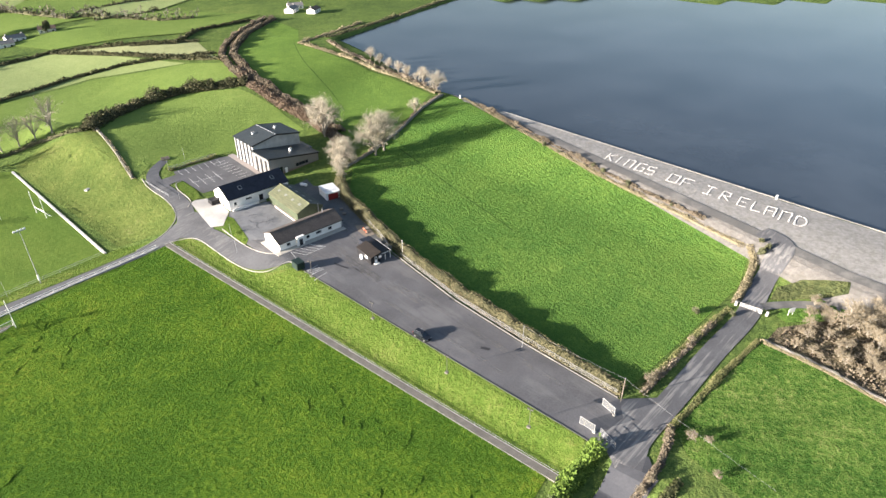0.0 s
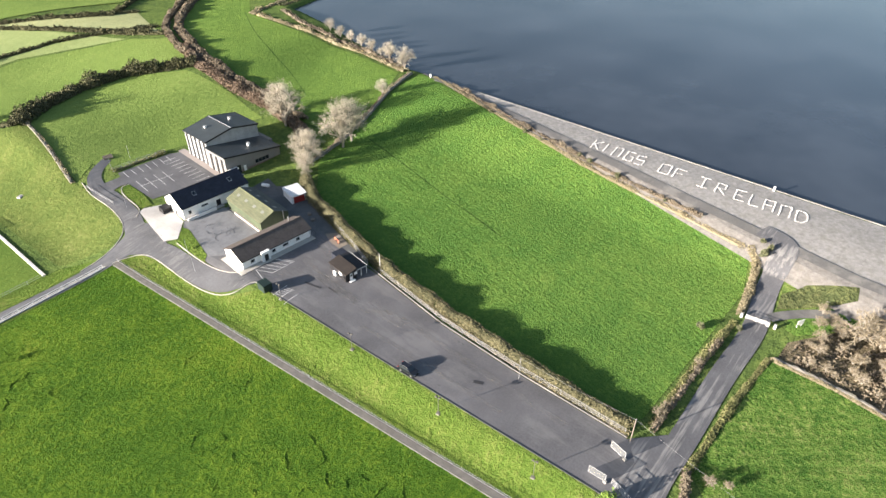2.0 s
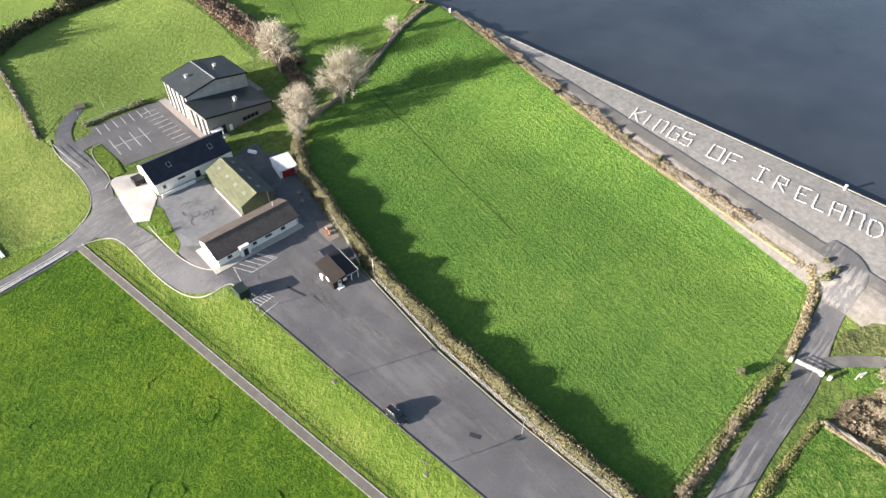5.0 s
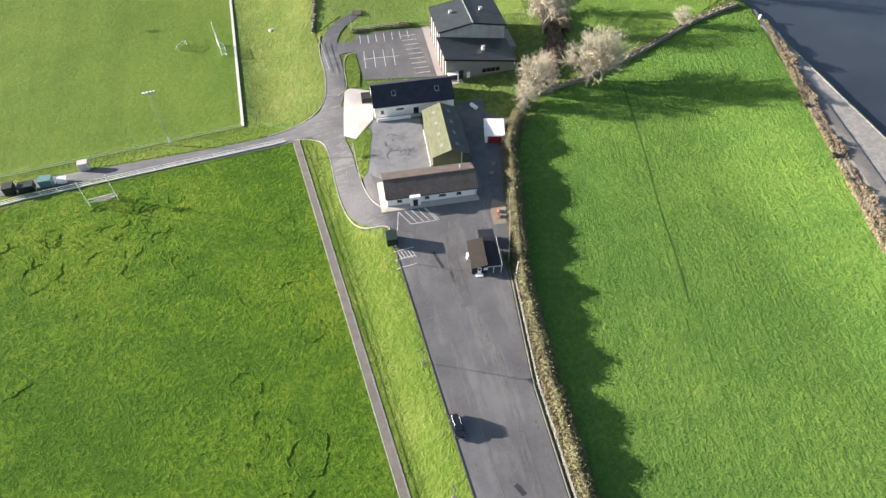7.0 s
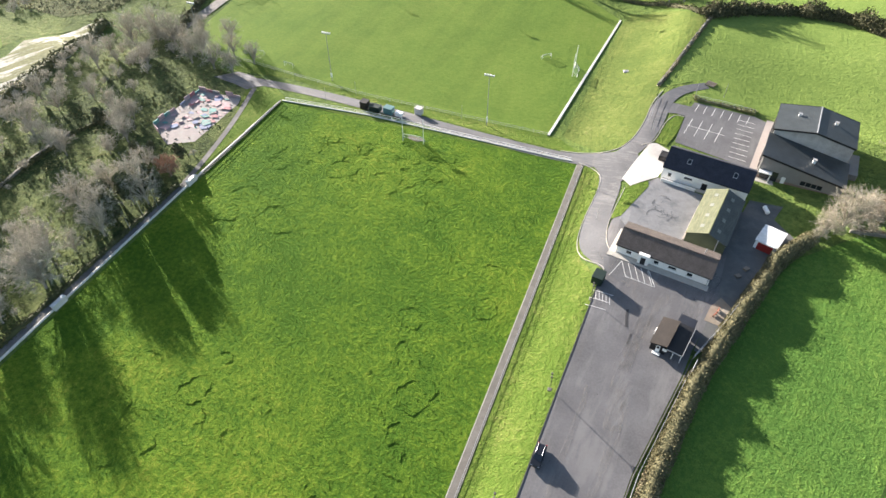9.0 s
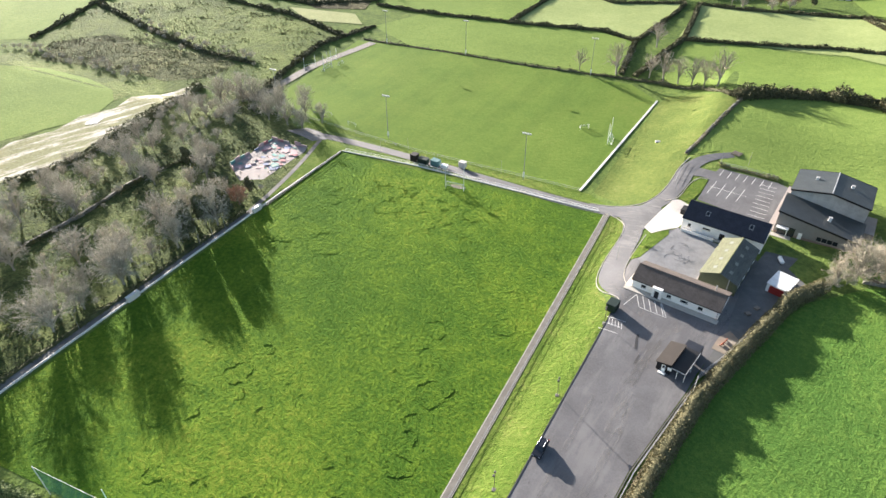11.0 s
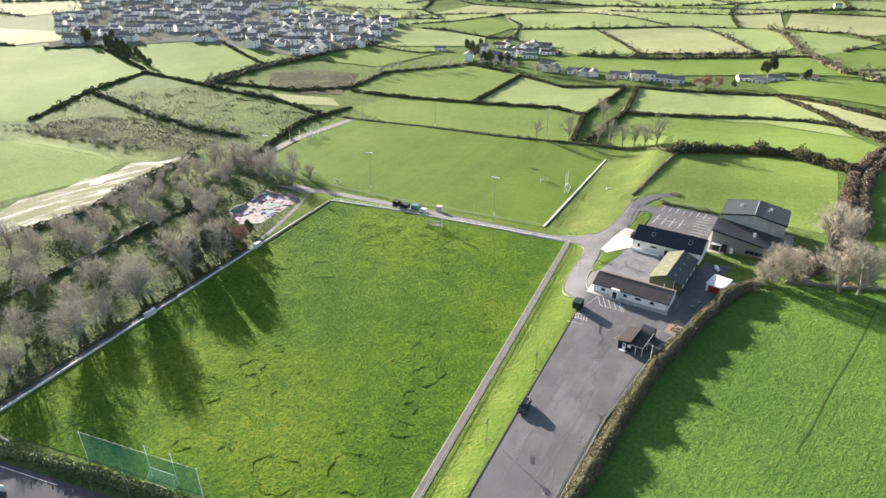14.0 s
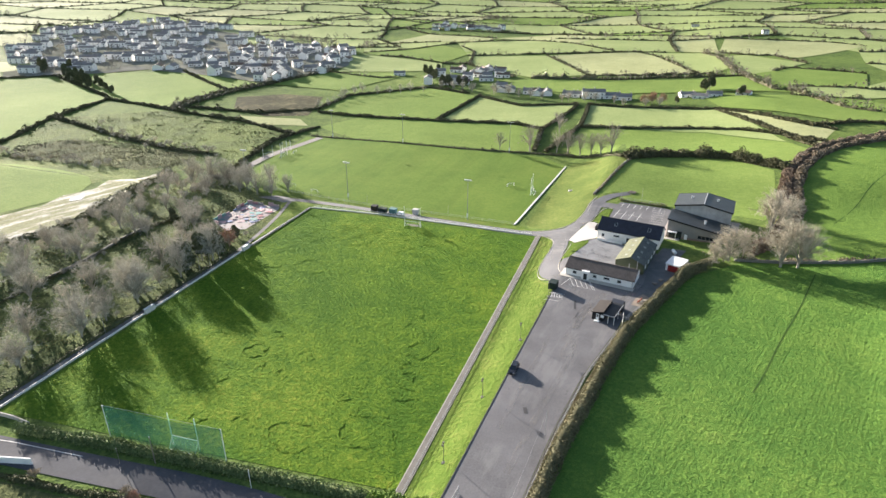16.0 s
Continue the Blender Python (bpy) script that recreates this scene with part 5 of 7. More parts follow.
for i in range(-12, 7):
    for j in range(2, 20):
        c = [mesh_point(i, j), mesh_point(i + 1, j), mesh_point(i + 1, j + 1), mesh_point(i, j + 1)]
        cx, cy = sum(p[0] for p in c) / 4, sum(p[1] for p in c) / 4
        bearing = math.degrees(math.atan2(cx - 20, cy))
        if taken(cx, cy) or not -62 < bearing < 34 or any(float(shore(*p)) > -6 for p in c):
            continue
        # mostly the pastures whose paleness stands in for haze
        mat = (M_FIELD3, M_FIELD4_HAZE, M_FIELD5_HAZE, M_FIELD4_HAZE, M_FIELD4_HAZE)[int(rf.integers(0, 5))]
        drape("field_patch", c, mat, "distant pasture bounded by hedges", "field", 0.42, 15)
        for a, b in ((c[0], c[1]), (c[1], c[2])):
            m = ((a[0] + b[0]) / 2 + rf.uniform(-5, 5), (a[1] + b[1]) / 2 + rf.uniform(-5, 5))
            if float(shore(*m)) > -10 or in_town(*m):
                continue
            far_hedges.append(hedge([a, m, b], rf.uniform(1.6, 3.2), rf.uniform(2.4, 4.5), M_DARKHEDGE, "dark hedge", leaf=1.0, density=2.2, ragged=0.6))
            for _ in range(int(rf.choice([1, 3, 6, 13], p=[0.3, 0.3, 0.25, 0.15]))):
                k = rf.uniform()
                far_spots.append((a[0] + (b[0] - a[0]) * k, a[1] + (b[1] - a[1]) * k, rf.uniform(0.5, 1.1)))


def join_hedges(obs):
    """Lays the far hedges, too many to count, into one mesh."""
    V, F, o = [], [], 0
    for ob in obs:
        v = np.empty(len(ob.data.vertices) * 3, np.float32)
        ob.data.vertices.foreach_get("co", v)
        f = np.empty(len(ob.data.loops), np.int32)
        ob.data.loops.foreach_get("vertex_index", f)
        V.append(v.reshape(-1, 3))
        F.append(f.reshape(-1, 4) + o)
        o += len(V[-1])
        bpy.data.objects.remove(ob)
    tagged(new("far_hedgerows", quick_mesh("far_hedgerows", np.concatenate(V), np.concatenate(F), M_DARKHEDGE)), "dark hedgerows between far fields", "hedges", kind="stuff")


join_hedges(far_hedges)
for line, n in (([(-520, 742), (-460, 730), (-400, 706)], 70), ([(-300, 1085), (-240, 1082)], 40), ([(-540, 1000), (-460, 955)], 20), ([(-70, 870), (40, 860), (150, 850)], 30), ([(-334, 660), (-345, 700), (-365, 740)], 16)):
    pts = walkline(line, 2.0)
    for _ in range(n):
        x, y, _, _ = pts[int(rf.integers(0, len(pts)))]
        far_spots.append((x + rf.uniform(-5, 5), y + rf.uniform(-5, 5), rf.uniform(0.5, 1.1)))
joined("far_trees", FARTREE, far_spots, rf, "bare trees in far hedgerows", "trees")


def tussocks(name, area, count, size, mat, label, seed):
    """Coarse tussocks strewn unevenly over a piece of rough ground, too many to count."""
    rng = np.random.default_rng(seed)
    xs, ys = [p[0] for p in area], [p[1] for p in area]
    pts = []
    while len(pts) < count:
        cx, cy, r = rng.uniform(min(xs), max(xs)), rng.uniform(min(ys), max(ys)), rng.uniform(1.5, 7)
        for _ in range(int(rng.integers(4, 30))):
            x, y = cx + rng.normal() * r, cy + rng.normal() * r * 0.6
            if within(area, x, y):
                pts.append((x, y, 0))
    pts = np.array(pts)
    pts[:, 2] = gz(pts[:, 0], pts[:, 1]) + 0.16 + 0.3 * size * rng.uniform(0, 1, len(pts))
    v, f = clumps(rng, pts, size, 3)
    tagged(new(name, quick_mesh(name, v, f, mat)), label, "grass", kind="stuff")


MOOR = [(-335, 172), (-360, 236), (-307, 280), (-233, 267), (-185, 246), (-172, 180), (-200, 165), (-218, 156), (-262, 156), (-318, 150)]
tussocks("rush_tussocks", [(-230, 158), (-300, 150), (-322, 172), (-300, 200), (-232, 200), (-203, 192), (-203, 168)], 3600, 0.26, M_STRAW, "pale tussocks of rushes on wet ground", 31)
tussocks("moor_tussocks", MOOR, 2600, 0.34, M_STRAWGREEN, "coarse tufts on the moor", 32)
tussocks("wood_tussocks", [(-101, -12), (-101, 84), (-108, 118), (-150, 155), (-176, 165), (-178, 84), (-186, 60), (-180, -20)], 3000, 0.28, M_STRAWGREEN, "coarse tufted grass under the bare trees", 33)
tussocks("bracken_litter", [(64, -23), (72, -25), (80, -33), (92, -43), (95, -70), (71, -74), (58, -49), (62, -34)], 2600, 0.3, M_BROWNHEDGE, "brown dead bracken beside the lane", 34)


# ---- buildings ----
def window(parent, x0, x1, z0, z1, y, frame_mat=None, name="window"):
    """A window in a wall facing -Y at y: a frame with a sill round a dark pane."""
    w = part(name, boxed(x0, x1, y - 0.05, y + 0.06, z0, z1), frame_mat or M_WHITEP, parent)
    part("pane", boxed(x0 + 0.08, x1 - 0.08, y - 0.07, y - 0.052, z0 + 0.08, z1 - 0.08), M_GLASS, w, "dark glass pane")
    part("sill", boxed(x0 - 0.08, x1 + 0.08, y - 0.14, y + 0.02, z0 - 0.1, z0 - 0.005, bevel=0.015), M_KERB, w)
    return w


def gable_walls(L, W, eave, ridge, along="x"):
    """Four walls with two gables, footprint 0..L by 0..W, the ridge along x or y."""
    bm = bmesh.new()
    if along == "x":
        prof = [(0, -0.4), (W, -0.4), (W, eave), (W / 2, ridge), (0, eave)]
        pts = [[(x, y, z) for y, z in prof] for x in (0, L)]
    else:
        prof = [(0, -0.4), (L, -0.4), (L, eave), (L / 2, ridge), (0, eave)]
        pts = [[(x, y, z) for x, z in prof] for y in (0, W)]
    a, b = [[bm.verts.new(p) for p in side] for side in pts]
    bm.faces.new(a)
    bm.faces.new(b[::-1])
    for i in range(5):
        j = (i + 1) % 5
        bm.faces.new((a[j], a[i], b[i], b[j]))
    bmesh.ops.recalc_face_normals(bm, faces=bm.faces)
    return bm


def roof_slope(pts, thick=0.16):
    return slab(bmesh.new(), pts, thick)


def gable_roof(t, L, W, eave, ridge, over, mat, label="", mat2=None, lift=0.14):
    """Two slopes with an overhang, and a ridge piece (ridge along x)."""
    k = (ridge - eave) / (W / 2)
    ze, zr = eave - over * k + lift, ridge + lift
    a = part("roof_slope", roof_slope([(-over, -over, ze), (L + over, -over, ze), (L + over, W / 2, zr), (-over, W / 2, zr)]), mat, t, label)
    part("roof_slope", roof_slope([(-over, W / 2 + 0.005, zr), (L + over, W / 2 + 0.005, zr), (L + over, W + over, ze), (-over, W + over, ze)]), mat2 or mat, t, label)
    part("ridge_tile", boxed(-over, L + over, W / 2 - 0.14, W / 2 + 0.14, zr - 0.02, zr + 0.07, bevel=0.03), mat, t)
    for y in (-over - 0.1, W + over):
        part("gutter", boxed(-over, L + over, y, y + 0.1, ze - 0.2, ze - 0.08), M_BLACK, t)
    return a


def placed(x, y, turn, z=0.1):
    return pose(x, y, z, 0, 0, turn)


def bungalow():
    t = thing("changing_rooms", placed(17.0, 99.2, -8.7), "long low white-rendered block with brown tiled roof", "building")
    L, W, e, r = 21.6, 8.6, 2.75, 4.65
    part("wall", gable_walls(L, W, e, r), M_WHITE, t, "white rendered wall")
    part("plinth", boxed(-0.04, L + 0.04, -0.04, W + 0.04, -0.4, 0.25), M_KERB, t)
    gable_roof(t, L, W, e, r, 0.35, M_TILES, "brown concrete-tiled slope")
    for x0, x1, z0, z1 in ((2.3, 3.6, 1.0, 2.0), (8.9, 10.1, 1.0, 2.0), (12.3, 14.2, 1.2, 2.0), (16.6, 17.9, 1.0, 2.0)):
        window(t, x0, x1, z0, z1, 0)
    porch = part("porch", boxed(5.4, 7.9, -0.9, 0.1, 0, 2.9, bevel=0.03), M_WHITE, t, "white boxed porch")
    part("door", boxed(6.1, 7.2, -0.98, -0.86, 0.05, 2.15), M_BLACK, porch, "dark double door")
    part("ramp", boxed(-0.8, L + 0.4, -1.7, -0.02, -0.2, 0.12, bevel=0.02), M_KERB, t, "concrete apron along the front")
    part("flue", tube(bmesh.new(), (18.6, 5.6, 4.0), (18.6, 5.6, 5.6), 0.14, 10), M_STEEL, t, "steel flue")
    part("side_path", boxed(-1.6, -0.04, -1.7, W, -0.2, 0.1), M_KERB, t)
    part("downpipe", tube(bmesh.new(), (L - 0.3, -0.14, 0), (L - 0.3, -0.14, 2.7), 0.05), M_BLACK, t)


def clubhouse():
    t = thing("clubhouse", placed(23.0, 132.3, -8.4), "white clubhouse with dark slate roof and skylights", "building")
    L, W, e, r = 21.8, 10.6, 3.7, 6.7
    part("wall", gable_walls(L, W, e, r), M_WHITE, t, "bright white rendered wall")
    gable_roof(t, L, W, e, r, 0.25, M_SLATE, "dark navy slate slope")
    for x in (5.2, 17.0):
        y0, y1 = 2.2, 3.5
        k = (r - e) / (W / 2)
        sky_l = part("skylight", slab(bmesh.new(), [(x, y0, e + y0 * k + 0.2), (x + 1.1, y0, e + y0 * k + 0.2), (x + 1.1, y1, e + y1 * k + 0.2), (x, y1, e + y1 * k + 0.2)], 0.1), M_STEEL, t, "grey-framed skylight")
        part("pane", slab(bmesh.new(), [(x + 0.12, y0 + 0.12, e + (y0 + 0.12) * k + 0.215), (x + 0.98, y0 + 0.12, e + (y0 + 0.12) * k + 0.215), (x + 0.98, y1 - 0.12, e + (y1 - 0.12) * k + 0.215), (x + 0.12, y1 - 0.12, e + (y1 - 0.12) * k + 0.215)], 0.012), M_GLASS, sky_l)
    window(t, 5.8, 8.0, 1.9, 2.6, 0)
    window(t, 1.6, 2.6, 1.2, 2.4, 0)
    part("door", boxed(10.6, 12.0, -0.08, 0.05, 0, 2.2), M_BLACK, t, "dark entrance doors")
    part("low_wall", boxed(0.4, 9.6, -1.6, -1.3, -0.2, 0.9, bevel=0.03), M_WHITE, t, "low white terrace wall")
    part("terrace", boxed(0.4, 12.4, -1.3, -0.01, -0.2, 0.2), M_KERB, t)
    side = part("gable_door", boxed(-0.08, 0.04, 4.0, 5.1, 0, 2.1), M_BLACK, t, "dark gable door")
    part("door_handle", boxed(-0.12, -0.085, 4.9, 4.98, 1.0, 1.12), M_STEEL, side)
    part("gable_window", boxed(-0.06, 0.04, 7.0, 8.2, 1.2, 2.2), M_GLASS, t)
    part("store_box", boxed(-2.8, -0.1, 7.2, 10.2, -0.2, 1.6, bevel=0.04), M_BLACK, t, "dark felted lean-to")


def hall():
    t = thing("sports_hall", placed(48.8, 153.4, -6.8), "tall grey sports hall with dark pitched roof", "building")
    L, W, e, r = 19.8, 13.6, 8.8, 10.6
    part("wall", gable_walls(L, W, e, r, "y"), M_HALLWALL, t, "silver-grey clad wall")
    k = (r - e) / (L / 2)
    o = 0.35
    for s in (0, 1):
        x0, x1 = (-o, L / 2) if s == 0 else (L / 2 + 0.005, L + o)
        z0, z1 = (e - o * k, r) if s == 0 else (r, e - o * k)
        part("roof_slope", roof_slope([(x0, -o, z0 + 0.18), (x1, -o, z1 + 0.18), (x1, W + o, z1 + 0.18), (x0, W + o, z0 + 0.18)], 0.3), M_HALLROOF, t, "dark grey metal slope")
    for y in (-o - 0.08, W + o + 0.005):
        for xa, xb, za, zb in ((-o, L / 2 - 0.002, e - o * k, r), (L / 2 + 0.002, L + o, r, e - o * k)):
            part("bargeboard", slab(bmesh.new(), [(xa, y, za + 0.24), (xb, y, zb + 0.24), (xb, y + 0.075, zb + 0.24), (xa, y + 0.075, za + 0.24)], 0.5), M_BLACK, t, "black bargeboard")
    for xa in (-o - 0.12, L + o + 0.005):
        part("gutter", boxed(xa, xa + 0.115, -o, W + o, e - 0.1, e + 0.12), M_BLACK, t)
    part("ridge_cap", boxed(L / 2 - 0.15, L / 2 + 0.15, -o, W + o, r + 0.16, r + 0.26, bevel=0.03), M_GREYMETAL, t)
    for i in range(5):
        y = 0.9 + i * 2.7
        part("pilaster", boxed(-0.14, 0.0, y, y + 1.1, 0, e - 0.4), M_BLACK, t, "dark full-height glazing strip")
    for x, y in ((4.6, 7.6), (13.8, 7.2)):
        zz = e + k * min(x, L - x) + 0.15
        v = part("roof_vent", boxed(x, x + 0.8, y, y + 0.8, zz, zz + 0.7, bevel=0.05), M_WHITEP, t, "white box vent")
        part("cowl", boxed(x - 0.1, x + 0.9, y - 0.1, y + 0.9, zz + 0.705, zz + 0.8), M_STEEL, v)
    # lower front wing, its roof falling towards the lane
    D, zl, zr = 11.4, 7.2, 3.9
    bm = bmesh.new()
    pr = [(-0.6, -0.4), (L + 0.3, -0.4), (L + 0.3, zr), (-0.6, zl)]
    a, b = [[bm.verts.new((x, y, z)) for x, z in pr] for y in (-D, -0.03)]
    bm.faces.new(a)
    bm.faces.new(b[::-1])
    for i in range(4):
        bm.faces.new((a[(i + 1) % 4], a[i], b[i], b[(i + 1) % 4]))
    bmesh.ops.recalc_face_normals(bm, faces=bm.faces)
    wing = part("front_wing", bm, M_HALLWALL2, t, "lower brick and clad front wing")
    part("wing_roof", roof_slope([(-1.0, -D - 0.4, zl + 0.25), (L + 0.7, -D - 0.4, zr + 0.2), (L + 0.7, -0.05, zr + 0.2), (-1.0, -0.05, zl + 0.25)], 0.28), M_HALLROOF, wing, "dark grey metal roof")
    part("fascia", slab(bmesh.new(), [(-1.0, -D - 0.5, zl + 0.3), (L + 0.7, -D - 0.5, zr + 0.25), (L + 0.7, -D - 0.41, zr + 0.25), (-1.0, -D - 0.41, zl + 0.3)], 0.5), M_BLACK, wing, "black fascia")
    part("entrance_recess", boxed(0.2, 4.6, -D - 0.08, -D + 0.05, 0, 2.9), M_GLASS, wing, "dark glazed entrance")
    part("entrance_canopy", boxed(-0.2, 3.0, -D - 1.6, -D - 0.09, 2.6, 2.85, bevel=0.03), M_WHITEP, wing, "white entrance canopy")
    part("entrance_post", boxed(2.6, 2.8, -D - 1.5, -D - 1.3, 0, 2.58), M_WHITEP, wing)
    part("door", boxed(5.6, 6.6, -D - 0.06, -D + 0.05, 0, 2.1), M_WHITEP, wing, "white side door")
    for i in range(4):
        window(wing, 10.2 + i * 1.35, 11.4 + i * 1.35, 1.2, 2.5, -D, M_BLACK)
    part("brick_base", boxed(-0.66, L + 0.36, -D - 0.05, -D - 0.0, -0.4, 0.9), M_BRICK, wing, "brown brick base")
    for i in range(3):
        part("pilaster", boxed(-0.74, -0.605, -D + 1.4 + i * 3.2, -D + 2.5 + i * 3.2, 0, 6.0), M_BLACK, wing, "dark full-height glazing strip")
    v = part("wing_vent", boxed(11.2, 12.0, -6.8, -6.0, 5.4, 6.6, bevel=0.05), M_WHITEP, wing, "white box vent")
    part("cowl", boxed(11.1, 12.1, -6.9, -5.9, 6.605, 6.7), M_STEEL, v)
    part("rear_wing", boxed(L + 0.01, L + 3.2, -3, 7, -0.4, 3.0, bevel=0.03), M_HALLWALL2, t, "low rear store")
    part("apron", boxed(-1.2, L + 1, -D - 2.0, -D - 0.06, -0.3, 0.06), M_KERB, t)


def green_hall():
    t = thing("green_shed", placed(31.6, 108.6, -10.0), "old green shed with mossy sheeted roof", "building")
    L, W, e, r = 9.2, 18.6, 3.4, 5.3
    part("wall", gable_walls(L, W, e, r, "y"), M_GREENWALL, t, "dark green sheeted wall")
    k = (r - e) / (L / 2)
    o = 0.25
    for s in (0, 1):
        x0, x1 = (-o, L / 2) if s == 0 else (L / 2 + 0.005, L + o)
        z0, z1 = (e - o * k, r) if s == 0 else (r, e - o * k)
        # the east slope gets the darker sheet, which carries its shade
        sl = part("roof_slope", roof_slope([(x0, -o, z0 + 0.12), (x1, -o, z1 + 0.12), (x1, W + o, z1 + 0.12), (x0, W + o, z0 + 0.12)], 0.12), (M_OLIVEROOF, M_SHEDROOF_SHADE)[s], t, ("mossy olive fibre-cement slope", "slate-grey fibre-cement slope with shade in its colour")[s])
        for i in range(4):
            xa = 2.2 if s == 0 else L - 3.0
            y = 2.2 + i * 4.4
            za, zb = e + k * (min(xa, L - xa)) + 0.17, e + k * (min(xa + 0.8, L - xa - 0.8)) + 0.17
            part("rooflight", slab(bmesh.new(), [(xa, y, za), (xa + 0.8, y, zb), (xa + 0.8, y + 1.2, zb), (xa, y + 1.2, za)], 0.04), M_RLIGHT, sl, "weathered rooflight")
    part("ridge_cap", boxed(L / 2 - 0.18, L / 2 + 0.18, -o, W + o, r + 0.1, r + 0.2, bevel=0.04), M_OLIVE, t)
    part("base_wall", boxed(-0.5, -0.01, 0.3, W - 4, -0.3, 0.7, bevel=0.03), M_PAVE, t, "low rendered base wall")
    for i in range(4):
        part("window", boxed(L, L + 0.07, 2.0 + i * 4.2, 3.4 + i * 4.2, 1.2, 2.4), M_WHITEP, t)
    part("flue", tube(bmesh.new(), (7.2, -0.5, 0), (7.2, -0.5, 4.6), 0.12, 8), M_STEEL, t, "steel flue")


def store():
    t = thing("store_shed", placed(47.4, 113.0, -19), "small white-roofed store with a red door", "shed")
    W, D = 4.9, 6.2
    part("wall", boxed(0, W, 0, D, -0.3, 2.5), M_WHITE, t, "pale rendered wall")
    part("roof", roof_slope([(-0.2, -0.3, 2.72), (W + 0.2, -0.3, 2.72), (W + 0.2, D + 0.2, 2.95), (-0.2, D + 0.2, 2.95)], 0.14), M_WHITESHEET, t, "white sheeted roof")
    d = part("door", boxed(0.7, W - 0.7, -0.08, 0.05, 0, 2.2), M_RED, t, "red roller door")
    for i in range(5):
        part("slat", boxed(0.72, W - 0.72, -0.1, -0.082, 0.1 + i * 0.42, 0.44 + i * 0.42), M_RED, d)


def kiosk():
    t = thing("ticket_kiosk", placed(28.6, 73.3, -12.5), "black timber kiosk with dark felt roof and open canopy", "kiosk")
    W1, D = 3.1, 7.6
    part("wall", boxed(0, W1, 0.4, D, -0.2, 2.5), M_BLACK, t, "black boarded wall")
    part("roof", roof_slope([(-0.25, -0.1, 2.55), (W1 + 0.15, -0.1, 3.35), (W1 + 0.15, D + 0.25, 3.35), (-0.25, D + 0.25, 2.55)], 0.16), M_FELT, t, "black-brown felted mono-pitch roof")
    part("wall_upper", boxed(W1 - 0.1, W1, 0.4, D, 2.505, 3.18), M_BLACK, t)
    h = part("hatch", boxed(1.2, 2.0, 0.32, 0.42, 0.05, 2.1), M_WHITEP, t, "white door")
    part("pane", boxed(1.35, 1.85, 0.3, 0.318, 1.2, 1.9), M_GLASS, h)
    part("notice", boxed(2.5, 3.4, 0.2, 0.28, 1.3, 2.1), M_WHITEP, t, "white notice board")
    part("canopy_roof", boxed(W1 + 0.16, 6.4, 0.0, D + 0.6, 2.55, 2.68, bevel=0.02), M_BLACK, t, "black flat canopy roof")
    part("canopy_edge", boxed(6.405, 6.52, 0.0, D + 0.6, 2.5, 2.76), M_STEEL, t)
    part("canopy_edge", boxed(W1 + 0.2, 6.4, -0.11, -0.005, 2.5, 2.76), M_STEEL, t)
    part("rear_store", boxed(2.6, 6.2, D + 0.65, D + 3.2, -0.2, 2.6, bevel=0.03), M_NAVY, t, "dark store behind")
    for x, y in ((6.3, 0.2), (6.3, 4.0), (4.6, 0.2)):
        part("post", boxed(x, x + 0.12, y, y + 0.12, -0.1, 2.54), M_WHITEP, t, "white post")
    part("step", boxed(0.8, 2.4, -0.5, 0.3, -0.1, 0.18, bevel=0.02), M_WHITEP, t)
    part("side_window", boxed(-0.06, 0.02, 2.2, 3.4, 1.1, 2.0), M_WHITEP, t)
    part("meter_box", boxed(-0.5, -0.01, 4.4, 5.6, -0.1, 1.2, bevel=0.03), M_WHITEP, t)


bungalow()
clubhouse()
hall()
green_hall()
store()
kiosk()


# ---- houses far off ----
def house_kind(L, W, e, r, roof, label, chim=1, two=False):
    t = thing("house", Matrix(), label, "house")
    part("wall", gable_walls(L, W, e, r), M_WHITE, t)
    gable_roof_far(t, L, W, e, r, roof)
    for i in range(chim):
        x = 0.6 if i == 0 else L - 1.3
        part("chimney", boxed(x, x + 0.8, W / 2 - 0.4, W / 2 + 0.4, r - 0.5, r + 1.1), M_KERB, t)
    n = 2 if L < 11 else 3
    for side in (0, 1):
        y0, y1 = (-0.05, 0.02) if side == 0 else (W - 0.02, W + 0.05)
        for i in range(n):
            x = (i + 0.5) * L / n
            if i == 1 and side == 0:
                part("door", boxed(x - 0.5, x + 0.5, y0, y1, 0, 2.1), M_BLACK, t)
            else:
                part("window", boxed(x - 0.65, x + 0.65, y0, y1, 0.9, 2.1), M_GLASS, t)
            if two:
                part("window", boxed(x - 0.6, x + 0.6, y0, y1, 3.4, 4.6), M_GLASS, t)
    return t


def gable_roof_far(t, L, W, e, r, mat):
    k = (r - e) / (W / 2)
    o = 0.3
    part("roof_slope", roof_slope([(-o, -o, e - o * k + 0.15), (L + o, -o, e - o * k + 0.15), (L + o, W / 2, r + 0.15), (-o, W / 2, r + 0.15)], 0.2), mat, t)
    part("roof_slope", roof_slope([(-o, W / 2 + 0.01, r + 0.15), (L + o, W / 2 + 0.01, r + 0.15), (L + o, W + o, e - o * k + 0.15), (-o, W + o, e - o * k + 0.15)], 0.2), mat, t)


HOUSES = [house_kind(9.5, 7.4, 5.8, 7.8, M_ROOFGREY, "white two-storey house with grey slate roof", 1, True), house_kind(13, 8, 3.2, 5.0, M_ROOFGREY, "white bungalow with grey roof", 2),
          house_kind(12, 7.5, 3.2, 5.0, M_ROOFBROWN, "white bungalow with brown tiled roof", 1), house_kind(19, 7, 5.8, 7.5, M_ROOFGREY, "white terrace of houses with grey roof", 2, True)]
rh = np.random.default_rng(23)


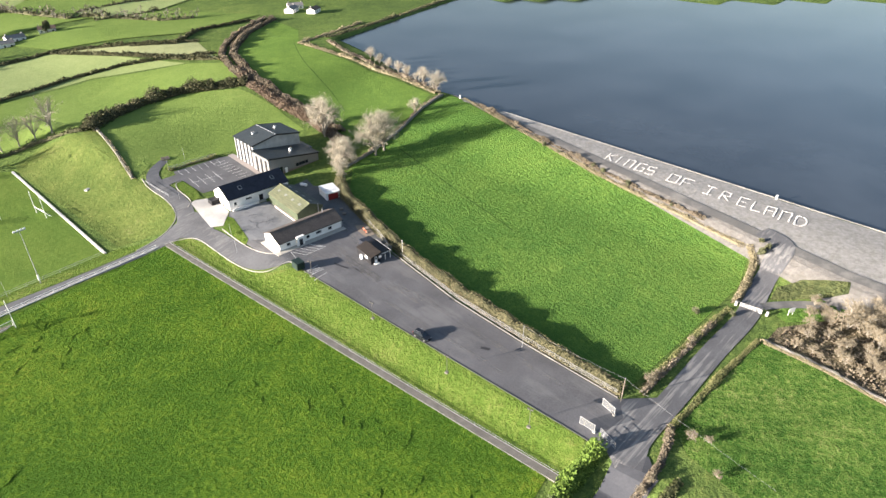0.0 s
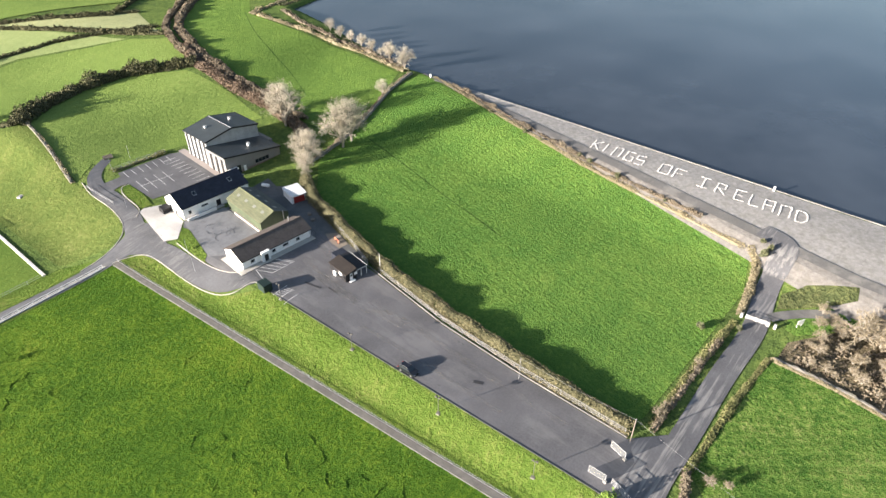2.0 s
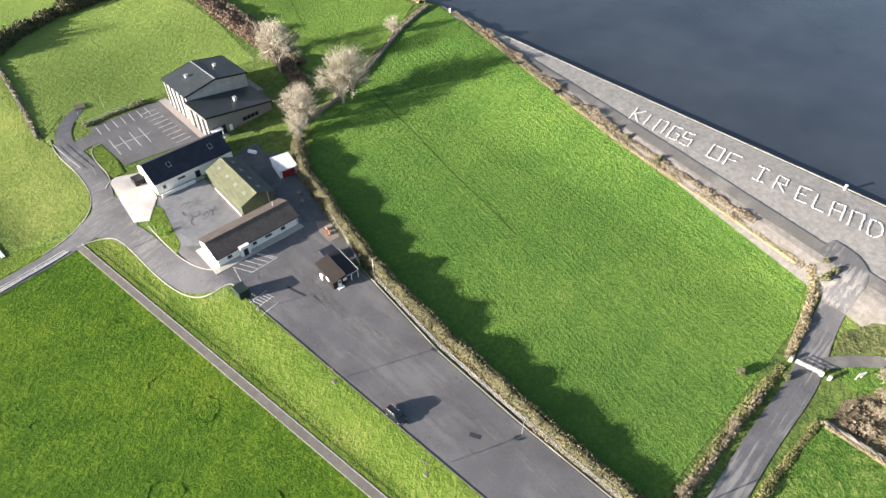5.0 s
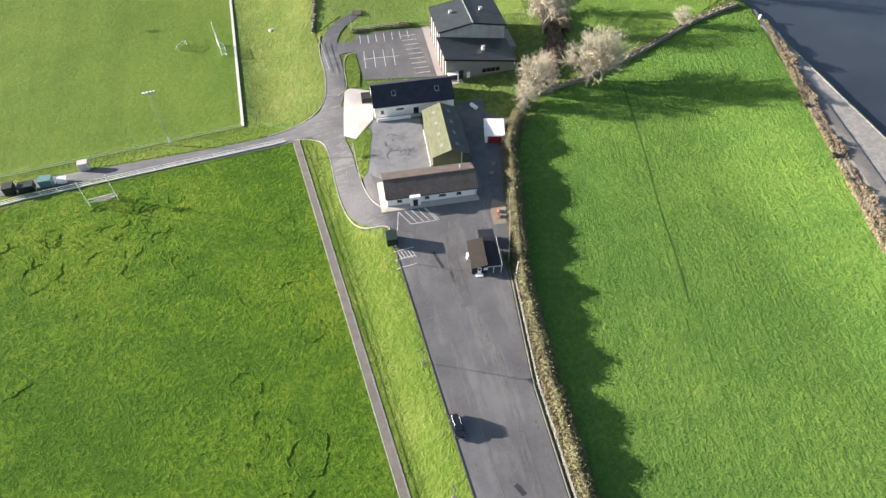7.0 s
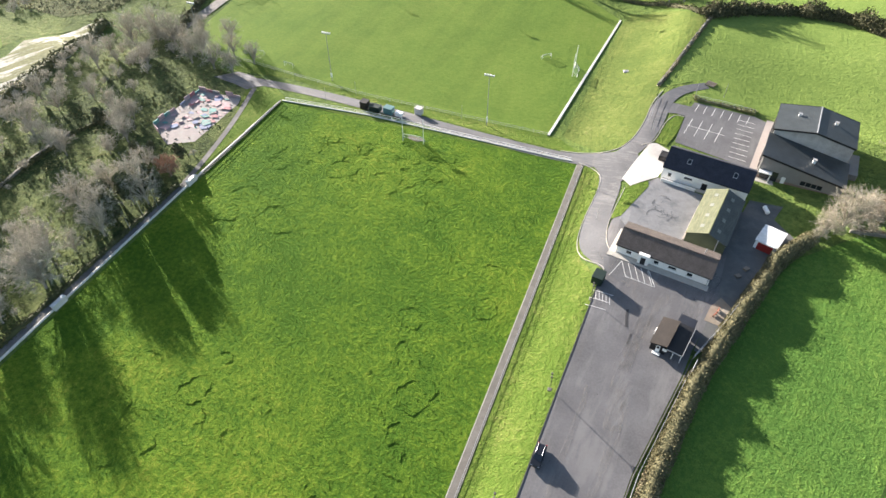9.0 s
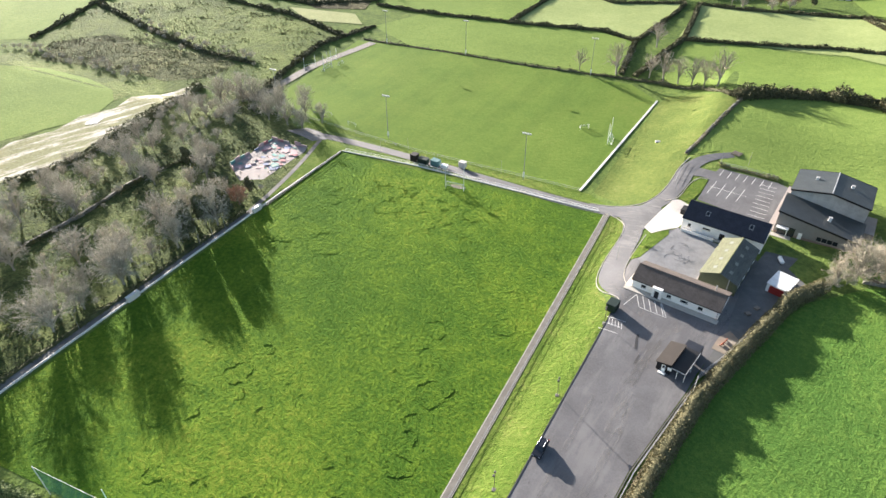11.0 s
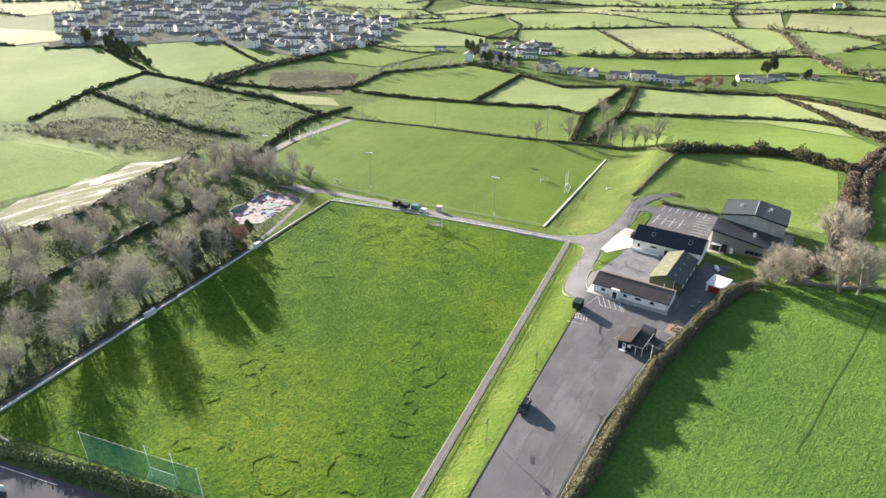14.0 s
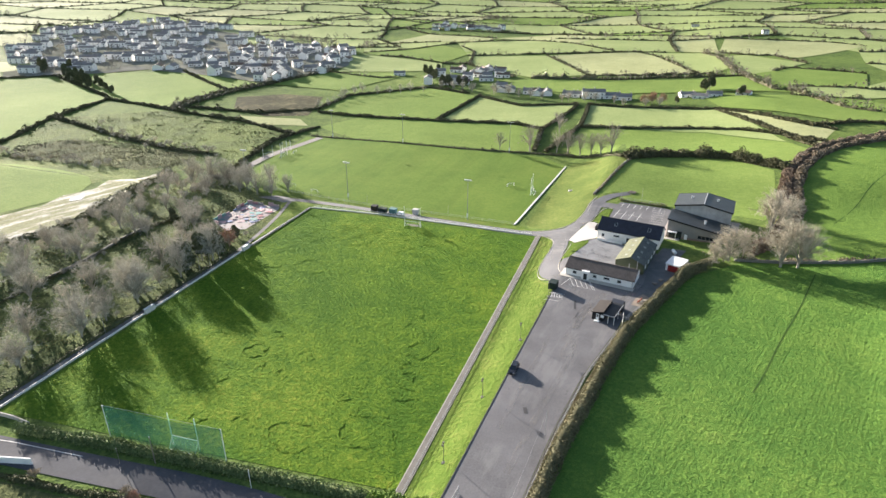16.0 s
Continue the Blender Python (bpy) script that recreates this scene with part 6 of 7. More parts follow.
def settle(kind, x, y, turn, group, k=0.85):
    ob = copy_thing(HOUSES[kind], pose(x, y, height(x, y) - 0.1, 0, 0, turn))
    ob.scale = (k, k, k)
    tagged(ob, group=group)


houses = []
ROW = radians(14.5)
for j in range(-4, 26):
    for i in range(-4, 46):
        u, v = i * 15.5 + rh.uniform(-3, 3), j * 21 + rh.uniform(-3, 3) + 6 * math.sin(i * 0.5 + j)
        x, y = -860 + u * math.cos(ROW) - v * math.sin(ROW) + 60, 330 + u * math.sin(ROW) + v * math.cos(ROW)
        near = x > -480
        if not in_town(x, y) or rh.uniform() < (0.28 if near else 0.56) or math.sin(x / 43) * math.cos(y / 33) > (0.85 if near else 0.55) or any((x - a) ** 2 + (y - b) ** 2 < 170 for a, b in houses):
            continue
        houses.append((x, y))
houses = sorted(houses, key=lambda p: (p[0] - 20) ** 2 + p[1] ** 2)[:295]
for x, y in houses:
    if x > -480:
        settle(int(rh.choice([0, 1, 2], p=[0.6, 0.3, 0.1])), x, y, float(rh.choice([14, 104, -62, 40])) + rh.uniform(-12, 12), "houses of the town", rh.uniform(1.0, 1.25))
    else:
        settle(int(rh.choice([0, 3], p=[0.4, 0.6])), x, y, 14 + rh.uniform(-6, 6), "houses of the town", rh.uniform(0.95, 1.15))
for k in range(13):
    x = -96 + k * 8.2
    settle(int(rh.choice([0, 1, 2], p=[0.2, 0.6, 0.2])), x, 432 - 0.3 * (x + 96) * (1 if x < -42 else 0.2) - (0 if x < -42 else 13) + rh.uniform(-3, 3), float(rh.choice([10, 95, 10])) + rh.uniform(-10, 10), "houses of the hamlet", 0.95)
for k in range(20):
    settle(int(rh.integers(0, 3)), -176 + 62 * rh.uniform(), 450 + 100 * rh.uniform(), float(rh.choice([14, 104])) + rh.uniform(-12, 12), "houses of the hamlet", 1.0)
for k in range(14):
    settle(int(rh.integers(0, 3)), -335 + 8 * k + rh.uniform(-3, 3), 945 - 0.5 * k + rh.uniform(-14, 14), rh.uniform(0, 90), "houses of a far village", 1.1)
for x, y, turn, kind in ((58, 428, -15, 1), (68, 434, 0, 1), (88, 436, -20, 2), (50, 431, 20, 1), (231, 358, -30, 1), (-215, 488, 20, 1), (224, 344, 30, 1), (232, 330, 25, 2), (150, 900, 10, 0), (-330, 900, 0, 1), (-310, 905, 0, 0), (60, 1000, 0, 1)):
    settle(kind, x, y, turn, "scattered farmhouses")
town_trees = [(rh.uniform(-860, -290), rh.uniform(350, 840)) for _ in range(900)]
joined("town_trees", FARTREE, [(x, y, rh.uniform(0.5, 1.0)) for x, y in town_trees if in_town(x, y)], rh, "bare trees between the houses", "trees")


# ---- things round the pitches and the club ----
def strip(name, pts, width, mat, label, category, off):
    return ribbon(name, pts, width, mat, label, category, off, 3.0, cols=1)


strip("pitch_path", [(1.25, -3.5), (1.25, 65), (1.0, 134.2)], 1.5, M_PATHDARK, "dark path inside the pitch railing", "path", 0.16)
long_wall("kerb_pitch", [(0.35, -3.5), (0.35, 65), (0.2, 134.2)], 0.22, 0.1, M_CREAM, "cream concrete kerb of the pitch", "kerb", 4)
long_wall("kerb_bank", [(2.1, -3.5), (2.1, 65), (1.9, 134.2)], 0.16, 0.14, M_CREAM, "cream concrete kerb of the path", "kerb", 4)
long_wall("kerb_car_park", [(10.35, -4.4), (12.8, 45), (15.1, 88)], 0.22, 0.2, M_KERBDARK, "dark kerb of the car park", "kerb", 4)
long_wall("wall_car_park", [(24.6, -3), (27.3, 24), (30.3, 45), (36.4, 70), (37.3, 74)], 0.2, 0.4, M_TRACK, "low grey wall along the car park", "wall", 3, rough=0.02)
for pts in (smooth([(15.4, 91), (15.6, 93.6), (10.2, 95.2), (7.4, 100), (6.9, 110), (8.2, 124), (7.9, 130), (4.5, 133.2), (0.5, 134.6)]), smooth([(14.8, 124.8), (13.2, 111), (13.8, 103), (16.3, 98.2)]),
            smooth([(-6, 140), (2, 140.4), (9, 142.6), (12.6, 147.5), (14.8, 158), (15.3, 170), (17.5, 178)]), smooth([(15.9, 146), (19.2, 148), (20.6, 160), (23, 165.2), (25.8, 164.8)])):
    long_wall("kerb_road", pts, 0.2, 0.18, M_KERB, "concrete kerb of the club road", "kerb", 2, off=0.05)
long_wall("wall_far_pitch", [(-11.9, 148.6), (-8.5, 195), (-5.4, 236.5)], 0.9, 0.28, M_WHITEWALL, "white-topped terrace wall of the far pitch", "wall", 4, rough=0.01)
long_wall("wall_north", [(-97, 132.2), (-67, 135), (-28, 135), (-1.5, 134.9)], 0.4, 0.4, M_WHITEWALL, "pale wall at the pitch's end", "wall", 4, rough=0.02)
long_wall("wall_west", [(-97.6, -10.5), (-97.8, 40), (-97.8, 88), (-97.3, 131.8)], 0.45, 0.45, M_WHITEWALL, "pale terrace wall along the wood", "wall", 4, rough=0.05)
strip("west_path", [(-99.2, -11), (-99.3, 40), (-99.2, 88)], 1.8, M_TRACK, "narrow path behind the terrace wall", "path", 0.12)
long_wall("wall_corner", [(-97.6, -10.5), (-91, -10.2), (-85.5, -10.6)], 0.3, 1.0, M_CREAM, "pale corner wall by the road", "wall", 3)


def bent_rail(pts, r):
    """One bar of square section that runs through the points (x, y, z, and its heading)."""
    bm = bmesh.new()
    rings = [[bm.verts.new((x - dy * u * r, y + dx * u * r, z + v * r)) for u, v in ((-1, -1), (1, -1), (1, 1), (-1, 1))] for x, y, z, dx, dy in pts]
    for a, b in zip(rings, rings[1:]):
        for i in range(4):
            bm.faces.new((a[i], a[(i + 1) % 4], b[(i + 1) % 4], b[i]))
    bm.faces.new(rings[0][::-1])
    bm.faces.new(rings[-1])
    return bm


def railing(line, high, gap, mat, label, rails=3, name="railing", thick=0.045, category="railing"):
    """A tubular railing: each post on its own, and rails from end to end."""
    x0, y0 = line[0]
    t = thing(name, pose(x0, y0, height(x0, y0)), label, category)
    pts = walkline(line, gap)
    z0 = height(x0, y0)
    me = None
    for x, y, dx, dy in pts:
        z = height(x, y) - z0
        if me is None:
            p = part("post", tube(bmesh.new(), (0, 0, -0.2), (0, 0, high), thick, 6), mat, t)
            me = p.data
        else:
            p = new("post", me)
            p.parent = t
        p.location = (x - x0, y - y0, z)
    for r in range(rails):
        h = high * (r + 1) / rails - 0.03
        part("rail", bent_rail([(x - x0, y - y0, height(x, y) - z0 + h, dx, dy) for x, y, dx, dy in pts], thick * 0.8), mat, t)
    return t


railing([(1.9, -3.4), (1.9, 65), (1.7, 134)], 1.1, 2.6, M_STEEL, "galvanised tubular railing beside the pitch", 2, thick=0.03)
railing([(-96.6, 89), (-96.8, 131.5)], 1.0, 3.0, M_TIMBERRAIL, "dark railing at the pitch corner")
railing([(-96, 133), (-67, 135.6), (-28, 135.5), (-2, 135.3)], 1.1, 4.0, M_WHITEP, "white railing along the club road", 2)
railing([(-146, 156.6), (-104, 151.2), (-75, 148.2), (-12, 148.2)], 1.2, 4.5, M_STEEL, "steel rail round the far pitch", 2)
railing([(27.5, 176.3), (36, 175.8), (45.6, 174.2)], 1.6, 3.0, M_STEEL, "wire fence above the hall car park", 3)
railing([(16.2, 158), (16.4, 166), (16.8, 174)], 1.1, 2.0, M_STEEL, "steel barrier on the road bend", 2)
railing([(37.4, 74), (42.0, 84), (47.5, 98), (53.6, 110)], 2.0, 3.0, M_STEEL, "tall wire fence along the hedge", 4)
railing([(25.2, -2.4), (28.0, 24), (31.0, 45), (37.0, 70)], 1.6, 3.0, M_STEEL, "wire fence on the car park wall", 3)


def goalposts(x, y, turn, label, wide=6.5, high=8.5, bag=True):
    t = thing("goalposts", pose(x, y, height(x, y) + 0.05, 0, 0, turn), label, "goalposts")
    for s in (-1, 1):
        part("upright", tube(bmesh.new(), (s * wide / 2, 0, -0.2), (s * wide / 2, 0, high), 0.09, 8), M_WHITEP, t)
        part("stay", tube(bmesh.new(), (s * wide / 2, 0.02, 2.4), (s * wide / 2, 1.6, 0.05), 0.04, 6), M_WHITEP, t)
    part("crossbar", tube(bmesh.new(), (-wide / 2, 0, 2.5), (wide / 2, 0, 2.5), 0.08, 8), M_WHITEP, t)
    part("ground_bar", tube(bmesh.new(), (-wide / 2, 1.6, 0.06), (wide / 2, 1.6, 0.06), 0.05, 6), M_WHITEP, t)
    if bag:
        bm = bmesh.new()
        poly(bm, [(-wide / 2, 0.02, 2.45), (wide / 2, 0.02, 2.45), (wide / 2, 1.58, 0.1), (-wide / 2, 1.58, 0.1)])
        for s in (-1, 1):
            poly(bm, [(s * wide / 2, 0.02, 2.45), (s * wide / 2, 1.58, 0.1), (s * wide / 2, 0.02, 0.02)])
        part("net", bm, M_WHITENET, t, "white goal net")
    return t


goalposts(-47.9, 126.6, 4, "tall white goalposts with a low net")
goalposts(-47.1, -4.4, 184, "tall white goalposts behind a green net")
goalposts(-13.6, 190, -85, "tall white goalposts on the far pitch")
goalposts(-158, 206, 92, "tall white goalposts on the far pitch")
for x, y, turn in ((-124.7, 160.4, 10), (-109.7, 156.3, -5), (-150, 176, 80), (-156, 214, 90), (-25, 196, 40)):
    t = thing("portable_goal", pose(x, y, height(x, y) + 0.08, 0, 0, turn), "small white portable goal on the grass", "goal", "portable goals")
    for s in (-1, 1):
        part("post", tube(bmesh.new(), (s * 1.8, 0, 0), (s * 1.8, 0, 1.7), 0.06, 6), M_WHITEP, t)
        part("stay", tube(bmesh.new(), (s * 1.8, 0, 1.66), (s * 1.8, 1.1, 0.05), 0.05, 6), M_WHITEP, t)
    part("crossbar", tube(bmesh.new(), (-1.8, 0, 1.7), (1.8, 0, 1.7), 0.06, 6), M_WHITEP, t)
    bm = bmesh.new()
    poly(bm, [(-1.8, 0.02, 1.66), (1.8, 0.02, 1.66), (1.8, 1.08, 0.06), (-1.8, 1.08, 0.06)])
    part("net", bm, M_WHITENET, t)


def ball_stop():
    a, b, h = Vector((-65.2, -7.4)), Vector((-36.2, -5.2)), 8.8
    z = height(-50, -5)
    t = thing("ball_stop_net", pose(a.x, a.y, z), "tall green ball-stop net between two poles", "net")
    d = b - a
    for k in (0, 1):
        part("pole", tube(bmesh.new(), (d.x * k, d.y * k, -0.3), (d.x * k, d.y * k, h), 0.09, 8), M_WHITEP, t)
    bm = bmesh.new()
    cols = [[bm.verts.new((d.x * i / 16, d.y * i / 16 + 0.25 * math.sin(i * 0.8) * (1 - j), 0.2 + (h - 0.3 - 0.5 * math.sin(math.pi * i / 16)) * j)) for j in (0, 0.5, 1)] for i in range(17)]
    for p, q in zip(cols, cols[1:]):
        for j in (0, 1):
            bm.faces.new((p[j], q[j], q[j + 1], p[j + 1]))
    part("netting", bm, M_NET, t, "fine green netting")
    part("head_rope", tube(bmesh.new(), (0, 0, h - 0.1), (d.x, d.y, h - 0.1), 0.03, 4), M_WHITEP, t)


ball_stop()


def floodlight(x, y, high, turn, label, heads=4, group="floodlights"):
    t = thing("floodlight", pose(x, y, height(x, y), 0, 0, turn), label, "floodlight", group)
    part("mast", tube(bmesh.new(), (0, 0, -0.2), (0, 0, high), 0.13, 8, 0.08), M_STEEL, t)
    part("crossarm", boxed(-1.5, 1.5, -0.06, 0.06, high - 0.1, high + 0.05), M_STEEL, t)
    for i in range(heads):
        xx = -1.3 + 2.6 * i / (heads - 1)
        hd = part("lamp_head", boxed(xx - 0.3, xx + 0.3, -0.35, 0.1, high + 0.06, high + 0.45, bevel=0.05), M_WHITEP, t, "pale floodlight head")
        part("lens", boxed(xx - 0.24, xx + 0.24, -0.37, -0.352, high + 0.12, high + 0.4), M_GLASS, hd)
    part("cabinet", boxed(-0.25, 0.25, -0.2, 0.2, 1.2, 3.0, bevel=0.03), M_WHITEP, t, "pale control box")


for x, y, turn in ((-90.5, 153.5, 180), (-31.4, 146.6, 180), (-148, 157.5, 180), (-105, 251.5, 0), (-40, 252.5, 0), (-152, 251, 0)):
    floodlight(x, y, 17.2, turn, "tall steel floodlight mast with four heads")


def bank_lamp(x, y):
    t = thing("lamp_post", pose(x, y, height(x, y) + 0.05, 0, 0, -85), "short dark lamp post with twin floodlights", "lamp post", "lamp posts on the bank")
    part("base", boxed(-0.4, 0.4, -0.4, 0.4, -0.3, 0.15, bevel=0.04), M_PATHDARK, t, "stained concrete base")
    part("mast", tube(bmesh.new(), (0, 0, 0.1), (0, 0, 4.8), 0.06, 8), M_TIMBERRAIL, t)
    part("crossarm", boxed(-0.5, 0.5, -0.03, 0.03, 4.7, 4.78), M_TIMBERRAIL, t)
    for s in (-1, 1):
        part("lamp_head", boxed(s * 0.4 - 0.22, s * 0.4 + 0.22, -0.3, 0.08, 4.79, 5.1, bevel=0.04), M_TIMBERRAIL, t, "dark floodlight head")


for x, y in ((7.4, 8.0), (9.0, 30.7), (12.0, 56.7), (14.6, 82.5)):
    bank_lamp(x, y)


def pole(x, y, high, label, mat, r=0.1, name="pole", group="poles by the car park"):
    t = thing(name, pose(x, y, height(x, y)), label, "pole", group)
    part("shaft", tube(bmesh.new(), (0, 0, -0.3), (0, 0, high), r, 8, r * 0.8), mat, t)
    part("cap", tube(bmesh.new(), (0, 0, high), (0, 0, high + 0.08), r * 1.1, 8), M_STEEL, t)


pole(25.6, 21.5, 6.5, "slim pale pole on the car park edge", M_STEEL, 0.05)
pole(24.2, -3.9, 6.5, "timber telegraph pole at the gates", M_TIMBER, 0.12)
pole(37.2, 69.5, 6.0, "slim white pole by the kiosk", M_WHITEP, 0.07)
for x, y in ((-100.0, 65), (-99.9, 70), (-99.8, 75), (-100, 25)):
    pole(x, y, 6.5, "slim steel pole behind the terrace", M_STEEL, 0.05, group="poles on the terrace")
for x, y in ((-84, 138.2), (-78, 147.5), (-40, 147), (17.4, 153), (10.2, 111), (27.5, 177), (36, 180), (13.5, 118)):
    pole(x, y, 5.0, "slim steel pole by the club road", M_STEEL, 0.05, group="poles by the road")
pole(-50, -10.5, 7, "timber telegraph pole by the road", M_TIMBER, 0.12, group="roadside poles")
pole(-27, -9.6, 5, "slim white road lamp", M_WHITEP, 0.06, group="roadside poles")
pole(-57, -13.0, 4, "slim dark road sign pole", M_TIMBER, 0.06, group="roadside poles")


def wire(a, b, sag=1.2):
    cu = bpy.data.curves.new("overhead_wire", "CURVE")
    cu.dimensions, cu.bevel_depth, cu.bevel_resolution = "3D", 0.014, 1
    sp = cu.splines.new("POLY")
    sp.points.add(12)
    for i in range(13):
        k = i / 12
        p = Vector(a).lerp(Vector(b), k)
        sp.points[i].co = (p.x, p.y, p.z - sag * 4 * k * (1 - k), 1)
    cu.materials.append(M_STEEL)
    tagged(new("overhead_wire", cu), "thin overhead wire from a pole", "wire")


wire((24.2, -3.9, 6.4), (14.4, -35.3, 7.0), 0.4)
wire((24.2, -3.9, 6.4), (25.6, 21.5, 6.4), 0.5)


# gates, sign, lane
def car_park_gate(x, y, turn, label):
    t = thing("mesh_gate", pose(x, y, 0.15, 0, 0, turn), label, "gate", "car park gates")
    part("frame", tube(tube(tube(tube(bmesh.new(), (0, 0, 0), (0, 0, 2), 0.06), (3.4, 0, 0), (3.4, 0, 2), 0.05), (0, 0, 0.1), (3.4, 0, 0.1), 0.045), (0, 0, 1.95), (3.4, 0, 1.95), 0.045), M_STEEL, t)
    part("mesh_panel", boxed(0.06, 3.34, -0.01, 0.01, 0.15, 1.9), M_MESH, t, "grey weld mesh")
    part("foot", boxed(-0.3, 0.3, -0.3, 0.3, -0.2, 0.25, bevel=0.03), M_KERB, t)


car_park_gate(13.0, -3.5, 85, "open mesh gate at the car park")
car_park_gate(19.6, -4.6, 71, "open mesh gate at the car park")
railing([(11.6, -8.6), (12.6, -6.4), (13.3, -4.6)], 1.8, 1.2, M_STEEL, "steel mesh fence beside the gates", 4)


def lane_gate():
    t = thing("field_gate", pose(72.8, -13.0, height(72.8, -16), 0, 0, -88), "white timber gate across the lane", "gate")
    for i in range(4):
        part("bar", boxed(0, 4.6, -0.04, 0.04, 0.3 + i * 0.3, 0.38 + i * 0.3), M_WHITEWALL, t)
    for x in (0, 2.3, 4.5):
        part("stile", boxed(x, x + 0.1, -0.06, 0.06, 0.2, 1.35), M_WHITEWALL, t)
    part("brace", tube(bmesh.new(), (0.1, 0.07, 0.3), (4.4, 0.07, 1.3), 0.04, 4), M_WHITEWALL, t)
    for x in (-1.2, 4.7, 6.2):
        part("pier", boxed(x, x + 0.6, -0.3, 0.3, -0.3, 1.25, bevel=0.05), M_CONC, t, "pale stone gate pier")


lane_gate()
t = thing("notice_board", pose(76.6, -24.0, height(76.6, -24), 0, 0, -35), "white notice board on two posts", "sign")
part("board", boxed(-0.9, 0.9, -0.04, 0.04, 1.0, 2.3, bevel=0.01), M_WHITEP, t)
for x in (-0.7, 0.6):
    part("post", boxed(x, x + 0.1, 0.045, 0.14, -0.3, 2.2), M_WHITEP, t)
t = thing("shelter", pose(149, 139.5, height(149, 139.5), 0, 0, 15), "low concrete shelter at the dam's end", "shelter")
part("wall", boxed(0, 4.2, 0, 2.6, -0.5, 1.8, bevel=0.04), M_WALLPALE, t)
part("roof", boxed(-0.3, 4.5, -0.3, 2.9, 1.805, 2.05, bevel=0.04), M_CONC, t, "pale concrete roof slab")
for y in (-6.0, 131):
    t = thing("gauge_post", pose(float(crest(y)) - 0.6, y, height(float(crest(y)) - 0.6, y)), "short white post on the dam's crest", "post")
    part("shaft", boxed(-0.25, 0.25, -0.25, 0.25, -0.2, 1.3, bevel=0.04), M_WHITEP, t)
    part("cap", boxed(-0.32, 0.32, -0.32, 0.32, 1.305, 1.42, bevel=0.03), M_WHITEP, t)

# the words on the dam, laid out in white stones
GLYPHS = {
    "K": [((0, 0), (0, 1)), ((0, 0.45), (0.9, 1)), ((0.15, 0.55), (0.9, 0))], "I": [((0.5, 0), (0.5, 1))], "N": [((0, 0), (0, 1)), ((0, 1), (0.85, 1)), ((0.85, 1), (0.85, 0))],
    "G": [((0.9, 1), (0, 1)), ((0, 1), (0, 0)), ((0, 0), (0.9, 0)), ((0.9, 0), (0.9, 0.5)), ((0.9, 0.5), (0.5, 0.5))], "S": [((0.9, 1), (0, 1)), ((0, 1), (0, 0.5)), ((0, 0.5), (0.9, 0.5)), ((0.9, 0.5), (0.9, 0)), ((0.9, 0), (0, 0))],
    "O": [((0, 0), (0, 1)), ((0, 1), (0.9, 1)), ((0.9, 1), (0.9, 0)), ((0.9, 0), (0, 0))], "F": [((0, 0), (0, 1)), ((0, 1), (0.9, 1)), ((0, 0.5), (0.7, 0.5))],
    "J": [((0.5, 0), (0.5, 1)), ((0, 1), (1, 1)), ((0, 0), (1, 0))], "R": [((0, 0), (0, 1)), ((0, 1), (0.8, 0.95)), ((0.8, 0.95), (0.8, 0.5)), ((0.8, 0.5), (0, 0.5)), ((0.2, 0.5), (0.9, 0))],
    "E": [((0, 0), (0, 1)), ((0, 1), (0.9, 1)), ((0, 0.5), (0.7, 0.5)), ((0, 0), (0.9, 0))], "L": [((0, 1), (0, 0)), ((0, 0), (0.9, 0))], "A": [((0, 0), (0, 1)), ((0, 1), (0.85, 1)), ((0.85, 1), (0.85, 0)), ((0, 0.5), (0.85, 0.5))],
    "D": [((0, 0), (0, 1)), ((0, 1), (0.6, 1)), ((0.6, 1), (0.9, 0.75)), ((0.9, 0.75), (0.9, 0.25)), ((0.9, 0.25), (0.6, 0)), ((0.6, 0), (0, 0))],
}
rl = random.Random(3)


def stone_mesh(seed):
    r = random.Random(seed)
    bm = boxed(-0.5, 0.5, -0.5, 0.5, -0.5, 0.5, bevel=0.16)
    for v in bm.verts:
        v.co *= r.uniform(0.85, 1.1)
    me = bpy.data.meshes.new("stone")
    bm.to_mesh(me)
    bm.free()
    me.materials.append(M_WHITESTONE)
    return me


STONES = [stone_mesh(s) for s in range(4)]


def letter(char, glyph, y0, wide):
    """One letter of white stones on the sloping gravel; it reads along -Y, with its top towards the crest."""
    x0 = 113.75 + (y0 + 14.3) * 0.136
    bx, by = x0, y0
    t = thing("stone_letter", pose(bx, by, height(bx, by)), "letter " + char + " laid in white stones on the dam", "letter", "letters on the dam")
    for (u0, v0), (u1, v1) in GLYPHS[glyph]:
        n = max(2, round(math.hypot((u1 - u0) * wide, (v1 - v0) * 6.6) / 0.55))
        for i in range(n):
            k = (i + 0.5) / n
            u, v = u0 + (u1 - u0) * k, v0 + (v1 - v0) * k
            x, y = bx + v * 6.0 + rl.uniform(-0.1, 0.1), by - u * wide + v * 0.3 + rl.uniform(-0.1, 0.1)
            z = height(x, y) - height(bx, by) + 0.16
            m = Matrix.Translation((x - bx, y - by, z)) @ Euler((rl.uniform(-0.2, 0.2), rl.uniform(-0.2, 0.2), rl.uniform(0, 3))).to_matrix().to_4x4() @ Matrix.Diagonal((rl.uniform(0.36, 0.5), rl.uniform(0.22, 0.32), 0.2, 1))
            s = new("stone", rl.choice(STONES))
            s.parent = t
            s.matrix_local = m


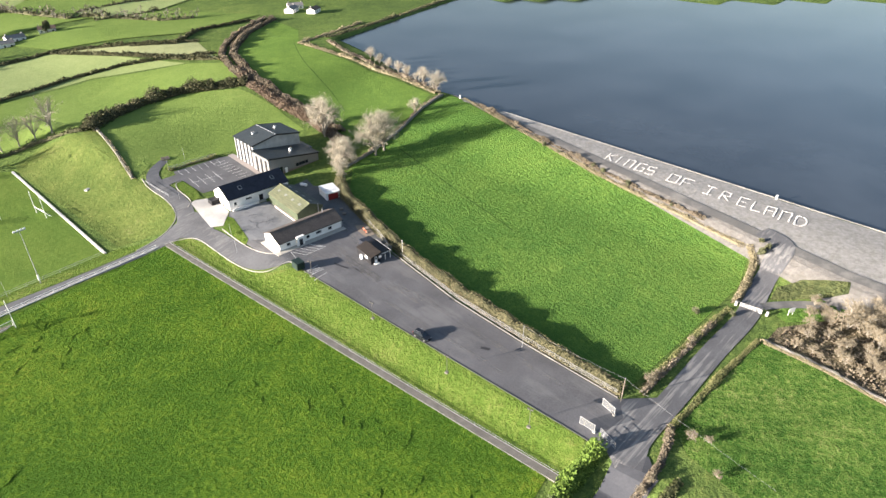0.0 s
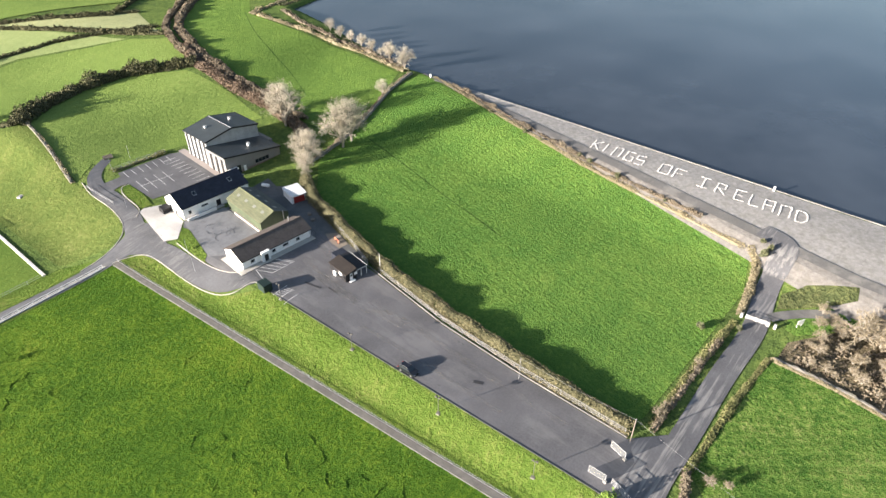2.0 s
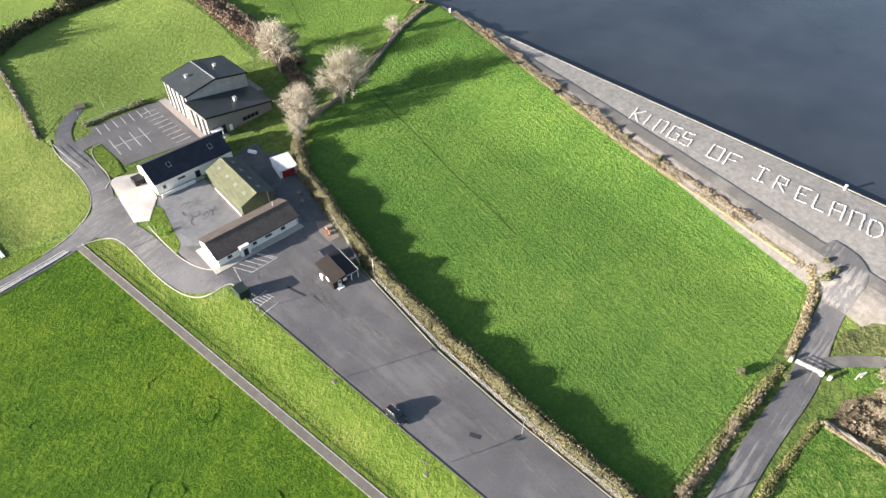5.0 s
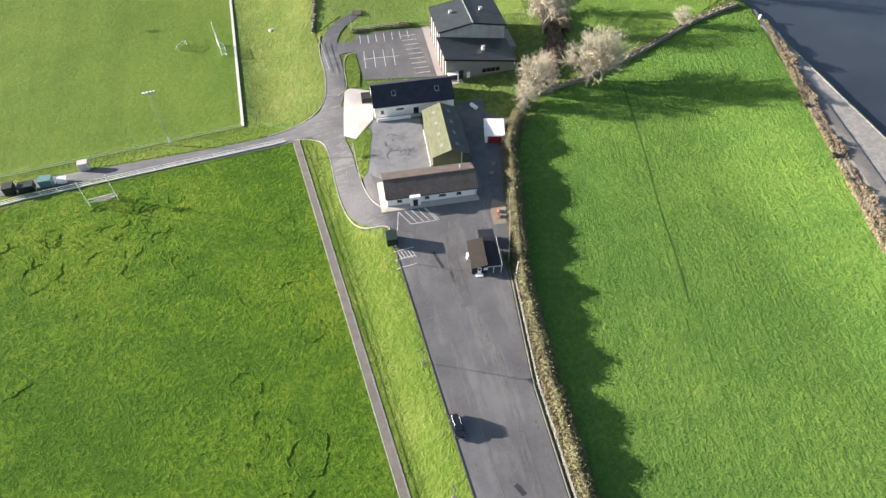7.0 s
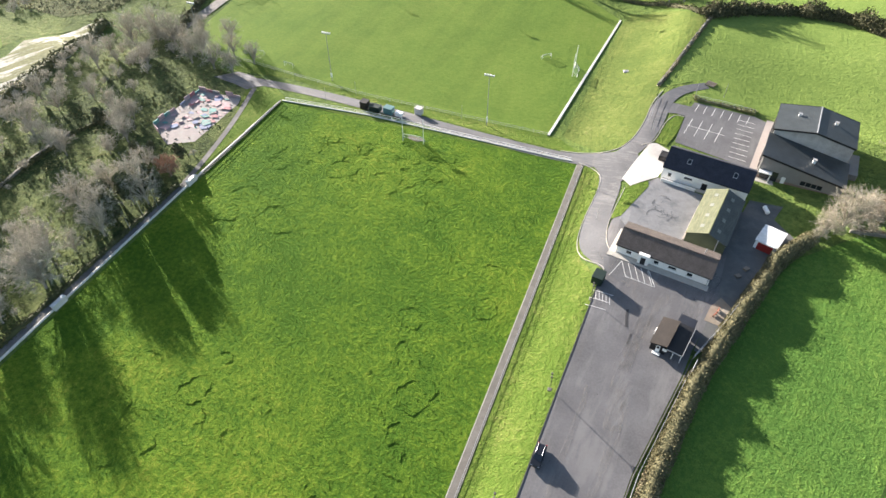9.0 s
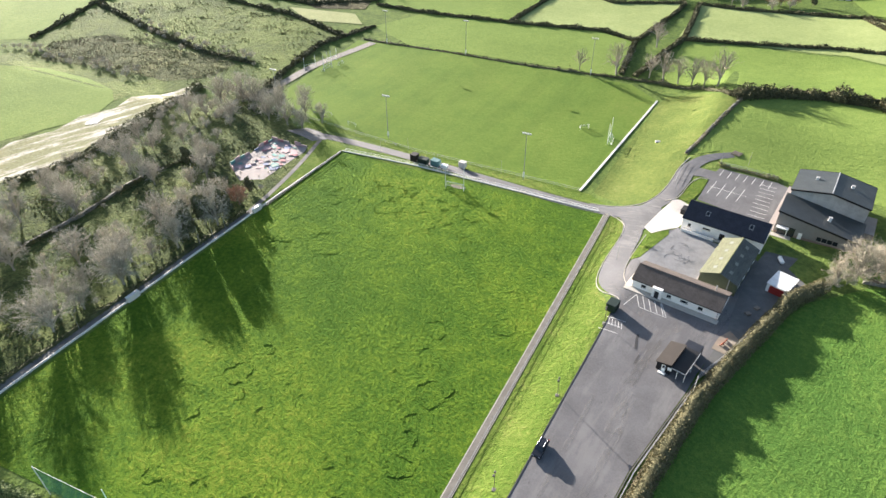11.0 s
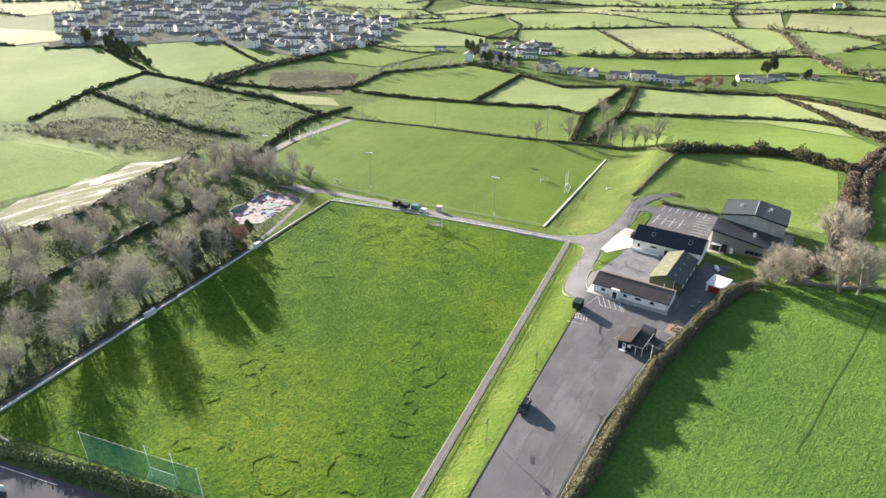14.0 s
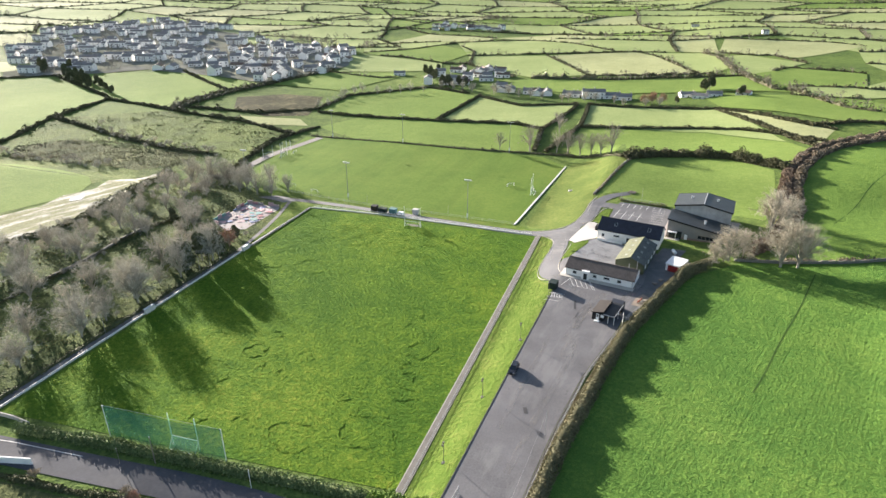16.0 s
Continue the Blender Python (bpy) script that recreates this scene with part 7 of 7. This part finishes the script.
for glyphs, starts, wide in (("KINGS", (50.0, 47.0, 42.3, 38.0, 34.2), 2.9), ("OF", (26.0, 21.3), 3.5), ("JRELAND", (13.6, 8.1, 2.5, -1.8, -5.7, -10.1, -14.3), 3.1)):
    for gl, y0 in zip(glyphs, starts):
        letter("I" if gl == "J" else gl, gl, y0, wide)


# ---- in the car park ----
def car():
    t = thing("parked_car", pose(13.6, 39.7, 0.12, 0, 0, 87), "dark estate car parked on the tarmac edge", "car")
    L, W = 4.6, 1.85
    prof = [(0.0, 0.3), (0.0, 0.75), (0.12, 0.9), (1.05, 1.02), (1.3, 1.03), (4.35, 1.03), (4.58, 0.9), (4.6, 0.35), (4.3, 0.22), (0.3, 0.22)]
    bm = bmesh.new()
    a, b = [[bm.verts.new((x, y, z)) for x, z in prof] for y in (-W / 2, W / 2)]
    bm.faces.new(a)
    bm.faces.new(b[::-1])
    for i in range(len(prof)):
        j = (i + 1) % len(prof)
        bm.faces.new((a[j], a[i], b[i], b[j]))
    bmesh.ops.recalc_face_normals(bm, faces=bm.faces)
    bmesh.ops.bevel(bm, geom=bm.edges[:], offset=0.06, segments=2, affect="EDGES")
    body = part("body", bm, M_CAR, t, "dark blue-black bodywork")
    cab = [(1.15, 1.0), (1.85, 1.62), (2.2, 1.68), (4.0, 1.66), (4.45, 1.05)]
    bm = bmesh.new()
    a, b = [[bm.verts.new((x, s * (W / 2 - 0.1 - (z - 1.0) * 0.22), z)) for x, z in cab] for s in (-1, 1)]
    bm.faces.new(a)
    bm.faces.new(b[::-1])
    for i in range(5):
        bm.faces.new((a[(i + 1) % 5], a[i], b[i], b[(i + 1) % 5]))
    bmesh.ops.recalc_face_normals(bm, faces=bm.faces)
    part("cabin", bm, M_GLASS, t, "dark glazed cabin")
    part("roof", boxed(1.85, 4.05, -0.7, 0.7, 1.655, 1.72, bevel=0.02), M_CAR, t)
    for s in (-1, 1):
        part("roof_rail", tube(bmesh.new(), (1.95, s * 0.62, 1.78), (3.95, s * 0.62, 1.78), 0.025, 6), M_CARTRIM, t, "silver roof rail")
        part("mirror", boxed(1.45, 1.65, s * 1.0 - 0.1, s * 1.0 + 0.1, 0.98, 1.14, bevel=0.03), M_CAR, t)
        part("headlight", boxed(-0.02, 0.08, s * 0.65 - 0.2, s * 0.65 + 0.2, 0.66, 0.82), M_CARTRIM, t, "clear headlight")
        part("tail_light", boxed(4.52, 4.62, s * 0.75 - 0.12, s * 0.75 + 0.12, 0.75, 1.0), M_LIGHTRED, t, "red tail light")
        for x in (0.85, 3.75):
            w = part("wheel", tube(bmesh.new(), (x, s * 0.78, 0.33), (x, s * 0.95, 0.33), 0.33, 18), M_RUBBER, t)
            part("rim", tube(bmesh.new(), (x, s * 0.951, 0.33), (x, s * 0.965, 0.33), 0.21, 14), M_CARTRIM, w, "silver rim")
    for x in (0.0, 4.56):
        part("bumper", boxed(x - 0.03, x + 0.08, -0.85, 0.85, 0.28, 0.5, bevel=0.03), M_RUBBER, body)


car()

t = thing("waste_container", pose(13.5, 87.2, 0.1, 0, 0, -9), "dark green steel storage container", "container")
part("body", boxed(0, 2.4, 0, 3.0, 0.1, 2.2, bevel=0.04), M_GREENMETAL, t)
part("lid", boxed(-0.06, 2.46, -0.06, 3.06, 2.205, 2.3, bevel=0.03), M_GREENMETAL, t)
for i in range(4):
    part("rib", boxed(2.405, 2.47, 0.3 + i * 0.68, 0.45 + i * 0.68, 0.2, 2.1), M_GREENMETAL, t)
part("door", boxed(0.2, 2.2, -0.09, -0.045, 0.2, 2.1), M_GREENMETAL, t)
t = thing("gas_tank", pose(49.9, 127.6, 0.1, 0, 0, 20), "white cylindrical gas tank on feet", "tank")
bm = tube(bmesh.new(), (0, -1.1, 0.75), (0, 1.1, 0.75), 0.55, 16)
for y in (-1.1, 1.1):
    bmesh.ops.create_uvsphere(bm, u_segments=16, v_segments=8, radius=0.55, matrix=Matrix.Translation((0, y, 0.75)) @ Matrix.Diagonal((1, 0.5, 1, 1)))
part("shell", bm, M_WHITEP, t)
for y in (-0.8, 0.8):
    part("foot", boxed(-0.4, 0.4, y - 0.1, y + 0.1, -0.1, 0.3), M_KERB, t)
for i, (x, y) in enumerate(((40.6, 87.6), (41.2, 89.2))):
    t = thing("barrier", pose(x, y, 0.12, 0, 0, 60 + 12 * i), "orange plastic barrier on bare earth", "barrier", "orange barriers")
    part("panel", boxed(-0.6, 0.6, -0.04, 0.04, 0.15, 0.8, bevel=0.02), M_ORANGE, t)
    for x in (-0.5, 0.5):
        part("foot", boxed(x - 0.06, x + 0.06, -0.3, 0.3, 0, 0.14), M_RUBBER, t)
drape("earth_patch", [(38.6, 85.5), (41.6, 85), (44, 91), (41.6, 93.5), (39.6, 90)], M_EARTH, "bare earth and rubble by the fence", "earth", 0.17, 2)
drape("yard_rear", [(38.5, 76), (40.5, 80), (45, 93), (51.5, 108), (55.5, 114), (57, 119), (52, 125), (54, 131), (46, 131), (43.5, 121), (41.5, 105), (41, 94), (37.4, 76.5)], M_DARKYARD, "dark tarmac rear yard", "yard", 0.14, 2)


# painted lines
def line_mark(pts, width, label="worn white parking line", off=0.155, mat=None):
    ob = ribbon("marking", pts, width, mat or M_MARK, label, "marking", off, 1.5, "structure", 1)
    return ob


def local(x, y, turn, pts):
    c, s = math.cos(radians(turn)), math.sin(radians(turn))
    return [(x + a * c - b * s, y + a * s + b * c) for a, b in pts]


for i in range(7):
    line_mark(local(29.2 + i * 2.5, 173.6 - i * 0.28, -6.5, [(0, 0), (-0.3, -4.6)]), 0.16)
for i in range(4):
    line_mark(local(28.2 + i * 2.9, 164.8 - i * 0.5, -9, [(0, 0), (-0.2, -9.0)]), 0.16)
line_mark(local(26.9, 160.7, -9, [(0, 0), (11, 0)]), 0.16)
for i in range(9):
    line_mark(local(43.2 + i * 0.42 * -0.5 + 2.6, 168.5 - i * 2.55, -8, [(0, 0), (-4.6, 0)]), 0.16)
for i in range(5):
    line_mark(local(18.9, 96.6, -9, [(i * 1.55, 0.2), (i * 1.55 + 2.4, -4.2)]), 0.14)
line_mark(local(18.9, 96.6, -9, [(0, 0.2), (-1.0, -5.6)]), 0.14)
line_mark(local(18.9, 96.6, -9, [(2.4, -4.2), (9.2, -4.0)]), 0.14)
line_mark(local(18.9, 96.6, -9, [(9.2, -4.0), (6.4, 0.4)]), 0.14)
for i in range(3):
    line_mark(local(14.3, 85.4, -9, [(0.2, -i * 2.4), (4.8, -i * 2.4 + 0.6)]), 0.14)
for i in range(5):
    line_mark(local(14.6, 85.2, -9, [(0.6 + i * 0.8, 0), (1.4 + i * 0.8, -2.2)]), 0.12)
for pts, w in (([(22.8, 82.5), (22.9, 80), (23.4, 77.5)], 0.55), ([(24.6, 76), (24.2, 73)], 0.4), ([(19.5, 29), (20.2, 27)], 0.8)):
    line_mark(smooth(pts), w, "dark patched hollow in the tarmac", 0.137, M_TAR)
for pts, w in (([(13, 101), (17, 95), (23, 90), (27, 83), (26.5, 76), (24, 68), (24.5, 60), (25, 52)], 3.2), ([(31, 90), (27.5, 84), (25.4, 76), (25, 66)], 2.6), ([(26.5, 64), (25.8, 50), (23, 30), (20.5, 8)], 1.6), ([(19, 60), (17.5, 40), (15.6, 20)], 1.2), ([(35, 84), (38, 92), (40, 100)], 3.0)):
    line_mark(smooth(pts), w, "pale dusty streak on the tarmac", 0.142, M_DUST)
ry = random.Random(8)
for k in range(16):
    x, y, a, r = 23.5 + ry.uniform(0, 6), 114 + ry.uniform(0, 9), ry.uniform(0, 6), ry.uniform(0.8, 2.2)
    line_mark([(x + r * math.cos(a + 0.3 * i), y + r * math.sin(a + 0.3 * i)) for i in range(ry.choice((5, 8, 11)))], ry.uniform(0.1, 0.2), "dark tyre scuff on the yard", 0.155 + 0.002 * k, M_SCUFF)



# ---- rings of coarse grass on the pitch ----
def fairy_rings():
    """Ragged rings and arcs of darker, longer grass."""
    rng = np.random.default_rng(9)
    rings = [(-61.7, 107.3, 4.1, 1), (-80.7, 88.3, 3.4, 0.9), (-80.6, 79.9, 2.8, 0.8), (-79.9, 74.7, 2.8, 0.6), (-67.6, 81.9, 5.2, 0.8), (-22, 65.1, 2.8, 1), (-55.2, 32.1, 3.2, 0.95), (-12.9, 47.4, 3.9, 0.9), (-60.1, 18.8, 5.3, 0.85),
             (-68, 22.2, 3.6, 0.9), (-19.1, 86.1, 1.4, 0.8), (-7.4, 104.5, 2.4, 0.8), (-53.9, 41.2, 1.5, 0.8), (-10, 28, 2.7, 0.9), (-8.7, 85.4, 2.4, 0.5), (-7.1, 73.6, 2.8, 0.9), (-69, 34, 2.9, 0.5), (-84.5, 109.4, 2.8, 0.6),
             (-80.8, 102.6, 3.1, 0.6), (-66.3, 114.2, 5.5, 0.45), (-27.7, 6.1, 5.0, 0.85), (-13, 12.6, 5.5, 0.9), (-75.6, -3.4, 3.4, 0.4), (-66, 0.3, 3.7, 0.4), (-12.5, 38, 2.5, 0.6)]
    for _ in range(36):
        rings.append((rng.uniform(-72, -26), rng.uniform(92, 126), rng.uniform(0.8, 2.6), rng.uniform(0.3, 0.8)))
    for _ in range(10):
        rings.append((rng.uniform(-30, -4), rng.uniform(5, 60), rng.uniform(0.6, 2.0), rng.uniform(0.2, 0.6)))
    for _ in range(8):
        rings.append((rng.uniform(-90, -40), rng.uniform(-2, 40), rng.uniform(1.0, 3.5), rng.uniform(0.2, 0.6)))
    V, F = [], []
    for x, y, r, full in rings:
        start, ph = rng.uniform(0, 6.28), rng.uniform(0, 6.28, 5)
        n = int(r * 6.28 * full * 5) + 5
        last = None
        for i in range(n):
            a = start + 6.28 * full * i / n
            rr = r * (1 + 0.13 * math.sin(2 * a + ph[0]) + 0.09 * math.sin(3 * a + ph[1]) + 0.05 * math.sin(7 * a + ph[2]) + 0.03 * math.sin(13 * a + ph[3])) + rng.normal() * 0.04
            h = 0.12 * (0.85 + 0.35 * math.sin(2.3 * a * max(1, r / 3) + ph[4])) + rng.uniform(-0.02, 0.03)
            px, py = x + rr * math.cos(a), y + rr * math.sin(a)
            if h < 0.035 or not (-95 < px < -0.9 and -5 < py < 131):
                last = None
                continue
            z, w = height(px, py) + 0.06, rng.uniform(0.11, 0.17)
            o = len(V)
            V += [(px - w * math.cos(a), py - w * math.sin(a), z), (px, py, z + h), (px + w * math.cos(a), py + w * math.sin(a), z)]
            if last is not None:
                F += [(last, o, o + 1, last + 1), (last + 1, o + 1, o + 2, last + 2)]
            last = o
    tagged(new("grass_rings", quick_mesh("grass_rings", np.array(V), np.array(F), M_PITCH)), "ragged raised rings of coarse grass", "grass", kind="stuff")


fairy_rings()
t = thing("trodden_patch", pose(-47.9, 128.6, height(-48, 128)), "bare trodden mud in a goalmouth", "mud", kind="structure")
part("mud", slab(bmesh.new(), [(2.6 * math.cos(a) * (1 + 0.2 * math.sin(3 * a)), 1.1 * math.sin(a), 0.09) for a in [i * 0.4488 for i in range(14)]], 0.05), M_EARTH, t)


for pts in ([(92.1, 120.9), (89.4, 112.2), (83.3, 93.2), (77.5, 78.0), (72.1, 60.6), (68.5, 51.3)], [(165, 271.6), (141.2, 237.6), (123.6, 204), (115.6, 183.5), (104.6, 164.4)]):
    ribbon("field_track", smooth(pts), 0.34, M_TRODDEN, "thin trodden line through the pasture", "path", 0.11, 1.5, cols=1)


# ---- by the club road ----
def container(x, y, turn, L, W, H, mat, label, name="steel_container"):
    t = thing(name, pose(x, y, height(x, y) + 0.1, 0, 0, turn), label, "container")
    part("body", boxed(0, L, 0, W, 0.1, H, bevel=0.04), mat, t)
    part("roof", boxed(-0.05, L + 0.05, -0.05, W + 0.05, H + 0.005, H + 0.1), mat, t)
    for i in range(int(L / 0.6)):
        part("rib", boxed(0.2 + i * 0.6, 0.35 + i * 0.6, -0.06, -0.005, 0.2, H - 0.1), mat, t)
    return t


container(-71.5, 137.9, -2, 2.4, 2.4, 2.5, M_BLACK, "dark open-fronted steel dugout", "dugout")
container(-68.2, 137.7, -2, 3.6, 2.2, 1.9, M_GREENMETAL, "dark green steel store by the road")
container(-63.4, 138.2, -6, 3.0, 2.2, 2.2, M_TEAL, "teal steel store by the road")
container(-59.4, 138.4, -6, 2.2, 1.6, 1.1, M_WHITEP, "low white bench shelter")
container(-54.5, 142.6, -4, 2.4, 1.8, 2.3, M_WHITENETW, "pale timber stand by the rail", "stand")


def graffiti_court():
    """An old slab by the wood, its floor and broken walls covered in patches of colour."""
    c = [(-126.2, 105.4), (-126.0, 127.8), (-110.5, 128.6), (-107.8, 122.8), (-108.6, 103.4), (-116, 98.8)]
    z = height(-117, 114) + 0.05
    t = thing("painted_court", pose(-117, 114, z), "old broken slab and low walls covered in painted colour", "court")
    part("floor", slab(bmesh.new(), [(x + 117, y - 114, 0.12) for x, y in c], 0.5), M_PALEGREY, t, "pale grey stained slab")
    rng = random.Random(12)
    paints = (M_PINK, M_PALEGREY, M_TURQ, M_PINK, M_PINK, M_BLUE, M_COURTRED, M_PINK, M_PALEGREY)
    for (x0, y0), (x1, y1) in ((c[0], c[1]), (c[1], c[2]), (c[5], c[0])):
        n = int(math.hypot(x1 - x0, y1 - y0) / 2.4)
        d = Vector((x1 - x0, y1 - y0)).normalized() * 0.15
        for i in range(n):
            if rng.random() < 0.18:
                continue
            h = rng.uniform(0.5, 1.7)
            xa, ya, xb, yb = (x0 + (x1 - x0) * i / n + 117, y0 + (y1 - y0) * i / n - 114, x0 + (x1 - x0) * (i + 0.98) / n + 117, y0 + (y1 - y0) * (i + 0.98) / n - 114)
            part("wall_panel", slab(bmesh.new(), [(xa + d.y, ya - d.x, h), (xb + d.y, yb - d.x, h + rng.uniform(-0.2, 0.2)), (xb - d.y, yb + d.x, h), (xa - d.y, ya + d.x, h)], h + 0.2), rng.choice(paints), t, "painted low wall")
    for i in range(80):
        x, y, r = rng.uniform(-8.0, 7.2), rng.uniform(-9.5, 12.5), rng.uniform(0.7, 2.2)
        n = rng.choice((4, 5, 7))
        ph, sq = rng.uniform(0, 6), rng.uniform(0.5, 1.0)
        if x + r > 8.2 or x - r < -9 or y + r > 13.6 or (y - r < -8 and x > -3):
            continue
        part("painted_shape", slab(bmesh.new(), [(x + r * math.cos(ph + 6.283 * k / n) * rng.uniform(0.6, 1.2), y + r * sq * math.sin(ph + 6.283 * k / n) * rng.uniform(0.6, 1.2), 0.135 + i * 0.004) for k in range(n)], 0.003), rng.choice(paints), t)


graffiti_court()
t = thing("drain_cover", pose(4.0, 193, height(4, 193) + 0.1, 0, 0, 20), "pale concrete chamber on the grass bank", "chamber")
part("slab", boxed(-0.9, 0.9, -0.7, 0.7, -0.3, 0.25, bevel=0.04), M_CONC, t)
part("lid", boxed(-0.5, 0.5, -0.35, 0.35, 0.255, 0.32), M_STEEL, t)
t = thing("cattle_grid", pose(31.5, 186, height(31.5, 186) + 0.1, 0, 0, -20), "dark rusty bars on the track's end", "bars")
for i in range(6):
    part("bar", boxed(-1.5, 1.5, -1.4 + i * 0.5, -1.2 + i * 0.5, 0, 0.35), M_TIMBER, t)
# pale rubble beside the stripped ground
t = thing("rubble_heap", pose(-203.4, 109.2, height(-203.4, 109.2)), "small heap of pale rubble on the grass", "rubble")
for i in range(16):
    a, d = i * 2.4, 0.35 * math.sqrt(i)
    q = new("stone", STONES[i % 4])
    q.parent = t
    q.matrix_local = Matrix.Translation((d * math.cos(a) * 1.5, d * math.sin(a) * 2.2, 0.22)) @ pose(0, 0, 0, 0, 0, 37 * i) @ Matrix.Diagonal((1.8, 1.5, 0.3, 1))


def dugout(x, y, turn):
    """A small white shelter on the terrace: back, two sides, a roof and a bench."""
    t = thing("dugout", pose(x, y, height(x, y) + 0.05, 0, 0, turn), "small white open-fronted shelter on the terrace", "shelter", "terrace shelters")
    part("back", boxed(0, 3.6, 0.9, 1.0, 0, 1.5), M_WHITEWALL, t)
    for x0 in (0, 3.5):
        part("side", boxed(x0, x0 + 0.1, 0.1, 0.89, 0, 1.42), M_WHITEWALL, t)
    part("roof", roof_slope([(-0.1, -0.1, 1.5), (3.7, -0.1, 1.5), (3.7, 1.1, 1.62), (-0.1, 1.1, 1.62)], 0.08), M_WHITESHEET, t, "pale sheeted roof")
    part("bench", boxed(0.12, 3.48, 0.5, 0.88, 0.4, 0.47), M_TIMBER, t)


dugout(-98.0, 41.0, -90)
dugout(-98.0, 88.5, -90)
long_wall("wall_roadside", [(-92, -24), (-80, -21), (-73.9, -19.4)], 0.3, 1.7, M_WHITE, "white rendered roadside wall", "wall", 3)
line_mark([(-100, -18.6), (-84, -15.9), (-66, -14.2)], 0.16, "worn white road line", 0.16)
ribbon("track_far_pitch", smooth([(-167.3, 163.0), (-165.9, 176.8), (-168.0, 206.9), (-163.2, 231.5), (-160.2, 249.8)]), 5.0, M_BERM, "bare stony track beside the far pitch", "track", 0.2, 2.0)
goalposts(-166.3, 202.6, 65, "tall white goal frame stored beside the pitch", 6.0, 6.0, False)
goalposts(-162.8, 216.0, 75, "tall white goal frame stored beside the pitch", 6.0, 6.0, False)


def turf_tufts(name, area, count, size, mat, label, seed):
    """Loose tufts that stand out of the turf all over a field, too many to count."""
    rng = np.random.default_rng(seed)
    xs, ys = [p[0] for p in area], [p[1] for p in area]
    x, y = rng.uniform(min(xs), max(xs), count * 3), rng.uniform(min(ys), max(ys), count * 3)
    keep = np.array([within(area, a, b) for a, b in zip(x, y)])
    x, y = x[keep][:count], y[keep][:count]
    z = gz(x, y) + 0.08 + size * rng.uniform(0.1, 0.6, len(x))
    v, f = clumps(rng, np.stack([x, y, z], 1), size, 2)
    tagged(new(name, quick_mesh(name, v, f, mat)), label, "grass", kind="stuff")


turf_tufts("pitch_tufts", [(-96, -8), (-0.4, -0.4), (-0.4, 133), (-96, 130)], 20000, 0.085, M_TUFT, "loose tufts of grass on the pitch", 51)
turf_tufts("pasture_tufts", [(25, -16.5), (60, -21), (57, -46), (45, -90), (12, -80), (17, -32)], 9000, 0.085, M_TUFT2, "coarse tufts of grass in the pasture", 52)
turf_tufts("field_tufts", [(38, 60), (30, 20), (28, -1), (80, -8), (95, -5), (112, 50), (143, 134), (100, 129), (72, 124), (59, 112), (48, 90)], 24000, 0.075, M_TUFT2, "fine tufts of grass in the pasture", 53)
# pallets by the fence
for x, y, turn in ((44.6, 101.5, 40), (46.3, 104.6, 55)):
    t = thing("pallet_stack", pose(x, y, 0.15, 0, 0, turn), "low stack of grey pallets by the fence", "pallets")
    for i in range(3):
        part("pallet", boxed(-0.6, 0.6, -0.5, 0.5, i * 0.16, i * 0.16 + 0.13), M_TIMBER, t)

retire(*PALE, *ROWTREE, *DOME, *DARKT, *THIN, *FARTREE, *RUSTY, *EVER, *DARKBUSH, *TWIGBUSH, *BROWNBUSH, *THICKET, *HOUSES)
